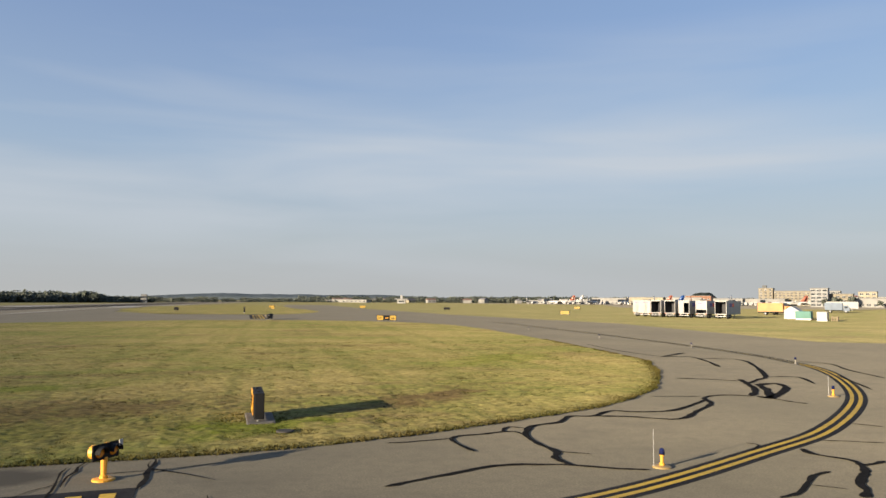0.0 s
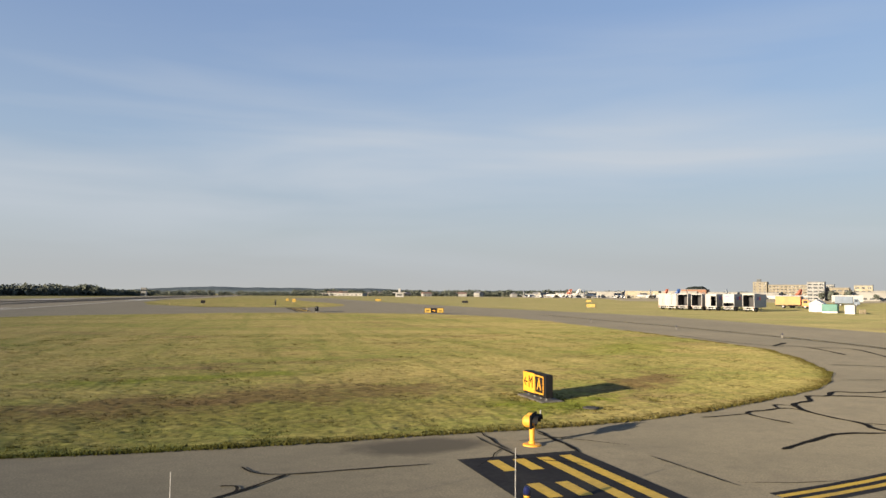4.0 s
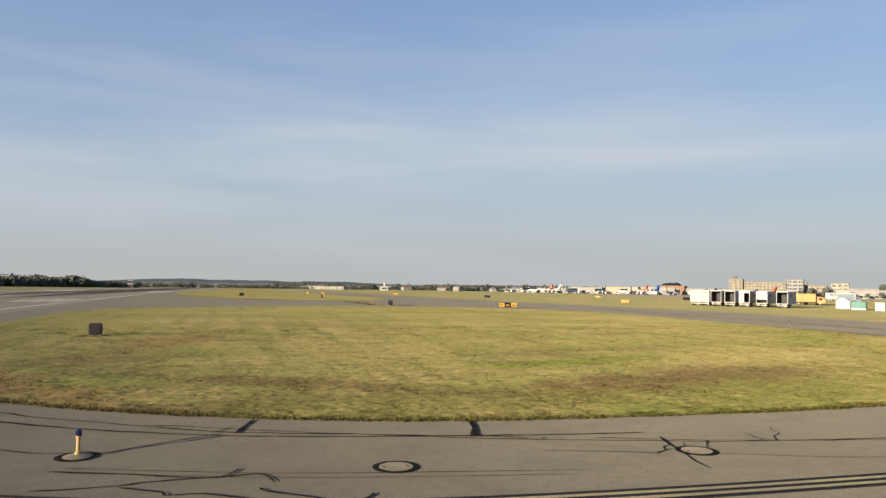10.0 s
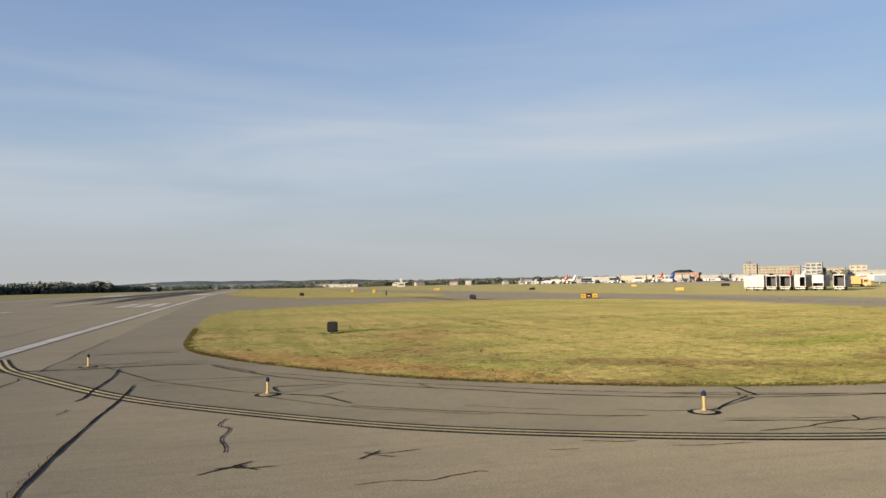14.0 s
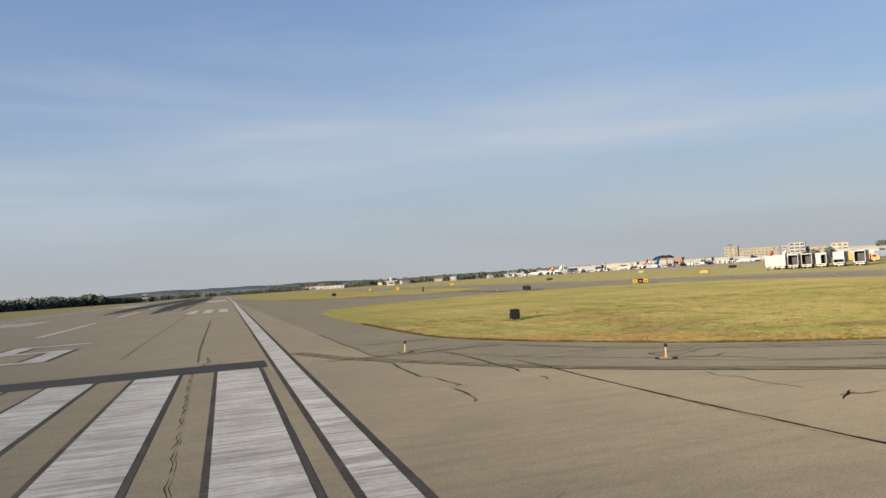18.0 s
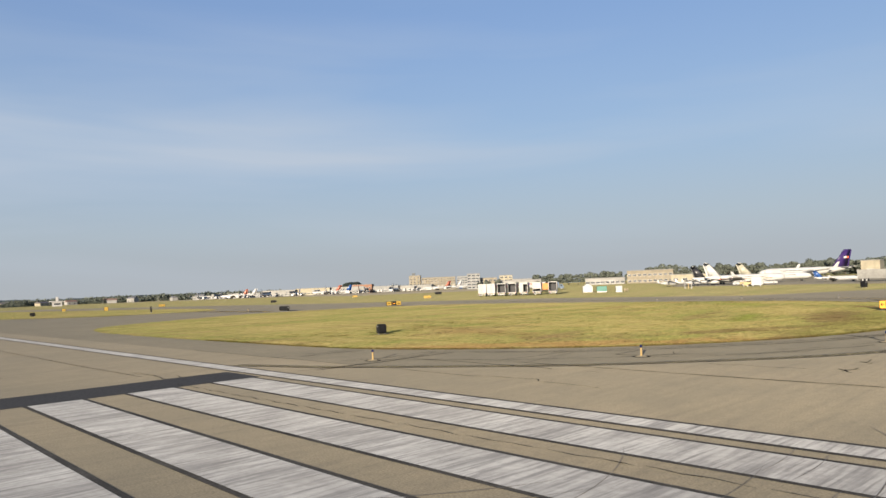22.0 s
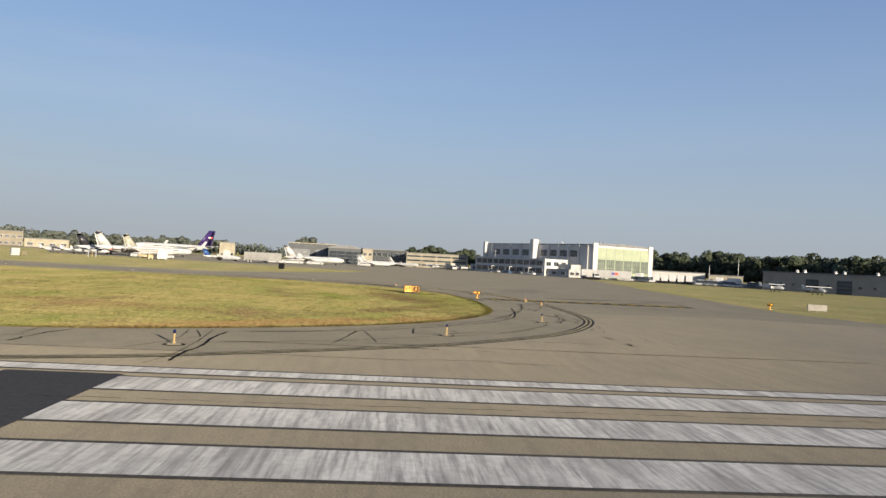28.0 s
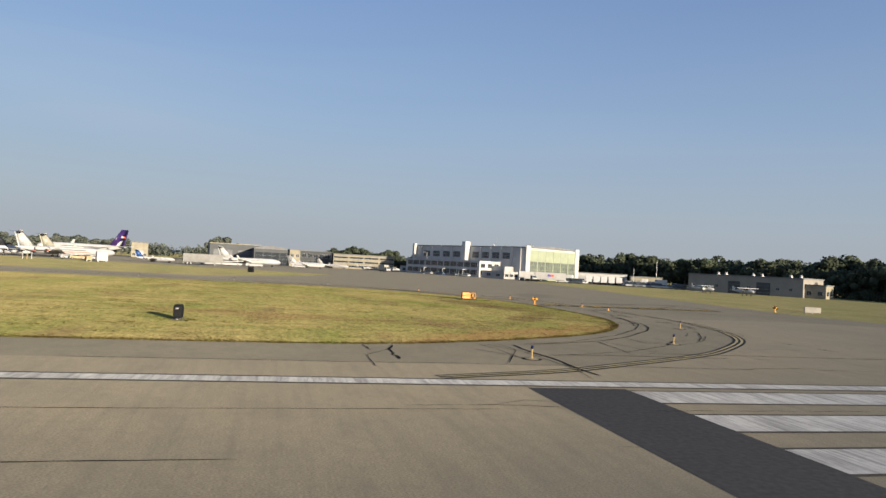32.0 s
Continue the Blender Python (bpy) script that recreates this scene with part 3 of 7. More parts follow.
for k in range(320):
    x = -14.5 + rng.gauss(0, 2.4) if k % 2 else -26.5 + rng.gauss(0, 2.4)
    y = 130 + abs(rng.gauss(0, 1)) * 230
    L = rng.uniform(60, 330)
    skids.append(([(x, y), (x + rng.uniform(-0.3, 0.3), y + L / 2), (x, y + L)], [0.05, rng.uniform(0.25, 0.8), 0.08]))
f = Form()
f.strip([(-15.5, 120), (-15.5, 200), (-15.5, 330), (-15.5, 560), (-15.5, 900)], [1.2, 6.5, 8.5, 8.5, 3.0], 0.0122)
f.strip([(-27.5, 140), (-27.5, 220), (-27.5, 330), (-27.5, 560), (-27.5, 900)], [1.2, 6.0, 8.5, 8.5, 3.0], 0.0122)
for i, (pts, w) in enumerate(skids):
    f.strip(pts, w, 0.0125 + 0.00004 * i)
tagged(new("tyre_skids", f.mesh("tyre_skids", SKID)), "black tyre rubber along the touchdown zone", "tyre marks", kind="stuff")
for ob in list(scene.objects):
    if ob.name.split(".")[0] in ("numeral_border", "runway_numeral", "touchdown_bar", "aiming_block", "centre_line", "tyre_skids"):
        ob.matrix_basis = ALONG

# thin rubber scuffs where wheels turn onto the runway
scuff_rng = random.Random(23)
scuffs = Form()
for k in range(95):
    cx, cy, r = scuff_rng.uniform(-9, -1), scuff_rng.uniform(-24, -12), scuff_rng.uniform(8, 23)
    a0 = scuff_rng.uniform(180, 285)
    span = scuff_rng.uniform(8, 34)
    arc = [(cx + r * math.cos(radians(a0 + span * i / 9)), cy + r * math.sin(radians(a0 + span * i / 9))) for i in range(10)]
    w = scuff_rng.uniform(0.012, 0.036)
    if all(-44 < x < 5 for x, y in arc):
        scuffs.strip(arc, [w * min(1, 0.2 + 0.4 * min(i, 9 - i)) for i in range(10)], 0.0125 + 0.00001 * k)
tagged(new("tyre_scuffs", scuffs.mesh("tyre_scuffs", RUBBER)), "thin curved rubber scuffs across the painted stripes", "tyre marks", kind="stuff")

# sealed cracks and joints
crack_rng = random.Random(11)
crack_count = [0]
crack_form = Form()


def sealed_crack(pts, width):
    """A crooked band of sealant through the given places, with uneven width and short side branches."""
    span = sum((Vector(b) - Vector(a)).length for a, b in zip(pts, pts[1:]))
    width = (0.045 + (width - 0.05) * 0.55) * min(1.0, 0.45 + span / 9)
    path, ws = [], []
    for i in range(len(pts) - 1):
        a, b = Vector(pts[i]), Vector(pts[i + 1])
        n = max(2, int((b - a).length / 0.45))
        side = Vector((-(b - a).y, (b - a).x)).normalized() if (b - a).length else Vector((0, 1))
        for j in range(n + (i == len(pts) - 2)):
            k = min(1.2, max(0.10, (width - 0.045) / 0.06))
            p = a + (b - a) * (j / n) + side * k * (crack_rng.gauss(0, 0.05) + 0.12 * noise.noise((a.x + j * 0.5, a.y, 3)))
            path.append((p.x, p.y))
            ws.append(width * crack_rng.uniform(0.45, 1.25))
    ws[0] = ws[-1] = width * 0.25
    crack_form.strip(path, ws, 0.0145 + 0.00003 * crack_count[0])
    crack_count[0] += 1
    if 0.055 < width < 0.2 and len(path) > 6 and path[0][0] > 12:
        for _ in range(2 + len(path) // 22):
            q = Vector(path[crack_rng.randrange(2, len(path) - 2)])
            d = Vector((crack_rng.uniform(-1, 1), crack_rng.uniform(-1, 1)))
            reach = crack_rng.uniform(0.22, 0.55)
            tw = [(q.x + d.x * s * reach + crack_rng.gauss(0, 0.05) * min(s, 1), q.y + d.y * s * reach + crack_rng.gauss(0, 0.05) * min(s, 1)) for s in range(5)]
            crack_form.strip(tw, [width * 0.6, width * 0.5, width * 0.4, width * 0.3, 0.01], 0.0145 + 0.00003 * crack_count[0])
            crack_count[0] += 1


def joint(pts, width):
    """A band of sealant that follows a joint or a long crack, with a slightly uneven course and width."""
    path = smooth_line(pts, n=5) if len(pts) > 2 else [tuple(Vector(pts[0]).lerp(Vector(pts[1]), k / 6)) for k in range(7)]
    path = [(x + 0.03 * noise.noise((x * 2.1, y * 2.1, 1)), y + 0.05 * noise.noise((x * 2.1, y * 2.1, 8))) for x, y in path]
    ws = [width * crack_rng.uniform(0.6, 1.25) for _ in path]
    ws[0] = ws[-1] = width * 0.3
    crack_form.strip(path, ws, 0.0145 + 0.00003 * crack_count[0])
    crack_count[0] += 1


sealed_crack([(41.3, -22.2), (42.8, -22.8), (44.2, -23.3), (45.7, -23.6), (46.9, -23.6)], 0.06)
sealed_crack([(59.8, -23.2), (61.0, -23.5), (62.2, -23.6)], 0.07)
sealed_crack([(39.4, -20.1), (42.1, -21.0), (44.8, -21.6), (49.0, -22.4)], 0.08)
sealed_crack([(37.5, -21.1), (38.9, -21.5), (40.0, -21.9), (40.7, -21.6)], 0.07)
sealed_crack([(-6.7, 4.2), (-6.8, 3.5)], 0.06)
sealed_crack([(59.3, -20.7), (59.5, -22.1), (59.7, -23.5)], 0.07)
sealed_crack([(40.4, -23.4), (40.6, -22.2), (41.2, -20.3)], 0.16)
sealed_crack([(28.4, -16.1), (32.6, -18.0), (36.4, -19.5), (42.2, -21.2), (45.8, -21.7), (49.2, -22.0)], 0.09)
sealed_crack([(57.8, -17.2), (57.8, -20.0)], 0.25)
sealed_crack([(56.7, -18.5), (58.1, -18.3), (59.5, -17.8)], 0.07)
sealed_crack([(56.2, -17.2), (56.2, -19.5)], 0.18)
joint([(10.9, -6.9), (10.92, -10.5), (10.8, -13.6), (10.72, -17.7), (10.72, -20.4), (10.78, -22.2), (10.8, -23.8), (10.85, -27.0), (10.8, -32.0)], 0.10)
for k in range(9):
    y = -18.3 - 0.72 * k
    sealed_crack([(10.64, y), (10.56, y - 0.35), (10.68, y - 0.75)], 0.02)
sealed_crack([(-2.2, 8.2), (-2.1, 5.6), (-2.4, 3.5)], 0.08)
sealed_crack([(-2.0, 5.5), (-1.4, 4.4), (-1.7, 3.3)], 0.06)
sealed_crack([(55.9, -17.7), (56.2, -20.3), (57.5, -21.1)], 0.10)
for k in range(12):
    y = 1.1 - 2.6 * k
    sealed_crack([(-2.85 + 0.05 * math.sin(k * 2.3), y), (-2.93, y - 0.9), (-2.84, y - 1.5), (-2.95 + 0.06 * math.cos(k * 1.7), y - 2.4)], 0.062)
sealed_crack([(6.1, -12.8), (7.0, -12.6)], 0.05)
sealed_crack([(13.5, -0.9), (15.3, -4.5), (20.5, -10.3), (25.3, -14.3), (30.2, -17.4), (37.8, -19.7)], 0.11)
joint([(13.2, -0.5), (10.5, -0.38), (8.0, -0.58), (5.6, -0.42), (3.5, -0.5)], 0.13)
sealed_crack([(8.5, 0.5), (11.5, -6.2), (14.9, -10.5), (17.4, -12.5)], 0.08)
joint([(9.5, -1.0), (9.7, -4.3), (9.62, -7.7), (9.66, -9.6), (9.5, -10.5)], 0.10)
joint([(9.6, -12.1), (9.62, -12.5), (9.5, -13.0)], 0.05)
# cracked hollows of the throat, each a star of short cracks
for pts in ([(13.9, -21.5), (14.5, -21.1), (14.8, -21.2), (15.5, -21.3)], [(14.3, -21.25), (15.0, -20.7)], [(14.6, -20.9), (15.1, -21.45)],
            [(14.2, -21.1), (14.9, -21.0)], [(17.4, -20.75), (17.8, -21.0), (18.7, -20.9)], [(17.2, -21.35), (17.8, -20.7)], [(17.4, -20.9), (18.0, -21.4)]):
    joint(pts, 0.055)
joint([(14.4, -15.5), (14.2, -16.4), (14.5, -17.0), (14.3, -18.2), (14.4, -19.0), (14.4, -19.7)], 0.05)
joint([(16.8, -23.2), (17.7, -23.2), (18.2, -23.4), (18.8, -23.2), (19.3, -23.1), (19.5, -23.2)], 0.035)
joint([(15.4, -24.0), (15.6, -23.85), (15.6, -24.0), (16.4, -24.1)], 0.03)
sealed_crack([(10.2, -5.7), (11.4, -5.9), (13.0, -6.2), (15.9, -6.6)], 0.08)
sealed_crack([(7.0, 6.6), (10.2, 6.5), (11.8, 6.1)], 0.22)
sealed_crack([(11.5, 2.6), (9.0, 1.0)], 0.05)
sealed_crack([(2.7, 0.2), (5.0, -0.2), (9.1, -0.1), (13.7, 0.3)], 0.06)
for pts in ([(6.0, 18.8), (6.05, 13.0), (5.95, 9.0), (6.15, 4.6), (5.98, 1.6), (6.2, -1.0)],
            [(5.85, -2.8), (6.1, -3.9), (5.9, -5.7), (5.88, -9.0), (6.28, -9.8), (6.3, -11.1), (6.5, -12.1), (6.1, -12.4)],
            [(6.0, -12.4), (6.03, -13.7), (5.9, -15.1), (5.65, -15.7)]):
    sealed_crack(pts, 0.075)
sealed_crack([(16.2, -7.0), (13.8, -7.4), (11.3, -7.7)], 0.06)
sealed_crack([(6.5, 2.1), (10.9, 0.2), (13.4, 1.0)], 0.06)
sealed_crack([(8.1, 1.0), (10.7, 1.0), (13.6, 1.4)], 0.05)
sealed_crack([(4.9, 7.9), (8.2, 7.8), (10.5, 6.3)], 0.05)
sealed_crack([(-1.9, 62.6), (-2.4, 33.2), (-2.7, 15.1), (-2.7, 5.6)], 0.07)
sealed_crack([(53.8, -35.0), (51.6, -36.7), (48.8, -38.5)], 0.22)
sealed_crack([(-5.2, 126.5), (-6.5, 56.6), (-7.2, 24.2), (-7.3, 12.4)], 0.05)
sealed_crack([(61.8, -33.7), (57.8, -34.9), (59.3, -38.0)], 0.22)
sealed_crack([(67.8, -33.2), (62.8, -33.4), (67.9, -38.4)], 0.16)
sealed_crack([(58.3, -35.9), (66.9, -43.9), (64.1, -45.7), (60.3, -45.0)], 0.30)
sealed_crack([(72.1, -51.5), (65.9, -52.1), (60.9, -51.3)], 0.16)
joint([(62.9, -20.8), (64.4, -20.1), (65.7, -19.5), (66.9, -19.6), (67.6, -19.8), (68.4, -20.3), (69.2, -20.6)], 0.16)
joint([(67.6, -19.8), (67.5, -19.0), (67.8, -18.3), (67.7, -17.2), (67.8, -16.0), (68.5, -14.7), (69.6, -14.2), (70.4, -13.2), (71.2, -13.3), (72.3, -12.4), (73.2, -12.8), (74.6, -12.7), (76.4, -11.4), (77.4, -10.5)], 0.2)
joint([(67.8, -18.3), (68.6, -18.8)], 0.1)
joint([(71.2, -13.3), (72.3, -13.6), (73.8, -14.4), (75.4, -13.0), (77.0, -11.5), (77.7, -10.0), (79.0, -9.4), (80.0, -9.9)], 0.2)
joint([(67.8, -16.0), (67.6, -15.5), (67.3, -15.4), (67.7, -14.7), (68.2, -15.1)], 0.12)
joint([(67.3, -15.4), (66.7, -15.6), (65.5, -16.1), (65.7, -17.9)], 0.14)
joint([(65.5, -16.1), (64.5, -16.3), (63.6, -16.4)], 0.09)
joint([(80.0, -9.9), (81.6, -8.0), (82.6, -6.1), (83.5, -4.3)], 0.3)
joint([(80.2, -10.0), (80.4, -10.5), (82.1, -8.1), (82.9, -6.6), (84.1, -6.3), (83.3, -7.9), (81.3, -9.8), (80.4, -10.5)], 0.4)
joint([(82.6, -6.1), (84.5, -4.5), (85.5, -3.7), (87.8, -0.2), (90.6, 4.8), (90.6, 6.6), (88.5, 7.3)], 0.26)
joint([(85.5, -3.7), (87.2, -3.9), (85.9, -6.7)], 0.2)
joint([(80.4, -10.5), (80.5, -11.7), (80.8, -12.2)], 0.16)
joint([(80.5, -3.3), (81.8, -4.0), (83.0, -5.0)], 0.16)
joint([(75.7, -9.2), (77.8, -9.6)], 0.1)
joint([(86.9, 9.0), (88.9, 8.7), (88.0, 5.2), (86.5, 1.7)], 0.25)
joint([(87.4, 22.2), (86.6, 14.3), (86.9, 9.0)], 0.2)
joint([(86.9, 9.0), (90.6, 12.0)], 0.3)
joint([(74.5, -19.3), (74.3, -19.9), (74.7, -20.7), (74.5, -21.3), (73.9, -22.0), (73.2, -22.6), (72.8, -23.2), (72.3, -23.6)], 0.2)
joint([(74.5, -21.3), (75.5, -21.0)], 0.16)
joint([(70.6, -23.3), (71.3, -23.0), (71.9, -22.5), (72.6, -21.9), (73.3, -21.6)], 0.14)
joint([(71.9, -22.5), (72.5, -23.0)], 0.06)
joint([(73.0, -19.2), (73.6, -18.7), (73.5, -18.3)], 0.08)
joint([(78.9, -16.2), (79.5, -17.0)], 0.1)
joint([(75.8, -18.4), (77.4, -19.1)], 0.1)
joint([(94.1, 4.3), (94.8, 2.2), (93.0, -1.1), (91.5, -5.2)], 0.2)
joint([(90.0, -3.6), (86.9, -9.0)], 0.16)
joint([(13.6, -1.5), (14.6, -3.8), (16.3, -6.8), (18.3, -9.2), (20.4, -11.3), (22.6, -13.1), (24.7, -14.9), (27.0, -16.4), (28.5, -17.1), (30.7, -18.0), (33.1, -18.6), (36.3, -19.2), (38.9, -19.6), (41.1, -19.8)], 0.1)
joint([(15.5, -11.7), (16.9, -13.6), (18.1, -15.0), (19.5, -16.1), (21.0, -17.2), (21.7, -17.6)], 0.05)
joint([(18.0, -14.6), (20.2, -16.3), (22.4, -17.7), (24.2, -18.8), (25.6, -19.3)], 0.07)
joint([(25.3, -18.2), (26.5, -18.9), (27.3, -19.1)], 0.05)
joint([(21.3, -15.8), (22.6, -16.9), (23.8, -17.6)], 0.04)
joint([(16.3, -11.6), (17.4, -12.4), (17.9, -13.6), (18.2, -14.3)], 0.07)
joint([(17.4, -12.3), (18.4, -11.7)], 0.05)
joint([(16.1, -11.0), (16.0, -9.8), (16.6, -9.7), (18.4, -9.8)], 0.08)
joint([(27.1, -20.6), (28.7, -21.2), (30.2, -21.8), (30.8, -21.2)], 0.07)
joint([(30.2, -21.8), (31.1, -21.7), (31.4, -22.4)], 0.06)
joint([(27.1, -22.0), (28.4, -22.0), (29.2, -21.8), (30.2, -21.8)], 0.06)
joint([(28.6, -22.1), (29.4, -22.6), (29.5, -22.8), (30.0, -22.8), (30.9, -23.3)], 0.06)
joint([(31.1, -22.7), (31.3, -23.0), (32.0, -23.5), (32.2, -23.7), (32.7, -23.9), (33.0, -23.7), (33.1, -23.5)], 0.07)
joint([(37.1, -17.2), (36.8, -18.4), (36.5, -19.3)], 0.2)
joint([(31.2, -15.9), (30.7, -17.7)], 0.12)
joint([(27.9, -19.3), (28.9, -18.5), (30.4, -17.6)], 0.06)
joint([(22.5, -21.4), (23.3, -21.8), (23.7, -21.9)], 0.06)
joint([(24.1, -22.5), (25.0, -22.8), (26.1, -22.9)], 0.05)
joint([(21.4, -22.0), (22.1, -22.1)], 0.05)
joint([(32.8, -25.5), (34.1, -25.4), (35.1, -25.2)], 0.06)
joint([(9.8, 7.4), (11.9, 7.5)], 0.07)
joint([(13.9, -6.3), (15.9, -6.7)], 0.06)
joint([(27.3, -20.4), (30.0, -21.3), (32.6, -22.0), (37.7, -22.9)], 0.035)
joint([(27.2, -20.7), (29.9, -21.6), (32.4, -22.3), (37.4, -23.2)], 0.03)
joint([(49.93, -19.77), (50.26, -20.37), (50.88, -20.62), (52.34, -20.50), (54.00, -20.41)], 0.07)
joint([(50.88, -20.62), (49.91, -21.72), (49.02, -22.41), (48.05, -22.26), (47.05, -22.05)], 0.09)
joint([(49.02, -22.41), (48.96, -23.21), (48.88, -24.06)], 0.16)
joint([(49.91, -21.72), (49.89, -21.34), (49.57, -21.25)], 0.08)
tagged(new("sealed_cracks", crack_form.mesh("sealed_cracks", TAR)), "black sealant lines over cracks in the asphalt", "sealed cracks", kind="stuff")
# ---- things beside the pavement ----
YELLOW_METAL = surface("yellow_painted_metal", (0.82, 0.36, 0.035), 0.5, spread=0.1, fine=12, coarse=3, bump=0.05, tint=(0.66, 0.34, 0.04))
AMBER_FACE = surface("yellow_sign_face", (0.78, 0.36, 0.025), 0.5, spread=0.06, fine=6, coarse=1.5, bump=0.02, tint=(0.70, 0.32, 0.025))
BLACK_METAL = surface("black_painted_metal", (0.012, 0.012, 0.013), 0.75, spec=0.2, spread=0.2, fine=9, coarse=2, bump=0.05)
GREY_METAL = surface("galvanised_steel", (0.36, 0.36, 0.36), 0.5, 0.6, spread=0.15, fine=14, coarse=3, bump=0.05)
WHITE_METAL = surface("white_painted_metal", (0.37, 0.362, 0.35), 0.5, spread=0.08, fine=6, coarse=0.7, bump=0.03, tint=(0.34, 0.33, 0.315))
PALE_YELLOW = surface("sun_bleached_yellow_metal", (0.40, 0.275, 0.105), 0.5, spread=0.1, fine=12, coarse=3, bump=0.05)
BLUE_LENS = surface("dark_blue_glass_lens", (0.012, 0.016, 0.07), 0.12, spread=0.02, bump=0)
AMBER_LENS = surface("amber_glass_lens", (0.75, 0.26, 0.02), 0.15, spread=0.02, bump=0)
SIGN_BACK = surface("weathered_beige_sign_back", (0.27, 0.25, 0.21), 0.7, spread=0.12, fine=5, coarse=1.0, bump=0.05)
FAR_AMBER = surface("sun_faded_yellow_sign_face", (0.47, 0.30, 0.045), 0.6, spread=0.1, fine=6, coarse=1.5, bump=0.02)


PAD = surface("dark_weathered_concrete", (0.13, 0.12, 0.105), 0.95, spread=0.3, fine=7, coarse=1.5)


def flat_letters(text, size, material, parent, m, name="lettering"):
    """Letters of the built-in font as thin plates."""
    cu = bpy.data.curves.new(name, "FONT")
    cu.body, cu.size, cu.extrude, cu.align_x, cu.align_y = text, size, 0.004, "CENTER", "CENTER"
    ob = bpy.data.objects.new(name, cu)
    scene.collection.objects.link(ob)
    dg = bpy.context.evaluated_depsgraph_get()
    me = bpy.data.meshes.new_from_object(ob.evaluated_get(dg))
    bpy.data.objects.remove(ob)
    me.materials.clear(); me.materials.append(material)
    o = part(name, me, material, parent)
    o.matrix_basis = m
    return o


FACE = pose(0, 0, 0, 90, 0, 0)       # stands a flat drawing upright, facing -y


def taxi_sign(x, y, heading):
    """Direction panel with arrow and M beside the location panel A. It faces its own -y."""
    t = thing("taxiway_sign", pose(x, y, 0.02, 0, 0, heading), "taxiway sign with yellow arrow M panel and black A panel", "sign")
    part("concrete_pad", Form().chamfer(0, 0.1, -0.06, 2.1, 0.9, 0.10, 0.03), PAD, t, "weathered concrete pad")
    part("cabinet", Form().chamfer(0, 0.03, 0.12, 1.80, 0.31, 0.81, 0.02), BLACK_METAL, t, "black sign cabinet")
    for sx in (-0.7, -0.2, 0.3, 0.75):
        part("leg", Form().lathe([(0.06, 0.03), (0.06, 0.05), (0.025, 0.05), (0.025, 0.18)], 8, pose(sx, 0, 0)), GREY_METAL, t)
    for sx in (-0.45, 0.45):
        part("lifting_lug", Form().box(sx, 0, 0.925, 0.16, 0.06, 0.035), BLACK_METAL, t)
    a = part("direction_panel", Form().chamfer(-0.415, -0.14, 0.20, 0.90, 0.03, 0.70, 0.008), AMBER_FACE, t, "yellow direction panel")
    b = part("location_panel", Form().chamfer(0.47, -0.14, 0.20, 0.80, 0.03, 0.70, 0.008), BLACK_METAL, t, "black location panel")
    k = -0.160
    part("arrow", Form().box(-0.62, k, 0.525, 0.30, 0.008, 0.05)
         .prism([(-0.80, 0.0), (-0.66, 0.14), (-0.60, 0.14), (-0.71, 0.025), (-0.71, -0.025), (-0.60, -0.14), (-0.66, -0.14)], 0, 0.008, pose(0, k + 0.004, 0.55, 90, 0, 0)), BLACK_METAL, a)
    flat_letters("M", 0.62, BLACK_METAL, a, pose(-0.22, k, 0.55, 90, 0, 0) @ Matrix.Diagonal((0.78, 1, 1, 1)))
    f = Form()
    for px, pz, sx, sz in ((0.47, 0.225, 0.72, 0.045), (0.47, 0.83, 0.72, 0.045), (0.1325, 0.225, 0.045, 0.65), (0.8075, 0.225, 0.045, 0.65)):
        f.box(px, k, pz, sx, 0.008, sz)
    part("border", f, AMBER_FACE, b, "yellow border")
    flat_letters("A", 0.60, AMBER_FACE, b, pose(0.47, k, 0.55, 90, 0, 0) @ Matrix.Diagonal((0.85, 1, 1, 1)))
    return t


taxi_sign(60.02, -11.75, -86)
tagged(part("drain_lid", Form().lathe([(0.26, 0.04), (0.26, 0.075), (0.22, 0.085)], 14, pose(60.9, -14.3, 0)), SEALED), "dark lid of a small pit in the grass", "pit lid")


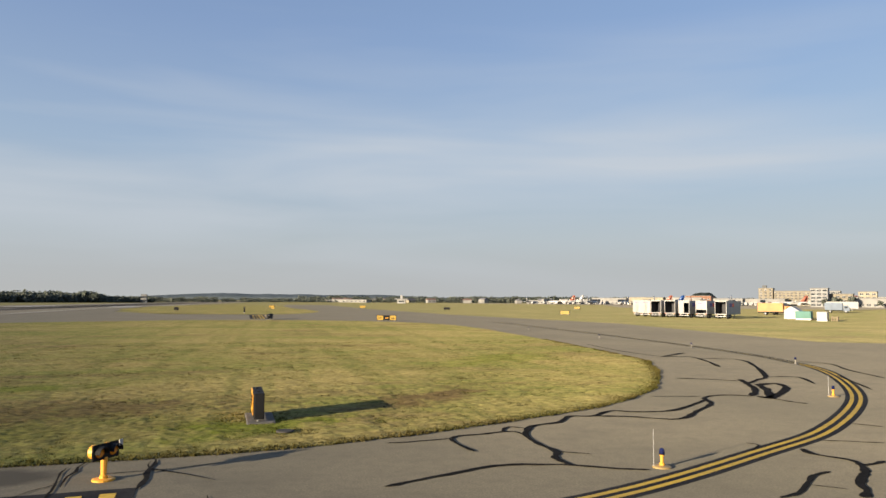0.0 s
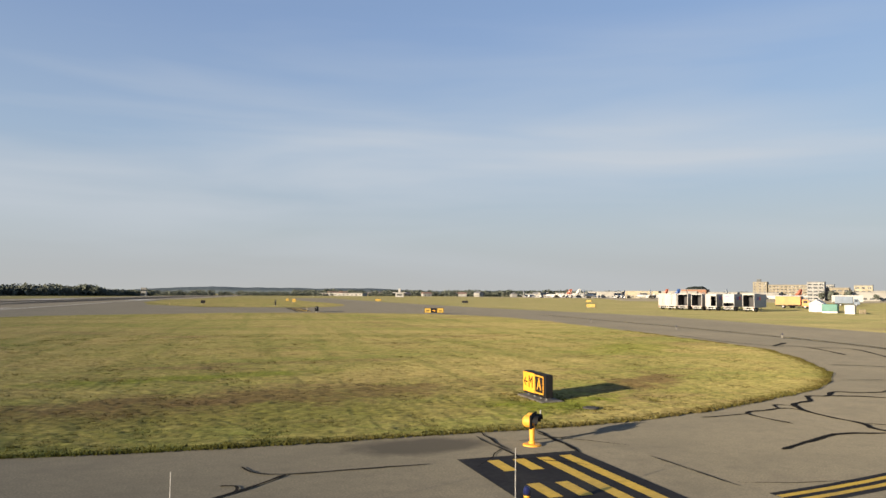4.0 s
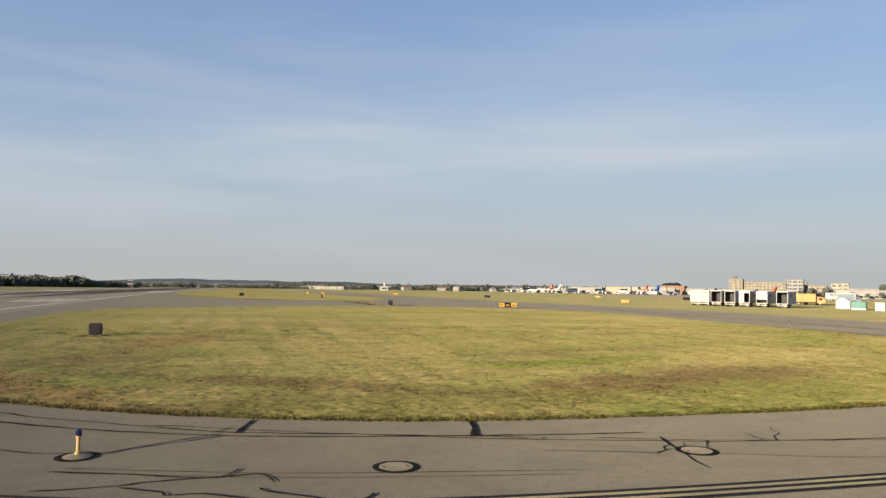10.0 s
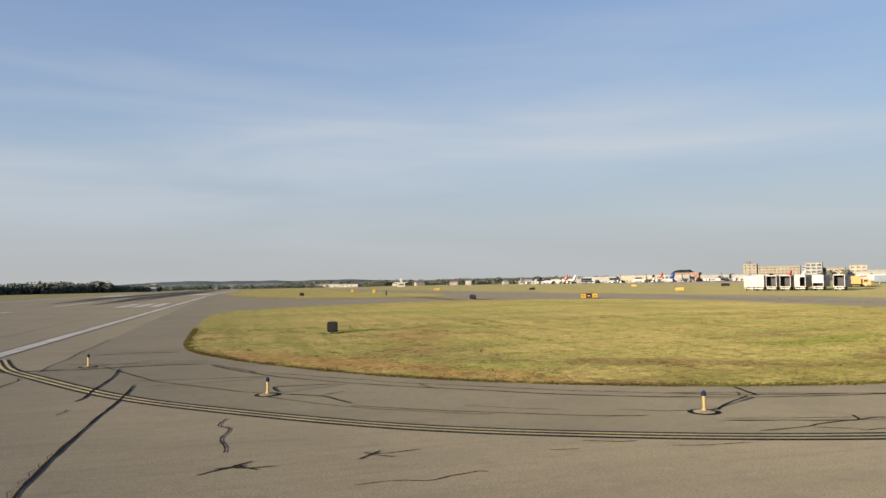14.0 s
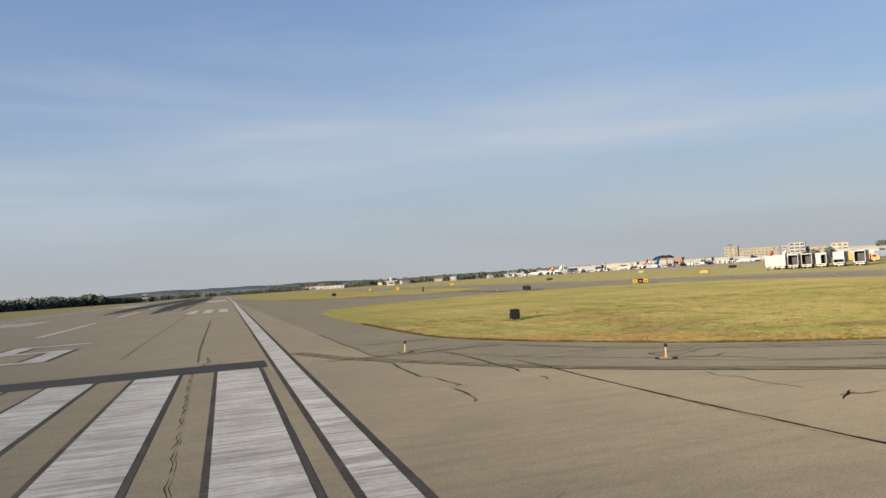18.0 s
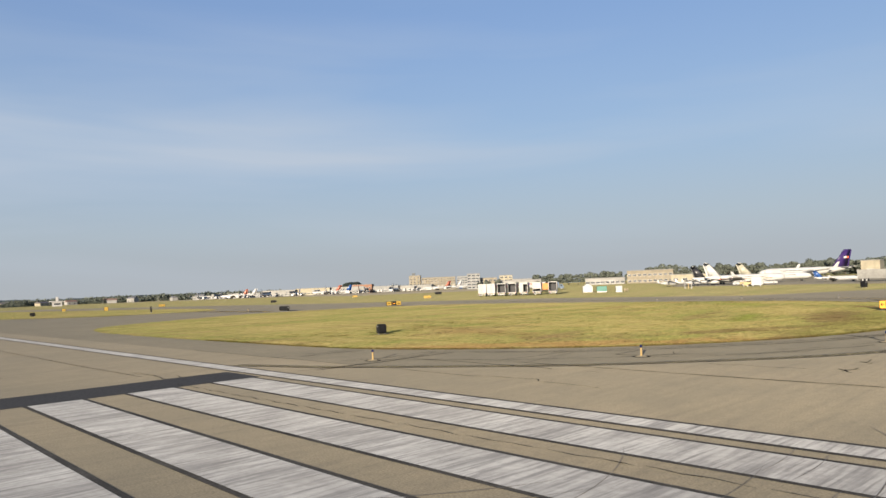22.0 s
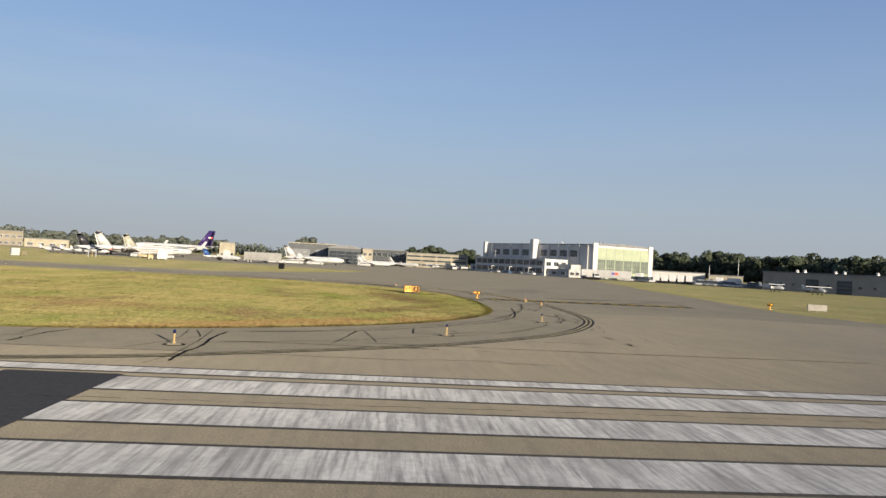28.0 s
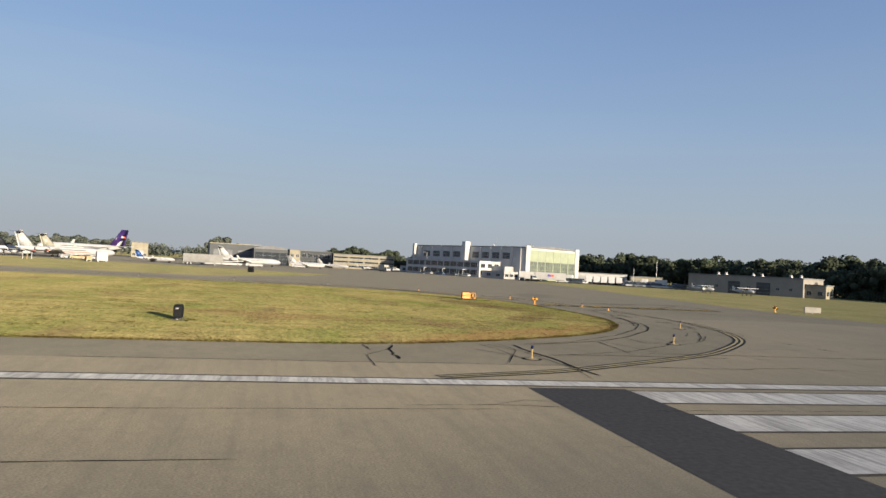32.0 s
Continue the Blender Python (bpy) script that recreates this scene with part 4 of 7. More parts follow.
def guard_light(x, y, heading, label):
    """Runway guard light: a black board with two amber lamps under hoods, on a yellow post. Faces its own -y."""
    t = thing("guard_light", pose(x, y, 0, 0, 0, heading), label, "guard light", "runway guard lights")
    part("base_plate", Form().lathe([(0.24, 0), (0.24, 0.03), (0.2, 0.045)], 16), YELLOW_METAL, t)
    part("post", Form().lathe([(0.085, 0.04), (0.085, 0.1), (0.06, 0.12), (0.075, 0.50)], 10), YELLOW_METAL, t)
    part("board", Form().chamfer(0, -0.03, 0.46, 0.74, 0.05, 0.34, 0.02), BLACK_METAL, t, "black backing board")
    for sx in (-0.19, 0.19):
        h = part("lamp_housing", Form().lathe([(0.10, -0.02), (0.145, 0.0), (0.15, 0.13), (0.08, 0.19)], 14, pose(sx, -0.0, 0.63, -90, 0, 0)), YELLOW_METAL, t)
        part("lens", Form().lathe([(0.115, 0), (0.105, 0.02), (0.06, 0.04)], 14, pose(sx, -0.06, 0.63, 90, 0, 0)), AMBER_LENS, h, "amber lens")
        arc = [(0.135 * math.cos(radians(a)), 0.135 * math.sin(radians(a))) for a in range(-10, 191, 20)]
        ring = arc + [(px * 0.93, py * 0.93) for px, py in reversed(arc)]
        part("hood", Form().prism(ring, 0.02, 0.17, pose(sx, -0.04, 0.63, 90, 0, 0)), BLACK_METAL, h)
    part("reflector_plate", Form().box(0.30, -0.16, 0.70, 0.10, 0.02, 0.14), WHITE_METAL, t, "white plate")
    return t


guard_light(56.99, -19.0, 57, "yellow guard light with two amber lamps on asphalt")
guard_light(63.0, -57.3, 20, "yellow guard light standing at the far edge of the taxiway")


def edge_lamp(x, y, tall=False, whip=True, z=0.0, label="", faded=False):
    """Elevated blue taxiway edge light, with a marker whip beside it."""
    t = thing("edge_lamp", pose(x, y, z), label or "yellow taxiway edge lamp with dark blue lens on a round base", "edge lamp", "taxiway edge lamps")
    if tall:
        part("sealant_ring", Form().lathe([(0.46, 0.0), (0.46, 0.006), (0.3, 0.008)], 20), TAR, t, "black sealant ring")
    part("base_plate", Form().lathe([(0.30 if tall else 0.23, 0.0), (0.30 if tall else 0.23, 0.02), (0.2, 0.04), (0.1, 0.055)], 18), OLD_ASPHALT if tall else PAD if faded else PALE_YELLOW, t)
    h = 0.46 if tall else 0.31
    part("post", Form().lathe([(0.065, 0.05), (0.065, 0.10), (0.040, 0.12), (0.040, h - 0.05), (0.06, h - 0.03), (0.06, h)], 10), PALE_YELLOW if tall else SIGN_BACK if faded else YELLOW_METAL, t)
    lens = part("lens", Form().lathe([(0.055, h), (0.066, h + 0.03), (0.066, h + 0.09), (0.045, h + 0.135), (0.014, h + 0.15)], 12), BLUE_LENS, t, "dark blue glass lens")
    part("collar", Form().lathe([(0.070, h - 0.005), (0.070, h + 0.02)], 12), BLACK_METAL, lens)
    if whip:
        w = part("marker_whip", Form().lathe([(0.009, 0.0), (0.007, 1.12 if x < 56 else 0.90)], 6, pose(-0.20, 0.03, 0)), WHITE_METAL, t, "thin white marker stick")
        for k in (0.24, 0.44, 0.64):
            part("band", Form().lathe([(0.011, k), (0.011, k + 0.10)], 6, pose(-0.20, 0.03, 0)), GREY_METAL, w)
    return t


for x, y in ((69.65, -20.4), (83.4, -10.6), (94.3, 16.8), (54.9, -24.1), (49.25, -24.55), (92.6, 30.5), (91.8, 49.0), (92.4, 2.4)):
    edge_lamp(x, y, whip=x < 90, faded=x > 90)
for x, y in ((27.43, -19.38), (15.72, -11.4), (7.91, 0.55)):
    edge_lamp(x, y, tall=True, whip=False, label="tall pale-yellow edge lamp with dark cap on a round concrete base")


def pit_cover(x, y):
    t = thing("pit_cover", pose(x, y, 0), "round grey pit cover in a black sealant ring", "pit cover", "pit covers")
    part("sealant_ring", Form().lathe([(0.50, 0.0), (0.50, 0.008), (0.36, 0.010)], 24), TAR, t)
    part("lid", Form().lathe([(0.36, 0.0), (0.36, 0.016), (0.32, 0.02), (0.30, 0.017)], 24), OLD_ASPHALT, t)
    for a in (0, 180):
        part("lifting_hole", Form().box(0.25 * math.cos(radians(a)), 0, 0.017, 0.06, 0.03, 0.007), TAR, t)


for x, y in ((33.9, -21.75), (41.15, -21.9)):
    pit_cover(x, y)


def distance_board(x, y, heading, w=0.80, d=0.42, h=0.84, label="", pad=True):
    """A black cabinet on short legs, seen from its unlit side."""
    t = thing("distance_board", pose(x, y, 0.02, 0, 0, heading), label or "black distance sign cabinet standing in the grass", "sign", "runway distance signs")
    if pad:
        part("concrete_pad", Form().chamfer(0.05, 0, -0.04, w + 0.22, d + 0.3, 0.06, 0.02), PAD, t, "grey concrete pad")
    n, cab = 9, []
    for z, s in ((0.08, 0.78), (0.13, 0.92), (0.24, 1.0), (h - 0.16, 1.0), (h - 0.04, 0.93), (h + 0.03, 0.74)):
        cab.append([(-w / 2 * s, -d * 0.30, z), (-w / 2 * s * 0.96, -d / 2 * s, z), (w / 2 * s * 0.96, -d / 2 * s, z), (w / 2 * s, -d * 0.30, z),
                    (w / 2 * s, d * 0.30, z), (w / 2 * s * 0.96, d / 2 * s, z), (-w / 2 * s * 0.96, d / 2 * s, z), (-w / 2 * s, d * 0.30, z)])
    c = part("cabinet", Form().rings(cab), BLACK_METAL, t)
    for sy in (-1, 1):
        part("face_panel", Form().chamfer(0, sy * (d / 2 + 0.006), 0.25, w * 0.80, 0.022, h - 0.45, 0.006), BLACK_METAL, c)
    part("maker_plate", Form().box(-w / 2 - 0.004, 0, h - 0.22, 0.012, 0.16, 0.07), WHITE_METAL, c, "small white plate")
    for sx in (-w * 0.36, w * 0.36):
        part("leg", Form().lathe([(0.07, 0.02 if pad else -0.13), (0.07, 0.045), (0.03, 0.05), (0.03, 0.12)], 8, pose(sx, 0, 0)), GREY_METAL, t)
    return t


distance_board(21.65, 16.78, -6)
distance_board(59.4, 94.6, 83, 4.0, 0.5, 0.95, "wide black sign cabinet on the taxiway verge", pad=False)
distance_board(33.2, 172.8, -4, 1.25, 0.45, 0.95, "black sign cabinet in the grass beside the runway", pad=False)
distance_board(116.5, 196, -30, 2.1, 0.5, 0.85, "long low black sign cabinet beside the taxiway", pad=False)
distance_board(196, 193, -35, 3.0, 0.5, 1.1, "long black sign cabinet near the trailers", pad=False)
distance_board(153, 15.5, 60, 1.4, 0.6, 1.4, "black sign cabinet on the grass strip by the apron", pad=False)
distance_board(236, -89, 70, 5.0, 0.8, 1.0, "long black sign cabinet in the grass by the apron", pad=False)


def far_sign(x, y, heading, panels, label, h=0.95):
    """A row of panels, yellow or black; the writing is too far to read."""
    w = 1.1
    t = thing("taxiway_sign", pose(x, y, 0.02, 0, 0, heading), label, "sign", "distant taxiway signs")
    part("cabinet", Form().chamfer(0, 0.02, 0.16, w * len(panels) + 0.06, 0.24, h - 0.12, 0.02), BLACK_METAL, t)
    for i, kind in enumerate(panels):
        px = (i - (len(panels) - 1) / 2) * w
        p = part("panel", Form().chamfer(px, -0.11, 0.20, w - 0.05, 0.03, h - 0.2, 0.006), FAR_AMBER if kind == "y" else BLACK_METAL, t)
        part("legend_bar", Form().box(px, -0.13, h / 2 - 0.02, w * 0.5, 0.008, 0.14), BLACK_METAL if kind == "y" else AMBER_FACE, p)
    for sx in (-w * len(panels) * 0.4, w * len(panels) * 0.4):
        part("leg", Form().lathe([(0.04, -0.05), (0.04, 0.2)], 6, pose(sx, 0, 0)), GREY_METAL, t)
    return t


far_sign(78.8, 83.4, -14, "yby", "yellow and black taxiway sign with three panels in the grass")
far_sign(131, 129.5, -40, "yy", "two-panel yellow taxiway sign beside the trailers")
far_sign(93, 238, -14, "yy", "yellow taxiway sign far along the taxiway")
far_sign(58.2, 236, -10, "y", "yellow taxiway sign on the grass strip by the runway")
far_sign(180, 232, -40, "yy", "yellow taxiway sign near the terminal apron")
for x, y in ((58.4, 107.5), (57.6, 169), (70, 250), (26, 160)):
    edge_lamp(x, y, tall=True, whip=False, z=0.0, label="far yellow edge lamp on the taxiway verge")

# the white cabinet seen from behind at the far taxiway edge
t = thing("white_sign_back", pose(63.3, -63.8, -0.06, 0, 0, 75), "plain pale back of a sign cabinet in the grass", "sign")
part("cabinet", Form().chamfer(0, 0, 0.18, 2.3, 0.3, 0.78, 0.02), SIGN_BACK, t)
for sx in (-0.9, 0, 0.9):
    part("leg", Form().lathe([(0.05, 0), (0.05, 0.2)], 8, pose(sx, 0, 0)), GREY_METAL, t)

distance_board(52.7, 145.6, 80, 0.5, 0.3, 1.5, "narrow dark post sign on the taxiway verge", pad=False)
far_sign(59.2, 197, -10, "y", "small orange-yellow sign far along the grass strip", 1.2)
# ---- vehicles, aircraft and buildings round the apron ----
GLASS = surface("dark_window_glass", (0.035, 0.042, 0.05), 0.12, spread=0.1, fine=0.8, coarse=0.2, bump=0)
TYRE = surface("black_tyre", (0.02, 0.02, 0.02), 0.9, spread=0.1)
TRAILER_WHITE = surface("white_trailer_skin", (0.365, 0.358, 0.342), 0.55, spread=0.08, fine=2, coarse=0.4, bump=0.03, tint=(0.30, 0.292, 0.275), piece=0.06)
WEATHERED = surface("weathered_grey_trailer_skin", (0.21, 0.205, 0.19), 0.6, spread=0.14, fine=2, coarse=0.4, bump=0.03)
INSIDE_SHADE = surface("interior_shade_tone", (0.05, 0.05, 0.055), 0.8)
AIR_WHITE = surface("white_aircraft_paint", (0.47, 0.465, 0.45), 0.35, spread=0.06, fine=1.5, coarse=0.3, bump=0.01, tint=(0.39, 0.385, 0.37))
PALE_TAIL = surface("pale_beige_tail_paint", (0.40, 0.38, 0.30), 0.35, spread=0.05, bump=0.01)
DARK_TAIL = surface("black_tail_paint", (0.03, 0.03, 0.035), 0.35, spread=0.05, bump=0.01)
AIR_BLUE = surface("blue_aircraft_paint", (0.03, 0.085, 0.27), 0.3, spread=0.05, bump=0.01)
AIR_PURPLE = surface("purple_tail_paint", (0.040, 0.020, 0.105), 0.3, spread=0.05, bump=0.01)
AIR_RED = surface("orange_red_tail_paint", (0.36, 0.12, 0.075), 0.35, spread=0.05, bump=0.01)
BARE_METAL = surface("polished_engine_lip", (0.55, 0.55, 0.55), 0.25, 0.9, spread=0.05, bump=0)
TRUCK_WHITE = surface("white_truck_paint", (0.56, 0.55, 0.53), 0.45, spread=0.06, fine=2, coarse=0.4, bump=0.02)
ORANGE = surface("orange_truck_paint", (0.52, 0.20, 0.03), 0.5, spread=0.05)
GREEN_TANK = surface("teal_green_tank_paint", (0.07, 0.20, 0.165), 0.6, spread=0.1, tint=(0.06, 0.17, 0.14))
LOGO_BLUE = surface("blue_logo_shape", (0.10, 0.08, 0.30), 0.5)
LOGO_RED = surface("red_logo_shape", (0.75, 0.10, 0.04), 0.5)


def wheel(parent, x, y, r, w=0.28):
    o = part("wheel", Form().lathe([(r * 0.55, -w / 2), (r * 0.92, -w / 2), (r, -w / 4), (r, w / 4), (r * 0.92, w / 2), (r * 0.55, w / 2)], 14, pose(x, y, r, 90, 0, 0)), TYRE, parent, "black tyre")
    part("rim", Form().lathe([(r * 0.55, -w / 2 - 0.01), (r * 0.2, -w / 2 - 0.05), (r * 0.2, w / 2 + 0.05), (r * 0.55, w / 2 + 0.01)], 10, pose(x, y, r, 90, 0, 0)), GREY_METAL, o)


def box_trailer(m, door, label, length=12.0, group="parked box trailers", logo=True, skin=None):
    """A box trailer whose rear faces its own -x. door: how far its roller door is up, 0 to 1, or None for closed doors."""
    t = thing("box_trailer", m, label, "trailer", group)
    w, z0, h = 2.55, 1.05, 2.75
    f = Form()
    f.box(length / 2, w / 2 - 0.03, z0, length, 0.06, h).box(length / 2, -w / 2 + 0.03, z0, length, 0.06, h)
    f.box(length / 2, 0, z0 + h, length, w, 0.07).box(length / 2, 0, z0 - 0.12, length, w, 0.12).box(length - 0.04, 0, z0, 0.07, w - 0.12, h)
    body = part("body", f, skin or TRAILER_WHITE, t, "plain box body")
    # dark panels stand in for the shade deep inside the open body
    part("lining", Form().box(2.9, 0, z0 + 0.02, 0.05, w - 0.14, h - 0.04).box(1.5, w / 2 - 0.075, z0 + 0.01, 2.9, 0.02, h - 0.02).box(1.5, -w / 2 + 0.075, z0 + 0.01, 2.9, 0.02, h - 0.02), INSIDE_SHADE, body, "dark panels painted as shade inside")
    fr = Form().box(-0.03, 0, z0 + h - 0.10, 0.10, w, 0.22).box(-0.03, 0, z0 - 0.16, 0.10, w, 0.2)
    fr.box(-0.03, w / 2 - 0.06, z0, 0.10, 0.12, h).box(-0.03, -w / 2 + 0.06, z0, 0.10, 0.12, h)
    part("rear_frame", fr, TRAILER_WHITE, t, "white rear frame")
    if door is None:
        for sy in (-1, 1):
            d = part("rear_door", Form().chamfer(-0.05, sy * 0.6, z0 + 0.06, 0.05, 1.16, h - 0.18, 0.01), TRAILER_WHITE, t)
            part("lock_rod", Form().lathe([(0.02, z0 + 0.1), (0.02, z0 + h - 0.2)], 6, pose(-0.1, sy * 0.3, 0)), GREY_METAL, d)
            part("hinge", Form().box(-0.085, sy * 1.12, z0 + 0.5, 0.03, 0.10, 0.08).box(-0.085, sy * 1.12, z0 + 1.9, 0.03, 0.10, 0.08), GREY_METAL, d)
    elif door < 1:
        part("roller_door", Form().box(0.03, 0, z0 + door * h, 0.05, w - 0.22, h * (1 - door) - 0.06), TRAILER_WHITE, t, "half-raised white roller door")
    if logo:
        lg = part("logo", Form().box(2.4, -w / 2 - 0.008, z0 + 1.5, 1.5, 0.012, 0.8), LOGO_BLUE, body, "dark blue logo shape")
        part("logo_end", Form().box(3.8, -w / 2 - 0.008, z0 + 1.5, 1.1, 0.012, 0.8), LOGO_RED, lg, "red logo shape")
    part("bumper_bar", Form().box(-0.02, 0, 0.48, 0.10, 2.3, 0.11).box(0.0, 0.8, 0.5, 0.08, 0.08, 0.5).box(0.0, -0.8, 0.5, 0.08, 0.08, 0.5), GREY_METAL, t)
    for sy in (-0.95, 0.95):
        part("tail_lamp", Form().box(-0.09, sy, 0.86, 0.03, 0.22, 0.10), LOGO_RED, t, "red tail lamp")
        part("mud_flap", Form().box(2.9, sy, 0.25, 0.02, 0.55, 0.65), TYRE, t)
    for x in (1.3, 2.4):
        for sy in (-0.98, 0.98):
            wheel(t, x, sy, 0.5)
    part("landing_leg", Form().box(length - 2.5, 0.8, 0.0, 0.12, 0.12, 1.0).box(length - 2.5, -0.8, 0, 0.12, 0.12, 1.0), GREY_METAL, t)
    return t


# the row of trailers, rears towards the taxiway
rear = 35.0
ROW = [(146.3, 120.6), (146.2, 116.8), (146.8, 113.0), (148.9, 110.5), (150.6, 107.4), (152.7, 103.9), (154.2, 99.0)]
doors = [None, None, 1.0, 1.0, 0.85, 0.30, 1.0]
words = ["white box trailer with closed doors parked on grass", "white box trailer, shut, beside others on grass", "white box trailer open at the rear, dark and empty inside",
         "open white box trailer with dark interior parked in a row", "white box trailer with its rear half closed by one door", "white box trailer with roller door pulled down", "white box trailer at the row's end, open and dark"]
for k in range(7):
    t = box_trailer(pose(*ROW[k], -0.06, 0, 0, rear), doors[k], words[k], 8.5)
    if k == 4:
        d = part("rear_door", Form().chamfer(-0.05, 0.62, 1.11, 0.05, 1.16, 2.57, 0.01), TRAILER_WHITE, t, "single closed white door")
        part("hinge", Form().box(-0.085, 1.12, 1.55, 0.03, 0.10, 0.08).box(-0.085, 1.12, 2.95, 0.03, 0.10, 0.08), GREY_METAL, d)
    if k in (0, 1, 5):
        part("rear_mark", Form().box(-0.083, 0.48, 3.25, 0.01, 0.62, 0.16).box(-0.083, -0.42, 3.25, 0.01, 0.5, 0.16) if k != 5 else Form().box(0.0, 0.3, 3.25, 0.01, 1.1, 0.16), LOGO_BLUE, t, "dark maker's mark as a plain bar")


def lorry(m, paint, label, box=True, length=7.0, cab_paint=None):
    """A rigid box lorry; its cab faces its own +x."""
    t = thing("box_truck", m, label, "truck", "trucks on the apron")
    part("chassis", Form().box(length / 2, 0, 0.55, length, 0.9, 0.25), BLACK_METAL, t)
    if box:
        part("body", Form().chamfer(length * 0.36, 0, 0.95, length * 0.72, 2.4, 2.4, 0.03), paint, t)
    cab = Form().rings([[(length * 0.76, -1.1, z), (length * (1.0 - s), -1.1 * k, z), (length * (1.0 - s), 1.1 * k, z), (length * 0.76, 1.1, z)] for z, s, k in ((0.6, 0, 1), (1.5, 0, 1), (2.35, 0.07, 0.95), (2.5, 0.09, 0.9))])
    c = part("cab", cab, cab_paint or WHITE_METAL, t)
    part("windscreen", Form().rings([[(length * (1.0 - s) + 0.02, -0.95, z), (length * (1.0 - s) + 0.03, 0.95, z), (length * (1.0 - s) - 0.01, 0.95, z), (length * (1.0 - s) - 0.01, -0.95, z)] for z, s in ((1.55, 0.004), (2.3, 0.066))]), GLASS, c)
    for sy in (-1.11, 1.11):
        part("side_window", Form().box(length * 0.86, sy * 0.985, 1.55, length * 0.12, 0.04, 0.6), GLASS, c)
        part("headlight", Form().box(length + 0.01, sy * 0.75, 0.8, 0.05, 0.3, 0.18), GREY_METAL, c)
    for x in (length * 0.22, length * 0.85):
        for sy in (-0.95, 0.95):
            wheel(t, x, sy, 0.45)
    return t


SLATE_BLUE = surface("grey_blue_truck_paint", (0.10, 0.145, 0.21), 0.5, spread=0.08, fine=2, coarse=0.4, bump=0.02)
lorry(pose(193, 137.5, -0.06, 0, 0, -48), ORANGE, "orange box truck parked beyond the white trailers", length=9, cab_paint=ORANGE)
lorry(pose(245, 171, -0.06, 0, 0, -48), SLATE_BLUE, "grey-blue box truck parked beyond the trailers", True, 7.5, SLATE_BLUE)
box_trailer(pose(294.5, 225.5, -0.06, 0, 0, -45), None, "long white trailer with dark logo beyond the blue truck", 12)
lorry(pose(200, 141, -0.06, 0, 0, -60), WHITE_METAL, "white truck with blue cab standing beyond the trailer row", length=5.5, cab_paint=AIR_BLUE)

CAR_COLOURS = [surface("car_paint", c, 0.3, spread=0.03, bump=0) for c in ((0.45, 0.45, 0.45), (0.07, 0.08, 0.09), (0.62, 0.61, 0.59), (0.14, 0.15, 0.16), (0.06, 0.11, 0.22), (0.38, 0.38, 0.37))]


def car(m, k, label, van=False):
    t = thing("van" if van else "car", m, label, "van" if van else "car", "parked cars")
    L, W, H = (5.2, 1.95, 2.1) if van else (4.5, 1.8, 1.45)
    sec = [(-L / 2, 0.35, 0.75), (-L / 2 + 0.1, 0.32, 0.95), (L / 2 - 0.1, 0.32, 0.85), (L / 2, 0.36, 0.65)]
    b = Form().rings([[(x, -W / 2 * s, lo), (x, W / 2 * s, lo), (x, W / 2 * s, hi), (x, -W / 2 * s, hi)] for (x, lo, hi), s in zip(sec, (0.9, 1, 1, 0.86))])
    body = part("body", b, CAR_COLOURS[k % 6], t)
    a0, a1, r0, r1 = (-2.5, 1.9, -2.45, 1.3) if van else (-1.9, 1.3, -1.3, 0.5)
    part("cabin", Form().rings([[(a0, -W * 0.47, 0.88), (a1, -W * 0.47, 0.88), (a1, W * 0.47, 0.88), (a0, W * 0.47, 0.88)],
                                [(r0, -W * 0.40, H - 0.08), (r1, -W * 0.40, H - 0.08), (r1, W * 0.40, H - 0.08), (r0, W * 0.40, H - 0.08)]]), GLASS, body, "dark car windows")
    part("roof", Form().chamfer((r0 + r1) / 2, 0, H - 0.08, r1 - r0, W * 0.8, 0.08, 0.03), CAR_COLOURS[k % 6], body)
    for x in (-L * 0.3, L * 0.3):
        for sy in (-W * 0.44, W * 0.44):
            wheel(t, x, sy, 0.33, 0.2)
    for sy in (-0.6, 0.6):
        part("headlight", Form().box(L / 2 - 0.01, sy, 0.52, 0.05, 0.3, 0.13), GREY_METAL, body)
    return t


# ---- aircraft ----


def hull(length, r, nose=0.14, tail=0.36, lift=0.55, n=14):
    """A fuselage along x with its nose at +x; z 0 is its axis."""
    f, rings = Form(), []
    for s in (0.0, 0.02, 0.05, 0.09, nose, 0.3, 0.5, 1 - tail, 1 - tail * 0.6, 1 - tail * 0.3, 1 - tail * 0.08, 1.0):
        x = length / 2 - s * length
        if s < nose:
            q = math.sqrt(max(0.0, 1 - (1 - s / nose) ** 2)) * 0.97 + 0.03
            up_z = -0.12 * r * (1 - s / nose)
        elif s > 1 - tail:
            k = (s - 1 + tail) / tail
            q = 1 - 0.88 * k ** 1.4
            up_z = lift * r * k ** 1.3
        else:
            q, up_z = 1.0, 0.0
        rings.append([(x, r * q * math.cos(a * math.tau / n), up_z + r * q * math.sin(a * math.tau / n)) for a in range(n)])
    return f.rings(rings)


def vane(root, tip, z0, z1, y0, y1, thick):
    """A tapered wing or fin: root and tip as (leading x, trailing x)."""
    def sec(le, te, y, z, vertical):
        c = le - te
        pts = [(le, 0), (le - 0.15 * c, 0.5), (le - 0.5 * c, 0.45), (te, 0.02), (le - 0.5 * c, -0.45), (le - 0.15 * c, -0.5)]
        return [(px, y + q * thick * c, z) if vertical else (px, y, z + q * thick * c) for px, q in pts]
    vertical = abs(z1 - z0) > abs(y1 - y0)
    return Form().rings([sec(*root, y0, z0, vertical), sec(*tip, y1, z1, vertical)])


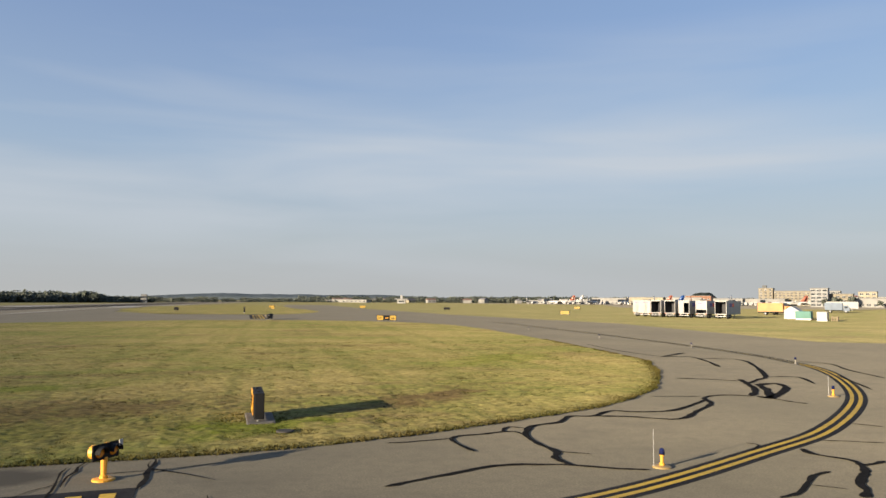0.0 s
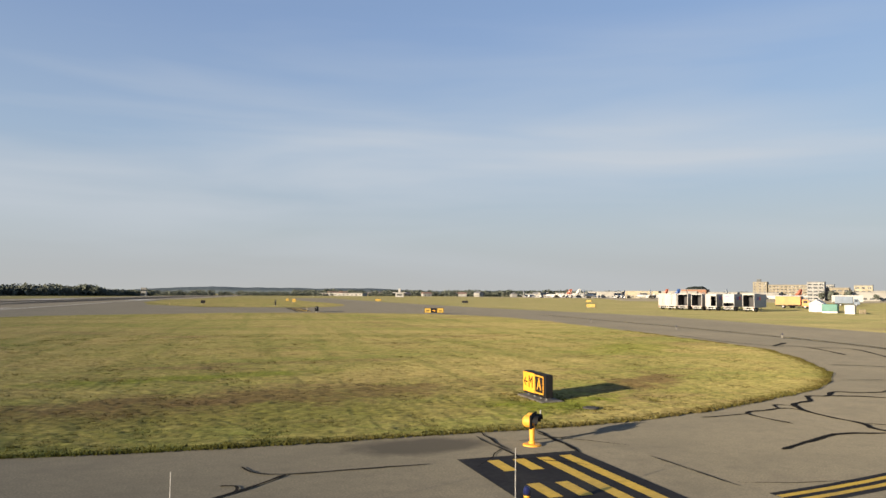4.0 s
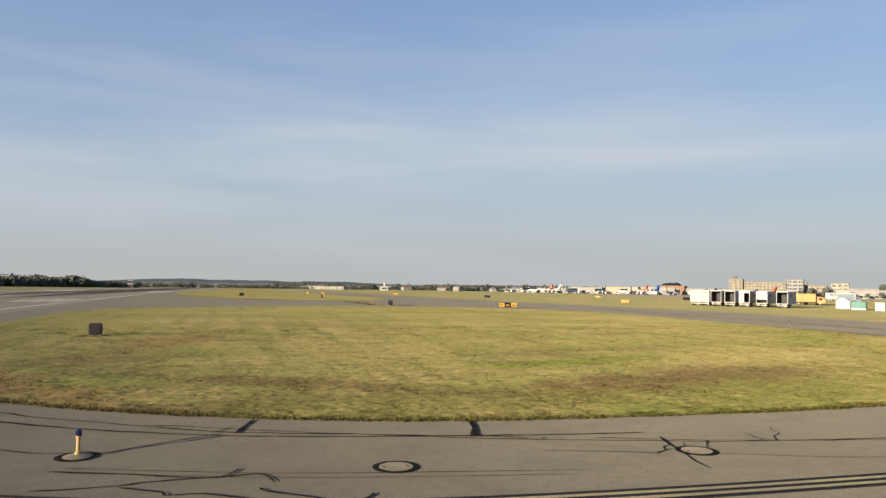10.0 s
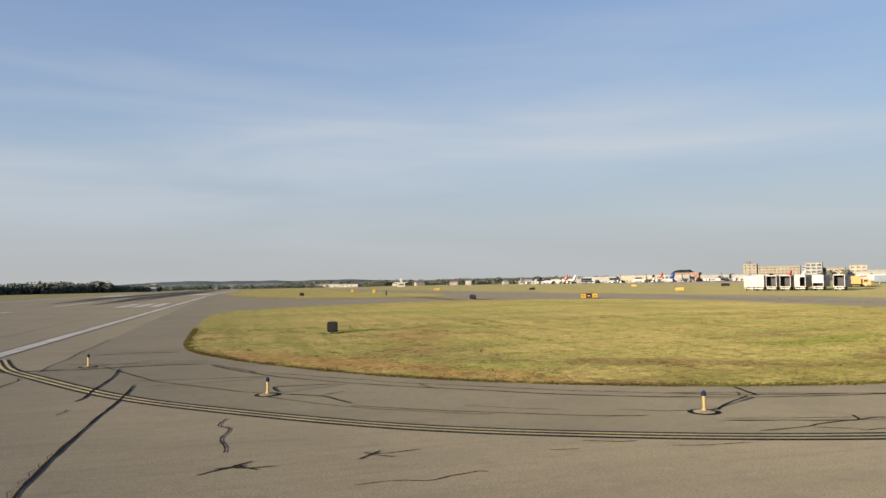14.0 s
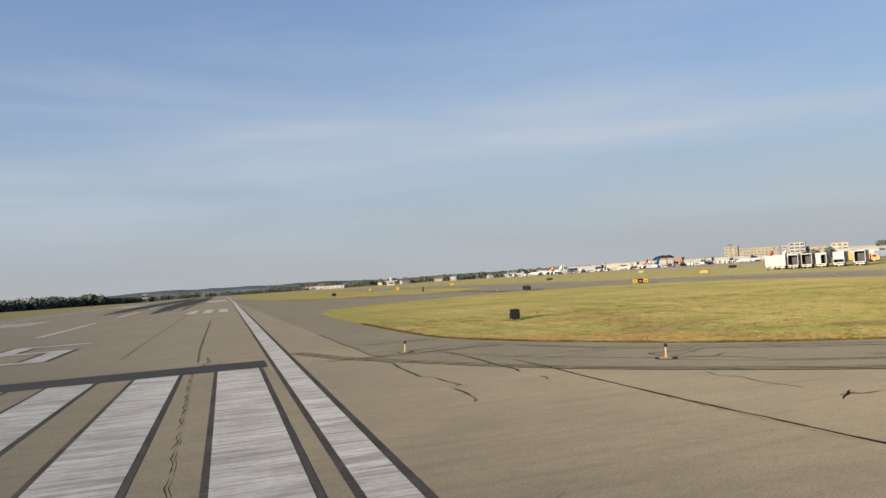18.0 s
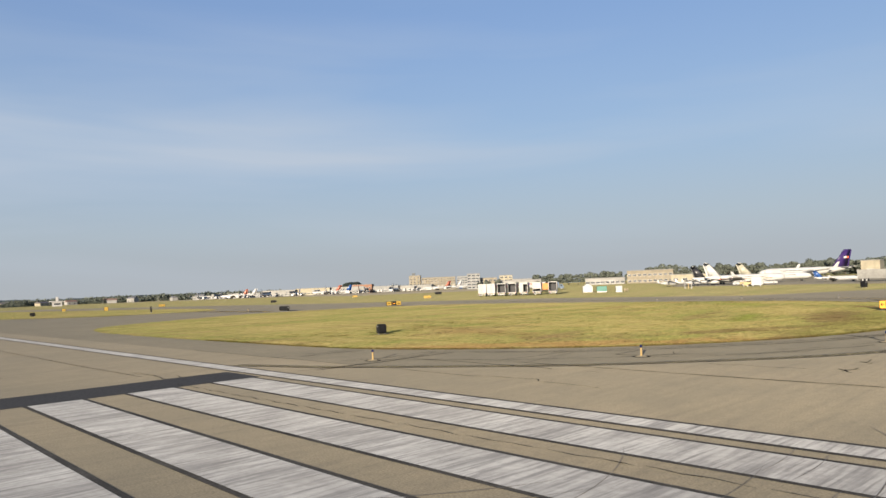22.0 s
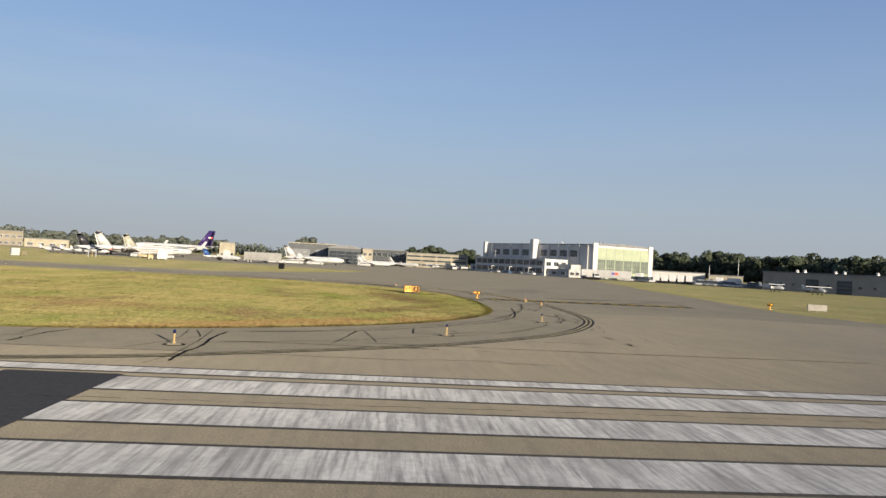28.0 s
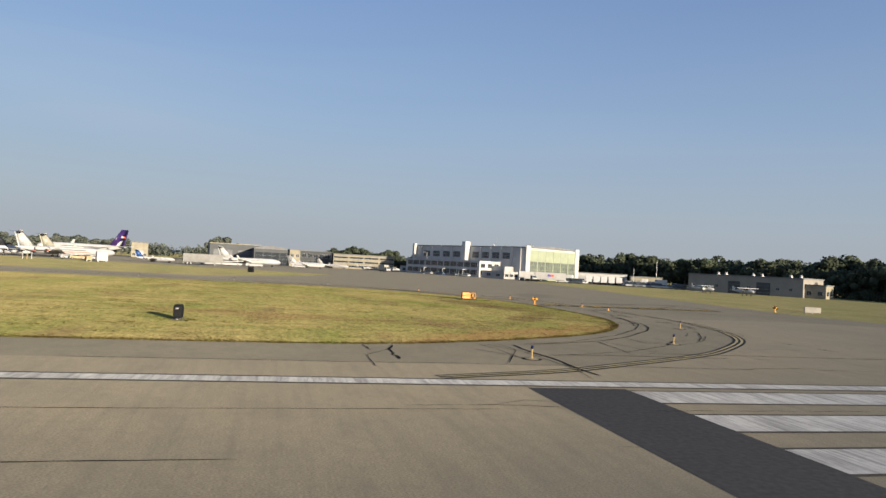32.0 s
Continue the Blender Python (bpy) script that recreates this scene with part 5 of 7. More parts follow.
def jet(m, length, label, style, tail_paint, group="parked aircraft", stripe=None, category="airplane"):
    """style: 'biz' has rear engines and a T-tail; 'liner' has engines under the wing."""
    t = thing("airplane", m, label, category, group)
    r = length * (0.048 if style == "biz" else 0.043)
    zc = r + length * (0.035 if style == "biz" else 0.042)
    P = pose(0, 0, zc)
    body = part("fuselage", Form().add(*(lambda h: (h.v, h.f))(hull(length, r)), P), AIR_WHITE, t, smooth=True)
    for sy in (-1, 1):
        win = part("window_band", Form().box(0.02 * length, sy * r * 0.985, zc + 0.18 * r, length * 0.52, r * 0.03, r * 0.14), GLASS, body, "row of dark cabin windows")
        if stripe:
            part("stripe", Form().box(0.0, sy * r * 0.99, zc - 0.25 * r, length * 0.66, r * 0.03, r * 0.13), stripe, body)
    part("cockpit_glass", Form().box(length * 0.425, 0, zc + r * 0.33, length * 0.03, r * 0.95, r * 0.30), GLASS, body)
    span = length * (0.50 if style == "biz" else 0.46)
    wx = -0.06 * length if style == "biz" else 0.06 * length
    for sy in (-1, 1):
        wing = part("wing", Form().add(*(lambda v: (v.v, v.f))(vane((wx + 0.10 * length, wx - 0.10 * length), (wx - 0.14 * length, wx - 0.19 * length), zc - 0.55 * r, zc + 0.03 * length, sy * r * 0.6, sy * span, 0.10))), AIR_WHITE, t, smooth=True)
        part("winglet", vane((wx - 0.145 * length, wx - 0.19 * length), (wx - 0.19 * length, wx - 0.215 * length), zc + 0.03 * length, zc + 0.085 * length, sy * span, sy * span * 1.03, 0.06), AIR_WHITE, wing)
        if style == "biz":
            ex, ey, ez, er, el = -0.24 * length, sy * (r + 0.035 * length), zc + 0.35 * r, 0.024 * length, 0.15 * length
        else:
            ex, ey, ez, er, el = wx + 0.07 * length, sy * span * 0.36, zc - 1.0 * r, 0.029 * length, 0.11 * length
        e = part("engine", Form().lathe([(er * 0.8, -el / 2), (er, -el * 0.3), (er * 1.02, el * 0.2), (er * 0.9, el / 2)], 14, pose(ex, ey, ez, 0, 90, 0)), AIR_WHITE if style == "biz" else (tail_paint if tail_paint is AIR_BLUE else AIR_WHITE), t, smooth=True)
        part("intake_lip", Form().lathe([(er * 0.92, el * 0.42), (er * 0.95, el * 0.5), (er * 0.78, el * 0.51)], 14, pose(ex, ey, ez, 0, 90, 0)), BARE_METAL, e)
        part("pylon", Form().box(ex, ey * 0.8 if style == "biz" else ey, ez - 0.1 if style == "biz" else ez + er * 0.6, el * 0.6, abs(ey) * 0.35 if style == "biz" else 0.3, 0.25 if style == "biz" else r * 0.7), AIR_WHITE, e)
    top = zc + (0.20 if style == "biz" else 0.225) * length
    fin = part("tail_fin", vane((-0.28 * length, -0.46 * length), (-0.43 * length, -0.505 * length), zc + 0.6 * r, top, 0, 0.001, 0.09), tail_paint, t, smooth=True)
    part("rudder", vane((-0.452 * length, -0.468 * length), (-0.503 * length, -0.515 * length), zc + 0.75 * r, top * 0.98, 0, 0.001, 0.30), tail_paint, fin)
    tz = top if style == "biz" else zc + 0.6 * r
    hx = -0.42 * length if style == "biz" else -0.36 * length
    for sy in (-1, 1):
        part("tailplane", vane((hx, hx - 0.09 * length), (hx - 0.07 * length, hx - 0.11 * length), tz, tz + 0.01 * length, 0, sy * 0.19 * length, 0.15), AIR_WHITE, fin if style == "biz" else t)
    for gx, gy in ((0.36 * length, 0), (-0.05 * length, 0.10 * length), (-0.05 * length, -0.10 * length)):
        g = part("landing_gear", Form().box(gx, gy, 0.3, 0.25, 0.2, zc - r * 0.6 - 0.3), GREY_METAL, t)
        part("gear_wheel", Form().lathe([(0.22, -0.25), (0.45, -0.22), (0.45, 0.22), (0.22, 0.25)], 12, pose(gx, gy, 0.45, 90, 0, 0)), TYRE, g)
    return t


def light_plane(m, label):
    """A small high-wing single; its nose points to its own +x."""
    t = thing("light_airplane", m, label, "airplane", "small propeller planes")
    body = part("fuselage", Form().add(*(lambda h: (h.v, h.f))(hull(7.6, 0.62, 0.2, 0.55, 0.3)), pose(0, 0, 1.35)), AIR_WHITE, t, smooth=True)
    part("cabin_glass", Form().chamfer(1.0, 0, 1.75, 1.8, 1.1, 0.42, 0.1), GLASS, body)
    part("wing", Form().box(0.9, 0, 2.25, 1.5, 11.0, 0.16, top=(0.85, 1)), AIR_WHITE, t)
    for sy in (-1, 1):
        part("strut", Form().rings([[(1.0 + a, sy * 0.55, 1.15 + b) for a, b in ((-.05, -.03), (.05, -.03), (0, .05))], [(0.95 + a, sy * 2.6, 2.25 + b) for a, b in ((-.05, -.03), (.05, -.03), (0, .05))]]), AIR_WHITE, t)
        part("wheel", Form().lathe([(0.1, -0.09), (0.22, -0.08), (0.22, 0.08), (0.1, 0.09)], 10, pose(0.5, sy * 1.1, 0.22, 90, 0, 0)), TYRE, t)
        part("gear_leg", Form().rings([[(0.5 + a, sy * 0.4, 0.95 + b) for a, b in ((-.06, 0), (.06, 0), (0, .06))], [(0.5 + a, sy * 1.05, 0.22 + b) for a, b in ((-.06, 0), (.06, 0), (0, .06))]]), GREY_METAL, t)
    part("nose_wheel", Form().lathe([(0.1, -0.07), (0.18, -0.07), (0.18, 0.07), (0.1, 0.07)], 10, pose(2.6, 0, 0.18, 90, 0, 0)).box(2.6, 0, 0.2, 0.08, 0.06, 0.7), TYRE, t)
    part("tail_fin", vane((-2.6, -3.7), (-3.4, -4.0), 1.5, 2.8, 0, 0.001, 0.1), AIR_WHITE, t)
    part("tailplane", Form().box(-3.3, 0, 1.55, 0.9, 3.4, 0.08), AIR_WHITE, t)
    prop = part("propeller", Form().box(3.85, 0, 0.4, 0.04, 0.14, 1.9), BLACK_METAL, t)
    part("spinner", Form().lathe([(0.16, 0), (0.11, 0.15), (0.01, 0.26)], 10, pose(3.82, 0, 1.35, 0, 90, 0)), AIR_WHITE, prop)
    return t


def at(bearing, dist, z=0.0, heading=0.0):
    """A place on the far field, by direction (degrees from +x) and distance from the middle of the walk."""
    return pose(-10 + dist * math.cos(radians(bearing)), -20 + dist * math.sin(radians(bearing)), z, 0, 0, heading)


APRON = -0.02
sheet("apron", [(180, -7.5), (236, -22.5), (300, -14.5), (480, -20.5), (620, 300), (560, 330), (330, 150), (248, 112), (232, 98), (216, 50)], APRON, ASPHALT, "grey asphalt apron with parked aircraft", "apron", 0.04)
jet(pose(251.8, 82.4, APRON, 0, 0, -55), 29, "white business jet with T-tail and red stripe on apron", "biz", AIR_WHITE, stripe=LOGO_RED)
jet(pose(288.2, 85.2, APRON, 0, 0, -55), 29, "white business jet with pale beige T-tail parked beyond another", "biz", PALE_TAIL)
cargo = jet(pose(383.2, 105.3, APRON, 0, 0, 132), 48, "large white cargo jet with dark purple tail on the apron", "liner", AIR_PURPLE)
fin = [o for o in cargo.children if o.name.startswith("tail_fin")][0]
for sy in (-1, 1):
    part("logo", Form().box(-20.9, sy * 0.36, 10.2, 1.5, 0.06, 1.0), AIR_WHITE, fin, "white logo shape")
    part("logo_end", Form().box(-22.2, sy * 0.33, 10.2, 1.0, 0.06, 1.0), LOGO_RED, fin, "orange-red logo shape")
jet(pose(254.8, 51.5, APRON, 0, 0, -62), 14.5, "white commuter jet with blue belly parked near cargo jet", "biz", AIR_BLUE, stripe=AIR_BLUE)
jet(pose(278.5, 18.5, APRON, 0, 0, -82), 25, "white business jet with tall T-tail before a hangar", "biz", AIR_WHITE)
jet(pose(345, -8, APRON, 0, 0, 260), 19, "small white jet parked by the dark office", "biz", AIR_WHITE, stripe=AIR_BLUE)
jet(pose(352, -22, APRON, 0, 0, 250), 17, "small white jet beside the office building", "biz", AIR_WHITE)

# trailers and ground equipment on the apron edge
box_trailer(pose(238, 40, APRON, 0, 0, -82), None, "grey-white cargo trailer standing at the apron edge", 13, "apron trailers", False, WEATHERED)
lorry(pose(318, -42, APRON, 0, 0, -160), PALE_TAIL, "cream box truck before the hangar offices", length=8)


BEIGE_WOOD = surface("pale_pallet_wood", (0.34, 0.27, 0.18), 0.9, spread=0.2, fine=9, coarse=1.5, bump=0.1)


def cargo_box(m, label, paint, sx=3.2, sy=2.4, h=2.6):
    t = thing("cargo_container", m, label, "container", "cargo containers")
    b = part("body", Form().chamfer(0, 0, 0.35, sx, sy, h, 0.06), paint, t)
    for k in range(5):
        part("rib", Form().box(-sx / 2 + sx * (k + 0.5) / 5, -sy / 2 - 0.02, 0.5, 0.08, 0.05, h - 0.3), paint, b)
    part("skid", Form().box(0, sy * 0.35, 0, sx * 0.95, 0.2, 0.36).box(0, -sy * 0.35, 0, sx * 0.95, 0.2, 0.36), GREY_METAL, t)
    return t


cargo_box(pose(206.2, 59.5, -0.06, 0, 0, 18), "white cargo container on the grass edge by the jets", WHITE_METAL, 3.8, 3, 2.7)
cargo_box(pose(206.5, 63.2, -0.06, 0, 0, 25), "small yellow ground cart by the jets", PALE_YELLOW, 2.2, 1.5, 1.1)
cargo_box(pose(168.9, 91.5, -0.06, 0, 0, -52), "teal-green fuel tank box standing on grass", GREEN_TANK, 3.0, 2.0, 1.5)
cargo_box(pose(167.3, 84.5, -0.06, 0, 0, -52), "white equipment box on the grass near a shed", WHITE_METAL, 1.9, 1.7, 1.5)
t = thing("pallet_stack", pose(168.9, 83.0, -0.06, 0, 0, -52), "stack of pale wooden pallets beside a white box", "pallets")
for k in range(6):
    part("pallet", Form().box(0, 0, 0.16 * k, 1.2, 1.0, 0.03).box(-0.5, 0, 0.16 * k + 0.03, 0.1, 1.0, 0.09).box(0.5, 0, 0.16 * k + 0.03, 0.1, 1.0, 0.09).box(0, 0, 0.16 * k + 0.12, 1.2, 1.0, 0.03), BEIGE_WOOD, t)


def belt_loader(m, label, length=6.0, paint=None):
    """A low ramp vehicle with a sloping belt over it; it faces its own +x."""
    t = thing("belt_loader", m, label, "ramp vehicle", "apron ramp vehicles")
    body = part("chassis", Form().chamfer(0, 0, 0.35, length, 1.9, 0.75, 0.08), paint or WHITE_METAL, t)
    part("seat_box", Form().chamfer(-length * 0.22, 0.5, 1.1, 1.1, 0.8, 0.6, 0.06), BLACK_METAL, body)
    part("belt", Form().rings([[(-length * 0.46, y, 1.15) for y in (-0.75, 0.1)] + [(-length * 0.46, y, 1.4) for y in (0.1, -0.75)],
                               [(length * 0.56, y, 1.85) for y in (-0.75, 0.1)] + [(length * 0.56, y, 2.1) for y in (0.1, -0.75)]]), WHITE_METAL, t, "pale sloping belt")
    part("lift_strut", Form().box(length * 0.3, -0.3, 1.0, 0.12, 0.5, 0.75), GREY_METAL, t)
    for x in (-length * 0.32, length * 0.32):
        for sy in (-0.85, 0.85):
            wheel(t, x, sy, 0.38, 0.24)
    return t


for x, y, hd, L, words in ((255.5, 33.0, -86, 7.0, "white belt loader parked before the cargo trailer"), (257.5, 25.5, -80, 9.0, "long white ramp vehicle before a jet"),
                           (258.5, 16.5, -84, 6.5, "white belt loader under the nose of a jet"), (228, 74, -60, 5.0, "low white ramp vehicle beside the jets"),
                           (232.5, 66, -75, 5.5, "white belt loader standing by the cargo jet"), (300, -2, -88, 6.0, "white ramp vehicle before the curved hangar")):
    belt_loader(pose(x, y, APRON, 0, 0, hd), words, L)
belt_loader(pose(226.5, 71.0, APRON, 0, 0, -70), "yellow belt loader beside a white container", 4.5, PALE_YELLOW)
for x, y, hd in ((238, 107, -40), (242.5, 101.5, -60), (236, 96, -35), (246, 94, -70)):
    light_plane(pose(x, y, APRON - 0.02, 0, 0, hd), "small white propeller plane on the apron edge")
for x, y, hd in ((330, -50, 255), (334, -36, 240)):
    light_plane(pose(x, y, APRON, 0, 0, hd), "small white plane parked before the striped office")
jet(pose(306.5, -6.5, APRON, 0, 0, -80), 16, "small white jet parked before the curved hangar", "biz", AIR_WHITE)
jet(pose(264.5, 95.5, APRON, 0, 0, -55), 26, "white business jet with dark T-tail at the row's end", "biz", DARK_TAIL)


def shed(m, label, sx=4, sy=3.6, h=2.2, roof=1.0):
    t = thing("equipment_shed", m, label, "shed", "equipment sheds")
    part("wall_block", Form().box(0, 0, 0, sx, sy, h), WHITE_METAL, t, "white walls")
    part("roof", Form().rings([[(-sx / 2 - 0.2, -sy / 2 - 0.2, h - 0.05), (-sx / 2 - 0.2, 0, h + roof), (-sx / 2 - 0.2, sy / 2 + 0.2, h - 0.05)], [(sx / 2 + 0.2, -sy / 2 - 0.2, h - 0.05), (sx / 2 + 0.2, 0, h + roof), (sx / 2 + 0.2, sy / 2 + 0.2, h - 0.05)]]), WHITE_METAL, t)
    part("door", Form().chamfer(-sx / 2 - 0.02, 0.3, 0.05, 0.06, 0.95, 1.95, 0.01), GREY_METAL, t)
    return t


shed(pose(172.7, 99.3, -0.06, 0, 0, 38), "small white gabled shed with grey door on grass", 3.5, 3.0, 1.8, 1.0)
t = thing("approach_light_frame", pose(193, 75.5, -0.06), "pair of white posts with lamp heads in grass", "light frame")
for sy in (-1.1, 0, 1.1):
    p = part("post", Form().lathe([(0.12, 0), (0.10, 1.7)], 8, pose(0, sy, 0)), WHITE_METAL if sy else PALE_YELLOW, t)
    part("lamp_head", Form().lathe([(0.16, 1.7), (0.2, 1.85), (0.05, 2.0)], 8, pose(0, sy, 0)), WHITE_METAL, p)

# ---- the big white hangar with its office front ----
HANGAR_WHITE = surface("white_rendered_wall", (0.50, 0.488, 0.462), 0.85, spread=0.08, fine=2, coarse=0.25, bump=0.05, tint=(0.43, 0.418, 0.392))
HANGAR_GREEN = surface("pale_green_cladding", (0.30, 0.335, 0.225), 0.7, spread=0.05, fine=2, coarse=0.3, bump=0.05, tint=(0.265, 0.295, 0.20))
ROOF_GREY = surface("grey_roof_felt", (0.20, 0.20, 0.20), 0.9, spread=0.1)
FAR_WHITE = surface("pale_concrete_wall", (0.28, 0.272, 0.255), 0.85, spread=0.08, fine=1, coarse=0.1, bump=0.03)
ANNEX_GREY = surface("grey_white_rendered_wall", (0.42, 0.41, 0.39), 0.85, spread=0.08, fine=2, coarse=0.3, bump=0.05)
BRICK_RED = surface("terracotta_wall", (0.26, 0.135, 0.085), 0.85, spread=0.08)
TAN_WALL = surface("tan_brick_wall", (0.235, 0.205, 0.150), 0.85, spread=0.08, fine=3, coarse=0.3, bump=0.05)
BEIGE_WALL = surface("beige_metal_wall", (0.31, 0.275, 0.195), 0.7, spread=0.05, fine=2, coarse=0.3, bump=0.03)
GREY_WALL = surface("grey_metal_wall", (0.23, 0.23, 0.225), 0.7, spread=0.06, fine=2, coarse=0.3, bump=0.03)
DARK_DOOR = surface("slate_grey_door", (0.16, 0.165, 0.17), 0.7, spread=0.08)
DARK_WALL = surface("dark_grey_metal_wall", (0.06, 0.066, 0.07), 0.6, spread=0.06, fine=2, coarse=0.3, bump=0.03)


# the panes' grey-green reflection is put into their base colour
REFLECTION_GLASS = surface("hangar_glass_reflection", (0.13, 0.15, 0.13), 0.3, spread=0.1, fine=1.2, coarse=0.3, bump=0)


def lattice(xs, zs, y0, y1, m):
    """One window frame: bars on the even fields between the given lines, joined at their crossings."""
    f, at_corner = Form(), {}

    def corner(i, k, y):
        if (i, k, y) not in at_corner:
            at_corner[i, k, y] = len(f.v)
            f.v.append(tuple(m @ Vector((xs[i], y, zs[k]))))
        return at_corner[i, k, y]

    def solid(i, k):
        return 0 <= i < len(xs) - 1 and 0 <= k < len(zs) - 1 and (i % 2 == 0 or k % 2 == 0)
    for i in range(len(xs) - 1):
        for k in range(len(zs) - 1):
            if not solid(i, k):
                continue
            f.f.append(tuple(corner(a, b, y0) for a, b in ((i, k), (i + 1, k), (i + 1, k + 1), (i, k + 1))))
            f.f.append(tuple(corner(a, b, y1) for a, b in ((i, k + 1), (i + 1, k + 1), (i + 1, k), (i, k))))
            for ni, nk, a, b in ((i - 1, k, (i, k + 1), (i, k)), (i + 1, k, (i + 1, k), (i + 1, k + 1)), (i, k - 1, (i, k), (i + 1, k)), (i, k + 1, (i + 1, k + 1), (i, k + 1))):
                if not solid(ni, nk):
                    f.f.append((corner(*b, y0), corner(*a, y0), corner(*a, y1), corner(*b, y1)))
    return f


def window(parent, x, y, z, w, h, face, mullions=2, frame_mat=None, name="window", glass=None, rows=1):
    """A window with its frame, set in a wall. face: '-y', '+y', '-x' or '+x', the way it looks."""
    rot = {"-y": 0, "+x": 90, "+y": 180, "-x": 270}[face]
    m = pose(x, y, z, 0, 0, rot)
    xs = [v for k in range(mullions + 1) for v in (-w / 2 + w * k / mullions - 0.045, -w / 2 + w * k / mullions + 0.045)]
    zs = [v for k in range(rows + 1) for v in (h * k / rows - 0.045, h * k / rows + 0.045)]
    o = part(name, lattice(xs, zs, -0.09, 0.03, m), frame_mat or GREY_METAL, parent)
    part("pane", Form().box(0, 0.0, 0.0, w, 0.05, h, m), glass or GLASS, o)
    return o


hb = thing("white_hangar", pose(277, -101, APRON, 0, 0, -64.1), "large white hangar with pale green door front and glazed offices", "hangar")
# local x runs along the door front, y into the building; the door front looks to -y, the long side to -x
HW, HL, HH = 37.0, 81.0, 15.0
part("wall_block", Form().box(HW / 2, HL / 2, 0, HW, HL, HH - 0.4), HANGAR_WHITE, hb, "white rendered walls")
part("roof", Form().rings([[(-0.3, -0.3, HH - 0.4), (-0.3, -0.3, HH), (HW / 2, -0.3, HH + 0.9), (HW + 0.3, -0.3, HH), (HW + 0.3, -0.3, HH - 0.4)],
                           [(-0.3, HL + 0.3, HH - 0.4), (-0.3, HL + 0.3, HH), (HW / 2, HL + 0.3, HH + 0.9), (HW + 0.3, HL + 0.3, HH), (HW + 0.3, HL + 0.3, HH - 0.4)]]), ROOF_GREY, hb, "low grey roof")
door = part("door_front", Form().box(HW / 2, -0.2, 0.1, HW - 5.4, 0.38, HH - 1.4), HANGAR_GREEN, hb, "pale green hangar doors")
for k in range(6):
    window(door, 5.1 + 5.38 * k, -0.42, 2.9, 4.7, 5.6, "-y", 4, HANGAR_GREEN, glass=REFLECTION_GLASS, rows=3)
for k in range(7):
    part("door_leaf_joint", Form().box(2.8 + 5.25 * k, -0.42, 0.2, 0.12, 0.06, HH - 1.8), GREY_METAL, door)
for px in (1.3, HW - 1.3):
    part("pilaster", Form().box(px, -0.3, 0, 2.7, 0.6, HH + 0.6), HANGAR_WHITE, hb, "white corner pier")
for yy, wd in ((12, 4.6), (19, 4.6), (26, 4.6), (33, 4.6), (47, 5.2), (55, 5.2), (63, 5.2), (71, 5.2)):
    window(hb, -0.05, yy, 9.2, wd, 2.9, "-x", 5, rows=2)
for yy in (3, 8.5, 15.5, 22.5, 29.5, 43.5, 51, 59, 67, 75.5, 80.3):
    part("pilaster", Form().box(-0.25, yy, 0, 0.5, 1.0, HH - 0.5), HANGAR_WHITE, hb)
part("stair_tower", Form().chamfer(-1.6, 38.5, 0, 3.4, 2.8, 17.0, 0.2), HANGAR_WHITE, hb, "white stair tower")
part("stair_tower", Form().chamfer(-0.9, 80.4, 0, 2.0, 1.8, 15.8, 0.2), HANGAR_WHITE, hb, "white corner tower")
of = part("office_block", Form().box(-7.1, 42.5, 0, 13.8, 55, 7.2).box(-7.1, 42.5, 7.2, 14.1, 55.3, 0.35), HANGAR_WHITE, hb, "two-storey white office block")
for k in range(11):
    for z in (1.1, 4.5):
        window(of, -14.05, 18.5 + 4.8 * k, z, 3.9 if k % 3 else 4.4, 2.2, "-x", 4)
for k in range(3):
    for z in (1.1, 4.5):
        window(of, -11.8 + 4.3 * k, 14.95, z, 2.6, 1.8, "-y", 2)
for k in (2, 5, 8):
    part("entrance_canopy", Form().box(-15.0, 16 + 4.8 * k, 3.1, 2.0, 3.4, 0.25).box(-15.8, 14.6 + 4.8 * k, 0, 0.2, 0.2, 3.1).box(-15.8, 17.4 + 4.8 * k, 0, 0.2, 0.2, 3.1), HANGAR_WHITE, of)
    part("door", Form().chamfer(-14.05, 16 + 4.8 * k, 0.02, 0.12, 1.9, 2.2, 0.02), GREY_METAL, of)
an = part("annex", Form().box(-6.6, 7.6, 0, 12, 14.4, 3.1).box(-6.6, 7.6, 3.1, 12.3, 14.7, 0.25), ANNEX_GREY, hb, "low white annex")
for k in range(4):
    window(an, -10.9 + 2.9 * k, 0.35, 1.0, 2.0, 1.2, "-y", 2)
window(an, -12.65, 4, 1.0, 2.4, 1.2, "-x", 2); window(an, -12.65, 10, 1.0, 2.4, 1.2, "-x", 2)
part("upper_annex", Form().box(-3.2, 10.5, 3.35, 6, 8, 2.2), ANNEX_GREY, hb)
part("rooftop_dish", Form().lathe([(0.2, 0), (1.1, 0.5), (1.15, 0.5), (0.2, 0.15)], 14, pose(5, 26, HH + 0.3, 50, 0, 30)), WHITE_METAL, hb, "white satellite dish")
for px, py in ((14, 10), (22, 16), (6, 44), (28, 40)):
    part("roof_vent", Form().lathe([(0.3, HH), (0.3, HH + 1.6), (0.5, HH + 1.6), (0.3, HH + 2.0)], 10, pose(px, py, 0)), GREY_METAL, hb)
part("antenna", Form().lathe([(0.06, HH), (0.03, HH + 4.5)], 6, pose(3, 22, 0)), GREY_METAL, hb)

# vehicles before the hangar
U0, V0 = Vector((0.436, -0.900)), Vector((0.900, 0.436))


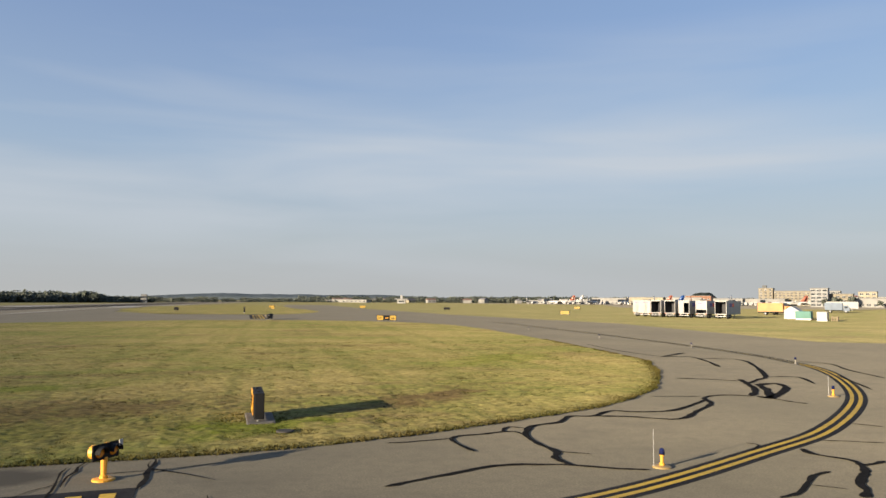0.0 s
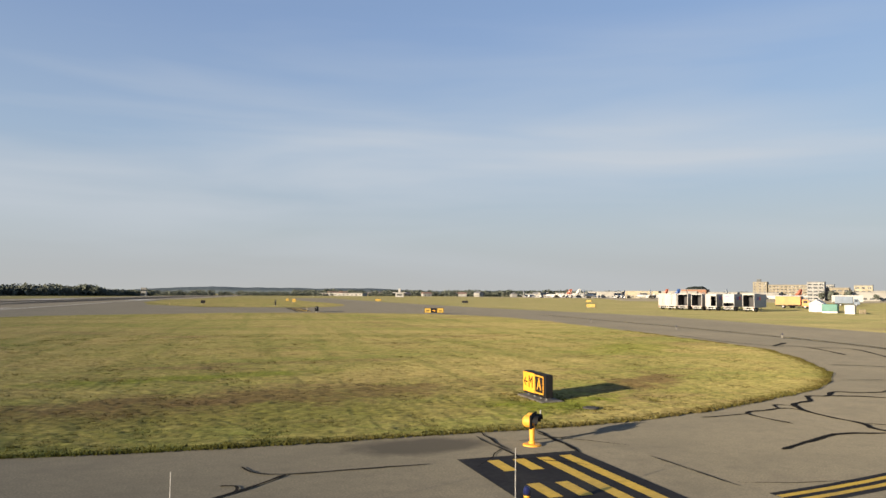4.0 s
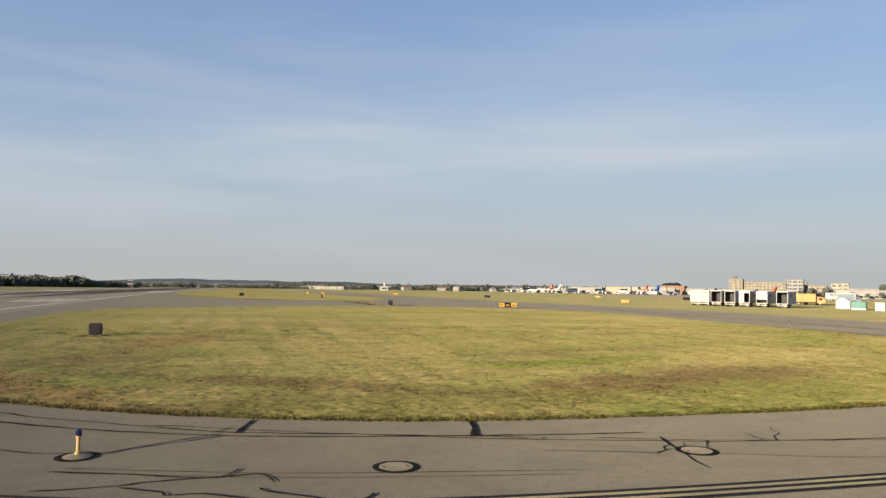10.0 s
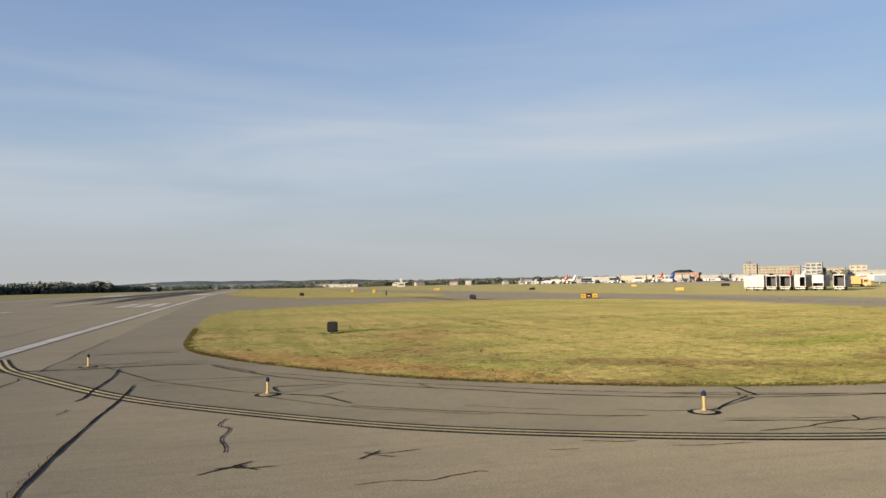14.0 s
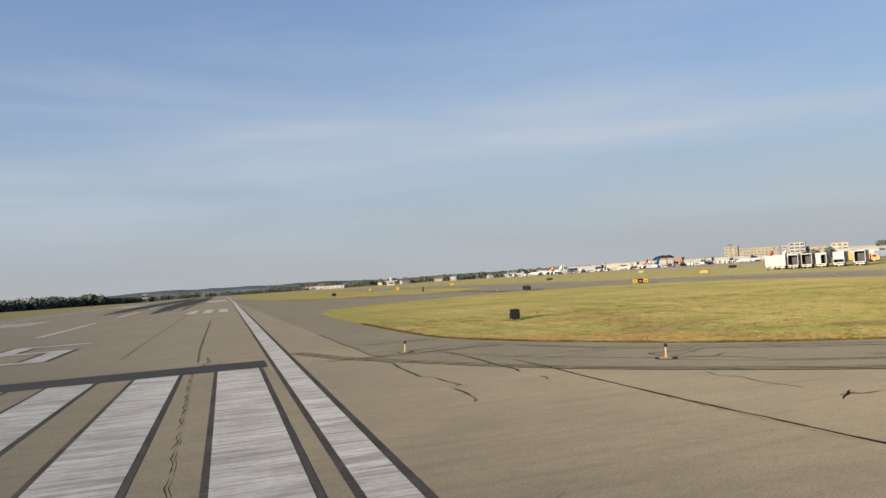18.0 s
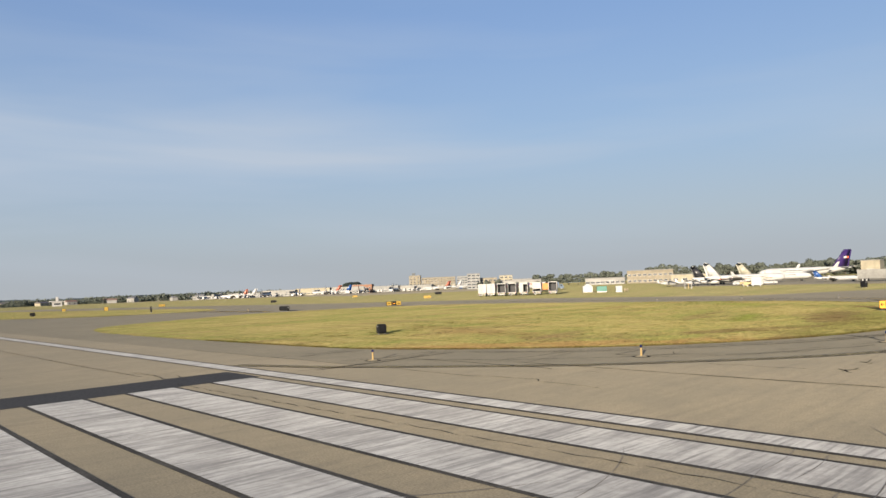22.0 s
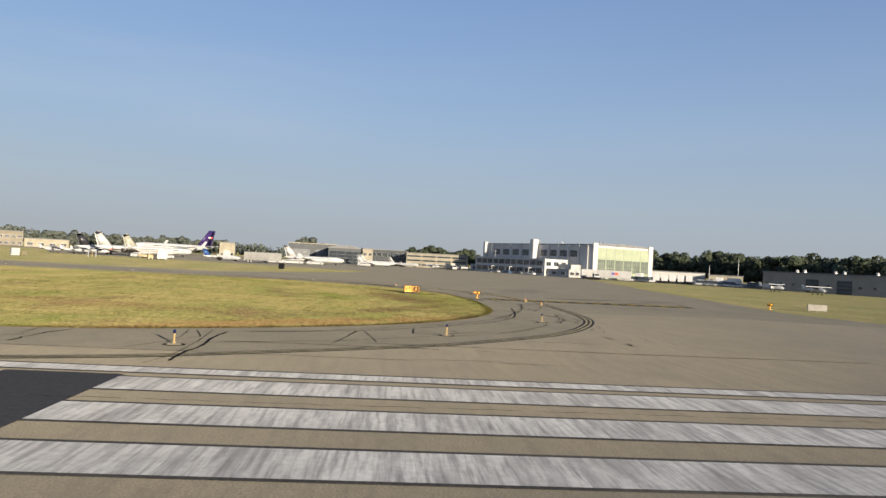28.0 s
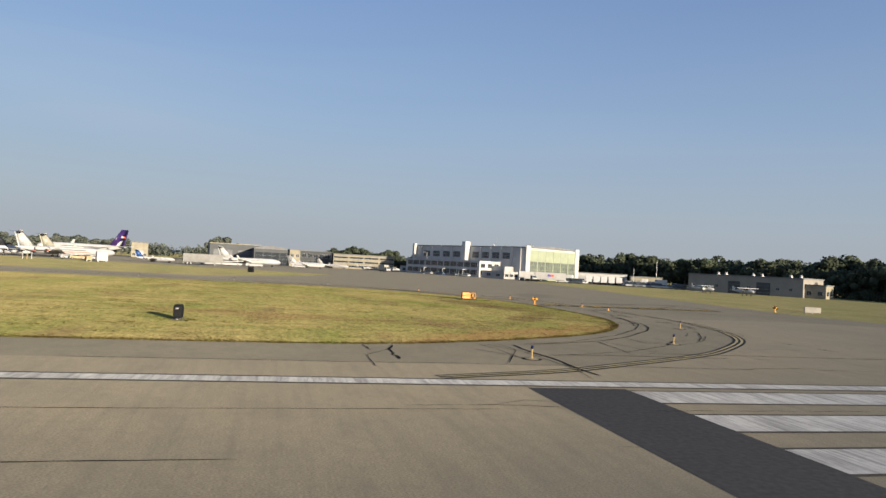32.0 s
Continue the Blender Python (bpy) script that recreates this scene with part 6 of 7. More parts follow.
def by_hangar(u, v, heading=0.0):
    p = Vector((277, -101)) + U0 * u + V0 * v
    return pose(p.x, p.y, APRON - 0.0, 0, 0, -64.1 + heading)


show = box_trailer(pose(249.4, -95.2, APRON, 0, 0, -108), None, "long white cargo trailer with purple and red logo", 12.5, "apron trailers", False)
skin = [o for o in show.children if o.name.startswith("body")][0]
lg = part("logo", Form().box(5.6, -1.287, 2.2, 1.3, 0.014, 0.9), LOGO_BLUE, skin, "dark purple logo shape")
part("logo_end", Form().box(6.9, -1.287, 2.2, 1.2, 0.014, 0.9), LOGO_RED, lg, "orange-red logo shape")
box_trailer(pose(250.9, -88.6, APRON, 0, 0, -100), None, "white cargo trailer parked before the low annex", 6.5, "apron trailers", False)
lorry(pose(248.2, -90.8, APRON, 0, 0, 195), WHITE_METAL, "white truck tractor facing the taxiway by the trailers", False, length=6)
lorry(by_hangar(-4, -10, 95), WHITE_METAL, "white box truck by the hangar annex", length=7)
for k in range(5):
    lorry(pose(243.4 - 0.95 * k, -116.4 - 2.9 * k, -0.035, 0, 0, -24), TRUCK_WHITE, "white box truck backed up in a row of five", length=7.5)
rng = random.Random(21)
paints = ["silver", "dark", "white", "charcoal", "blue", "pale grey"]
for k in range(66):
    row, q = k % 3, (k // 3) / 21
    x, y = (247, 256, 268)[row] + (-22, -24, -36)[row] * q + rng.uniform(-1, 1), (-106, -109, -117)[row] + (-40, -42, -38)[row] * q + rng.uniform(-0.8, 0.8)
    if row == 0 and 0.20 < q < 0.58:
        continue
    h = -28 + rng.choice((0, 180)) + rng.uniform(-6, 6) if row else 62 + rng.choice((0, 180)) + rng.uniform(-6, 6)
    if k % 13 == 5:
        lorry(pose(x, y, -0.035, 0, 0, h), TRUCK_WHITE, "white delivery truck parked among cars", length=6.5)
    else:
        c = rng.choice((0, 0, 2, 2, 2, 5, 5, 1, 3, 4))
        van = k % 2 == 1
        car(pose(x, y, -0.035, 0, 0, h), c, f"{paints[c]} {'van' if van else 'car'} parked by the apron fence", van)
for k in range(4):
    car(by_hangar(-17.5, 20 + 9 * k, 95), k + 2, f"{paints[(k + 2) % 6]} car parked before the offices")


def plain_building(name, m, w, d, h, wall, label, cols=0, rows=0, roof=ROOF_GREY, win=(1.6, 1.4), doors=(), flat=True, category="building", both=True):
    """A block whose front looks to its own -y, w wide and d deep, with windows, doors and a roof."""
    t = thing(name, m, label, category)
    part("wall_block", Form().box(0, d / 2, 0, w, d, h), wall, t)
    if flat:
        part("roof", Form().box(0, d / 2, h, w + 0.5, d + 0.5, 0.4), roof, t)
    else:
        n = 10
        arc = [(-w / 2 - 0.3 + (w + 0.6) * k / n, h + 0.16 * w * math.sin(math.pi * k / n) * 0.5) for k in range(n + 1)]
        ring = arc + [(w / 2 + 0.3, h - 0.3), (-w / 2 - 0.3, h - 0.3)]
        part("roof", Form().rings([[(x, -0.3, z) for x, z in ring], [(x, d + 0.3, z) for x, z in ring]]), roof, t, "curved roof")
    for i in range(cols):
        for j in range(rows):
            zz = 1.0 + (h - 0.6) * j / max(rows, 1)
            window(t, -w / 2 + w * (i + 0.5) / cols, -0.03, zz, win[0], win[1], "-y", 2)
            if both and i < cols * d / w:
                window(t, -w / 2 - 0.03, d * (i + 0.5) / max(1, int(cols * d / w)) if int(cols * d / w) else d / 2, zz, win[0], win[1], "-x", 2)
    for x, dw, dh, mat in doors:
        o = part("door", Form().chamfer(x, -0.06, 0.02, dw, 0.14, dh, 0.03), mat, t)
        for k in range(3):
            part("door_rib", Form().box(x, -0.15, dh * (k + 0.7) / 3.6, dw * 0.96, 0.05, 0.06), GREY_METAL, o)
    return t


plain_building("arched_hangar", pose(362, 9.5, APRON, 0, 0, -90 + 4), 18, 40, 8.6, DARK_WALL, "dark hangar with curved roof and tall glazed doors", flat=False,
               doors=[(-6.4 + 4.3 * k, 4.0, 6.6, GLASS) for k in range(4)], category="hangar")
plain_building("beige_hangar", pose(361, -2.6, APRON, 0, 0, -86), 5.5, 30, 8.6, BEIGE_WALL, "beige metal side building of the hangar", 2, 2)
plain_building("dark_hangar", pose(385, 29, APRON, 0, 0, -84), 27, 40, 10.2, DARK_WALL, "dark grey hangar with a pale yellow eave", flat=True, roof=BEIGE_WALL,
               doors=[(-6.5, 10, 7.0, DARK_DOOR), (6.5, 10, 7.0, DARK_DOOR)], category="hangar")
plain_building("cargo_shed", pose(420, 84, APRON, 0, 0, -80), 9, 30, 8.6, BEIGE_WALL, "pale yellow cargo building behind the cargo jet", 3, 1, doors=[(0, 4, 4, WHITE_METAL)])
plain_building("dark_office", pose(392, -14, APRON, 0, 0, -97), 20, 24, 8.8, DARK_WALL, "dark glass-fronted office building", 6, 2, win=(2.6, 2.2))
plain_building("striped_office", pose(372, -41, APRON, 0, 0, -100), 34, 18, 7.8, BEIGE_WALL, "low beige office with long window bands", 4, 3, win=(7.8, 0.9))
plain_building("low_depot", pose(345, -63, APRON, 0, 0, -100), 12, 8, 3.4, HANGAR_WHITE, "small white depot building", 3, 1)
# buildings south of the big hangar
GREIGE_WALL = surface("weathered_greige_block_wall", (0.285, 0.262, 0.225), 0.85, spread=0.10, fine=2, coarse=0.3, bump=0.05, tint=(0.245, 0.225, 0.19))
school = plain_building("flight_school", pose(195.5, -152.5, -0.06, 0, 0, 205.9), 42, 16, 6.2, GREIGE_WALL, "long grey-beige block hangar with two dark doors", 0, 0,
                        doors=[(-3, 4.4, 4.4, DARK_WALL), (7.6, 4.8, 4.4, DARK_WALL)], both=False)
for wx in (-19, -14, -9.5, 2.4, 12.6, 17):
    window(school, wx, -0.03, 2.0, 1.2, 0.9, "-y", 2)
plain_building("yellow_annex", pose(172.5, -168.5, -0.06, 0, 0, -64), 6, 7, 4.2, BEIGE_WALL, "small sunlit beige annex beside the long hangar", 2, 1)
plain_building("low_white_building", pose(289, -145, -0.06, 0, 0, -112), 24, 14, 4.6, HANGAR_WHITE, "low white building with several bay doors", 0, 0, doors=[(-9 + 4.5 * k, 3.2, 3.4, WHITE_METAL) for k in range(5)])
plain_building("low_yellow_building", pose(273, -160, -0.06, 0, 0, -115), 14, 10, 4.0, BEIGE_WALL, "low beige building by the car park", 6, 1)
for k in range(6):
    t = thing("roof_vent", pose(182 + 6 * k, -165.5 + 3.0 * k - (k % 2) * 4, 6.54), "small white vent standing on the long hangar's roof", "roof vent", "hangar roof vents")
    part("curb", Form().box(0, 0, 0, 0.9, 0.9, 0.3), GREY_METAL, t)
    part("cowl", Form().lathe([(0.35, 0.3), (0.55, 0.5), (0.5, 0.85), (0.2, 1.0)], 10), WHITE_METAL, t)


def lamp_post(x, y, h, heading, label):
    t = thing("lamp_post", pose(x, y, -0.06, 0, 0, heading), label, "lamp post", "apron lamp posts")
    part("pole", Form().lathe([(0.16, 0), (0.12, h * 0.5), (0.09, h)], 8), GREY_METAL, t)
    arm = part("arm", Form().box(0.9, 0, h - 0.1, 2.0, 0.1, 0.1), GREY_METAL, t)
    part("lamp_head", Form().chamfer(2.0, 0, h - 0.18, 0.8, 0.35, 0.18, 0.04), GREY_METAL, arm)


lamp_post(323, -66, 11, 110, "grey lamp post with an arm by the hangar offices")
lamp_post(283, -171, 12, 150, "tall grey lamp post behind the car park")
lamp_post(262, -147, 8, 150, "grey lamp post standing in the car park")
light_plane(pose(183.5, -128.4, -0.06, 0, 0, 215), "white high-wing light plane parked on grass edge")
light_plane(pose(166.5, -131, -0.06, 0, 0, 200), "white light plane with its tail to the taxiway")

# ---- terminal and town beyond the north apron ----
def far_building(x, y, w, d, h, heading, wall, label, cols, rows, name="terminal_building", win=(3.0, 1.6)):
    return plain_building(name, pose(x, y, -0.06, 0, 0, heading), w, d, h, wall, label, cols, rows, win=win, both=False)


sheet("north_apron", [(250, 330), (330, 250), (470, 330), (640, 470), (560, 640), (480, 860), (330, 980), (270, 900), (390, 640)], -0.03, OLD_ASPHALT, "wide grey apron before the terminal", "apron", 0.03)
F = -46
for i, (s, w, h, wall, words) in enumerate(((0.00, 46, 4.5, FAR_WHITE, "long low white terminal concourse"), (0.15, 44, 6.0, GREY_WALL, "grey terminal concourse with window bands"),
                                            (0.30, 46, 8.0, FAR_WHITE, "white terminal wing with flat roof"), (0.45, 46, 9.0, BEIGE_WALL, "beige terminal wing with window rows"),
                                            (0.60, 46, 9.0, FAR_WHITE, "white main terminal with large windows"), (0.75, 46, 8.0, GREY_WALL, "grey terminal end with gates"),
                                            (0.90, 44, 7.5, FAR_WHITE, "white terminal annex beside the apron"))):
    x, y = 405 + 223 * s, 850 - 202 * s
    far_building(x, y, w, 25, h, F - 4, wall, words, int(w / 5), 2 if h > 9 else 1)
tower = far_building(626, 691, 15.5, 16, 20.5, F, TAN_WALL, "tan brick tower block with small windows", 3, 6, "tower_block", (2.2, 1.6))
part("roof_house", Form().box(-2, 7, 20.9, 4.5, 4.5, 3.2), DARK_WALL, tower, "dark plant room on the roof")
far_building(647, 666, 46, 16, 17.0, F, TAN_WALL, "long tan brick hotel with rows of windows", 11, 5, "hotel", (2.6, 1.3))
far_building(668, 637, 20, 20, 17, F, GREY_WALL, "grey parking garage with open decks", 4, 5, "parking_garage", (4.2, 1.4))
far_building(483, 444, 12.5, 12, 15.0, -48, GREY_WALL, "grey parking garage with dark open decks", 3, 5, "parking_garage", (3.2, 1.5))
far_building(500, 440, 17, 12, 10.5, -48, TAN_WALL, "tan office block behind dark trees", 4, 3, "office_building", (2.6, 1.3))
far_building(521, 435, 13, 12, 12.5, -48, BEIGE_WALL, "beige block with rows of windows behind a warehouse", 3, 4, "office_building", (2.6, 1.3))
far_building(514, 413, 44, 14, 7.0, -50, FAR_WHITE, "long pale warehouse beyond the trailers", 9, 1, "warehouse")
far_building(612, 500, 60, 20, 9, -48, FAR_WHITE, "white airport building with a flat roof", 12, 1, "warehouse")
far_building(552, 716, 30, 14, 11.0, F - 4, BRICK_RED, "terracotta terminal block with a flat roof", 5, 2, "terminal_building")
far_building(470, 246, 34, 16, 9.6, -62, TAN_WALL, "tan two-storey building before the trees", 9, 2, "office_building", (2.4, 1.5))
far_building(453, 275, 30, 12, 5, -60, FAR_WHITE, "long low white shed near the apron", 8, 1, "warehouse")
far_building(430, 194, 24, 10, 5, -66, BEIGE_WALL, "low beige shed by the jets", 4, 1, "warehouse")
for i, (x, y, hd, paint, words) in enumerate(((621, 576, 140, AIR_RED, "white airliner with orange-red tail at the terminal"), (617, 588, 140, AIR_BLUE, "white airliner with blue tail at the terminal"),
                                              (605, 604, 140, AIR_WHITE, "white airliner parked at the terminal gate"), (600, 620, 145, AIR_RED, "airliner with red tail at a gate"),
                                              (548, 640, 40, AIR_WHITE, "plain white airliner at the concourse"), (496, 690, 140, AIR_BLUE, "airliner with blue tail at the concourse"),
                                              (487, 700, 140, AIR_RED, "white regional jet with red fin at the concourse"), (410, 770, 140, AIR_WHITE, "white airliner far along the concourse"))):
    jet(pose(x, y, -0.03, 0, 0, hd), 36, words, "liner", paint, "airliners at the terminal")


def jet_bridge(m, label):
    """A boarding bridge: a round lobby, a long tunnel on a wheeled leg, and a cab. It reaches towards its own -y."""
    t = thing("jet_bridge", m, label, "jet bridge", "boarding bridges")
    part("lobby", Form().lathe([(2.2, 0), (2.2, 6.4), (1.6, 7.0)], 12), FAR_WHITE, t)
    tun = part("tunnel", Form().box(0, -11, 3.4, 2.6, 18, 2.9), GREY_WALL, t, "grey corrugated tunnel")
    part("window_band", Form().box(-1.32, -11, 4.7, 0.05, 15, 0.9), GLASS, tun)
    part("cab", Form().chamfer(0, -21, 3.2, 3.6, 3.4, 3.2, 0.2), FAR_WHITE, t)
    part("leg", Form().box(-0.9, -15, 0.5, 0.4, 0.6, 3.0).box(0.9, -15, 0.5, 0.4, 0.6, 3.0), GREY_METAL, t)
    part("leg_wheel", Form().lathe([(0.5, -1.3), (0.5, 1.3)], 10, pose(0, -15, 0.5, 0, 90, 0)), TYRE, t)


for k in range(9):
    s = 0.06 + 0.105 * k
    jet_bridge(pose(405 + 223 * s - 10, 850 - 202 * s - 12, -0.03, 0, 0, F - 4), "pale boarding bridge at a terminal gate")
gate_rng = random.Random(41)
for k, (paint, words) in enumerate(((AIR_WHITE, "white regional jet parked along the concourse"), (AIR_RED, "white airliner with red tail at a concourse gate"), (AIR_WHITE, "plain white airliner at a terminal gate"),
                                    (AIR_BLUE, "white airliner with dark blue tail at a gate"), (AIR_WHITE, "white airliner beside a boarding bridge"), (AIR_RED, "white regional jet with orange tail on the north apron"),
                                    (AIR_WHITE, "small white jet on the north apron"))):
    s = 0.03 + 0.13 * k
    jet(pose(405 + 223 * s - 38, 850 - 202 * s - 40, -0.03, 0, 0, gate_rng.choice((44, 136, 225, 40))), gate_rng.uniform(26, 36), words, "liner", paint, "airliners at the terminal")
rng = random.Random(33)
for k in range(22):
    s = rng.random()
    x, y = 375 + 215 * s + rng.uniform(-14, 4), 800 - 200 * s + rng.uniform(-14, 4)
    lorry(pose(x, y, -0.03, 0, 0, rng.choice((38, 128, 218))), WHITE_METAL, "white service truck on the terminal apron", length=rng.uniform(5, 8))

far_building(155, 1033, 88, 12, 4.2, -39.6, FAR_WHITE, "long low pale building at the field's far end", 12, 1, "long_shed")
far_building(27, 1214, 24, 10, 4, 0, FAR_WHITE, "low pale shed beyond the runway end", 4, 1, "long_shed")

# the low control building far along the field
t = thing("control_tower", pose(200, 765, -0.06, 0, 0, -14), "low white control building with a wide roof and mast", "tower")
part("cab_base", Form().chamfer(0, 0, 0, 9, 8, 4.6, 0.2), WHITE_METAL, t)
part("roof_deck", Form().chamfer(0, 0, 4.6, 15, 11, 0.8, 0.2), WHITE_METAL, t)
part("mast_house", Form().chamfer(0, 0, 5.4, 2.6, 2.6, 4.2, 0.2), WHITE_METAL, t)
window(t, 0, -4.03, 1.6, 6, 1.6, "-y", 4)
far_building(-56, 640, 4.5, 4.5, 7, 0, GREY_WALL, "small grey tower building before the woods", 2, 2, "control_building")
# ---- trees, woods and hills ----
BARK = surface("tree_bark", (0.09, 0.065, 0.045), 0.95, spread=0.3, fine=6, coarse=1)
LEAF = surface("tree_leaves", (0.062, 0.074, 0.044), 0.9, spread=0.3, fine=1.5, coarse=0.15, bump=0, tint=(0.038, 0.046, 0.030), island=0.35, spec=0.15)
# distance haze put into the leaf colour: paler and greyer than LEAF
HAZED_LEAF = surface("hazed_far_leaves", (0.100, 0.110, 0.090), 0.95, spread=0.3, fine=0.5, coarse=0.03, bump=0, tint=(0.074, 0.086, 0.070), island=0.3, spec=0.1)
# bluish air haze painted into the base colour of the wooded hills
HAZED_HILL = surface("hazed_far_hill", (0.128, 0.150, 0.158), 1.0, spread=0.25, fine=0.05, coarse=0.006, bump=0, tint=(0.108, 0.130, 0.136), spec=0.0)
MOUND = surface("dark_wooded_mound", (0.070, 0.080, 0.062), 1.0, spread=0.25, fine=0.2, coarse=0.02, bump=0, spec=0.0)


def leaf_cloud(f, rng, cx, cy, z0, h, r, count, size):
    """Leaf clumps on the shells of many rounded lobes, so that the outline is uneven and has gaps."""
    lobes = [(cx, cy, z0 + h * 0.62, r * 0.62)]
    for k in range(11):
        a, e = k * 2.4 + rng.uniform(-0.4, 0.4), rng.uniform(-1.0, 1.0)
        q = r * rng.uniform(0.45, 0.72) * math.sqrt(1 - 0.75 * max(0, e) ** 2)
        lobes.append((cx + q * math.cos(a), cy + q * math.sin(a), z0 + h * (0.52 + 0.31 * e), r * rng.uniform(0.28, 0.46)))
    for i in range(count):
        lx, ly, lz, lr = lobes[i % 12]
        a, b = rng.uniform(0, math.tau), math.asin(rng.uniform(-0.9, 1))
        k = lr * rng.uniform(0.72, 1.04)
        out = Vector((math.cos(a) * math.cos(b), math.sin(a) * math.cos(b), 0.85 * math.sin(b)))
        c = Vector((lx, ly, lz)) + out * k
        u = out.cross(Vector((rng.gauss(0, 1), rng.gauss(0, 1), rng.gauss(0, 1)))).normalized()
        v = (u.cross(out) + out * rng.gauss(0, 0.45)).normalized()
        s = size * rng.uniform(0.6, 1.3)
        n = len(f.v)
        f.v += [tuple(c - u * s - v * s * 0.5), tuple(c + u * s * 0.2 - v * s), tuple(c + u * s + v * s * 0.3), tuple(c - u * s * 0.1 + v * s)]
        f.f.append((n, n + 1, n + 2, n + 3))


def tree_parts(seed, h):
    rng = random.Random(seed)
    r = h * rng.uniform(0.30, 0.40)
    trunk = Form().lathe([(h * 0.028, 0), (h * 0.022, h * 0.2), (h * 0.014, h * 0.5), (h * 0.006, h * 0.8)], 7)
    for k in range(4):
        a = k * 1.6 + rng.uniform(0, 0.6)
        p0, p1 = Vector((0, 0, h * (0.26 + 0.08 * k))), Vector((math.cos(a) * r * 0.7, math.sin(a) * r * 0.7, h * (0.50 + 0.09 * k)))
        w = h * 0.010
        trunk.rings([[tuple(p0 + Vector(q) * w) for q in ((1, 0, 0), (0, 1, 0), (-1, 0, 0), (0, -1, 0))], [tuple(p1 + Vector(q) * w * 0.3) for q in ((1, 0, 0), (0, 1, 0), (-1, 0, 0), (0, -1, 0))]])
    crown = Form()
    leaf_cloud(crown, rng, 0, 0, h * 0.0, h * 1.02, r * 1.12, 1500, h * 0.036)
    return trunk.mesh("trunk", BARK), crown.mesh("crown", LEAF)


TREES = []
for k in range(7):
    t = thing("tree", pose(0, 0, -80), "broad dark green leafy tree beyond the airfield", "tree", "trees round the airfield")
    tr, cr = tree_parts(100 + k, 14.0)
    part("trunk", tr, BARK, t)
    part("crown", cr, LEAF, t, "dense dark green crown")
    TREES.append(t)
rng = random.Random(7)
spots = []


def belt(a0, a1, d0, d1, n, deep, h0, h1):
    """Trees scattered along a line of sight sector, from bearing a0 to a1."""
    for i in range(n):
        s = (i + rng.uniform(0.1, 0.9)) / n
        a, d = radians(a0 + (a1 - a0) * s), d0 + (d1 - d0) * s + rng.uniform(0, deep)
        spots.append((-20 + d * math.cos(a), d * math.sin(a), rng.uniform(h0, h1)))


belt(-22.3, -47, 440, 255, 62, 24, 10.5, 17)
belt(-22, -54, 470, 290, 60, 20, 12.0, 20.0)
belt(-23, -54, 430, 270, 50, 24, 9, 13)
belt(-47, -62, 250, 215, 16, 40, 12, 16)
belt(-3.5, -7.6, 455, 430, 9, 20, 12, 15)
belt(-7.6, -10.5, 445, 425, 6, 15, 11, 14)
belt(3.8, 5.6, 520, 520, 5, 12, 15, 18)
belt(11.5, 27, 640, 560, 40, 50, 11, 15)
belt(27, 36.8, 640, 730, 22, 60, 10, 14)
for x, y, h in ((477, 431, 8), (483, 427, 9.5), (490, 419, 8.5), (495, 424, 9), (488, 428, 7.5), (503, 405, 6.5), (518, 392, 6), (511, 399, 4.5), (529, 381, 8)):
    spots.append((x, y, h))
HAZY_CROWNS = {}
for x, y, h in spots:
    src = TREES[rng.randrange(7)]
    k = h / 14.0
    o = copy_thing(src, pose(x, y, -0.06, 0, 0, rng.uniform(0, 360)))
    o.matrix_basis = o.matrix_basis @ Matrix.Diagonal((k * rng.uniform(0.9, 1.25), k * rng.uniform(0.9, 1.25), k, 1))
    # crowns beyond 500 m take the leaf colour with haze mixed in
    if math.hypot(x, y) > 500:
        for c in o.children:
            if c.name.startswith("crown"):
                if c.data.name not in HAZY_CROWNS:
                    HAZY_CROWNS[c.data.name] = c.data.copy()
                    HAZY_CROWNS[c.data.name].materials[0] = HAZED_LEAF
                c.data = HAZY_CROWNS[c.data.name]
for t in TREES:
    for o in (*t.children_recursive, t):
        bpy.data.objects.remove(o)


def woods(name, a0, a1, d0, d1, n, deep, h0, h1, label, leaf=HAZED_LEAF, count=84):
    """A far wood as one mass of many crowns."""
    f, wr = Form(), random.Random(name)
    for i in range(n):
        s = wr.random()
        a, d = radians(a0 + (a1 - a0) * s), d0 + (d1 - d0) * s + wr.uniform(0, deep)
        x, y, h = 10 + d * math.cos(a), -30 + d * math.sin(a), wr.uniform(h0, h1) * (0.8 + 0.35 * abs(noise.noise((s * 14, d * 0.01, 0))))
        f.box(x, y, -0.06, 0.4, 0.4, h * 0.5)
        leaf_cloud(f, wr, x, y, -0.16 * h, h * 1.12, h * 0.80, count, h * 0.095)
    return tagged(new(name, f.mesh(name, leaf)), label, "woods", kind="stuff")


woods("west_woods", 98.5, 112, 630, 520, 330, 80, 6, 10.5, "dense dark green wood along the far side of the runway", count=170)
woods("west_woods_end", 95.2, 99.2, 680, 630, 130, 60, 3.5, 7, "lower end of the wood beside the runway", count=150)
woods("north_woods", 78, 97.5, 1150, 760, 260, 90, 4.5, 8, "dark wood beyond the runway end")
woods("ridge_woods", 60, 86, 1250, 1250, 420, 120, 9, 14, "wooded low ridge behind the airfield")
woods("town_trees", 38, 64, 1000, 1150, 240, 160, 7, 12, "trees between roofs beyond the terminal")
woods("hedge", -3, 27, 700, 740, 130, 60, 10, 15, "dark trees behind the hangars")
woods("south_scrub", -41.5, -64, 235, 190, 110, 18, 2.2, 4.5, "green scrub along the airfield fence", LEAF)


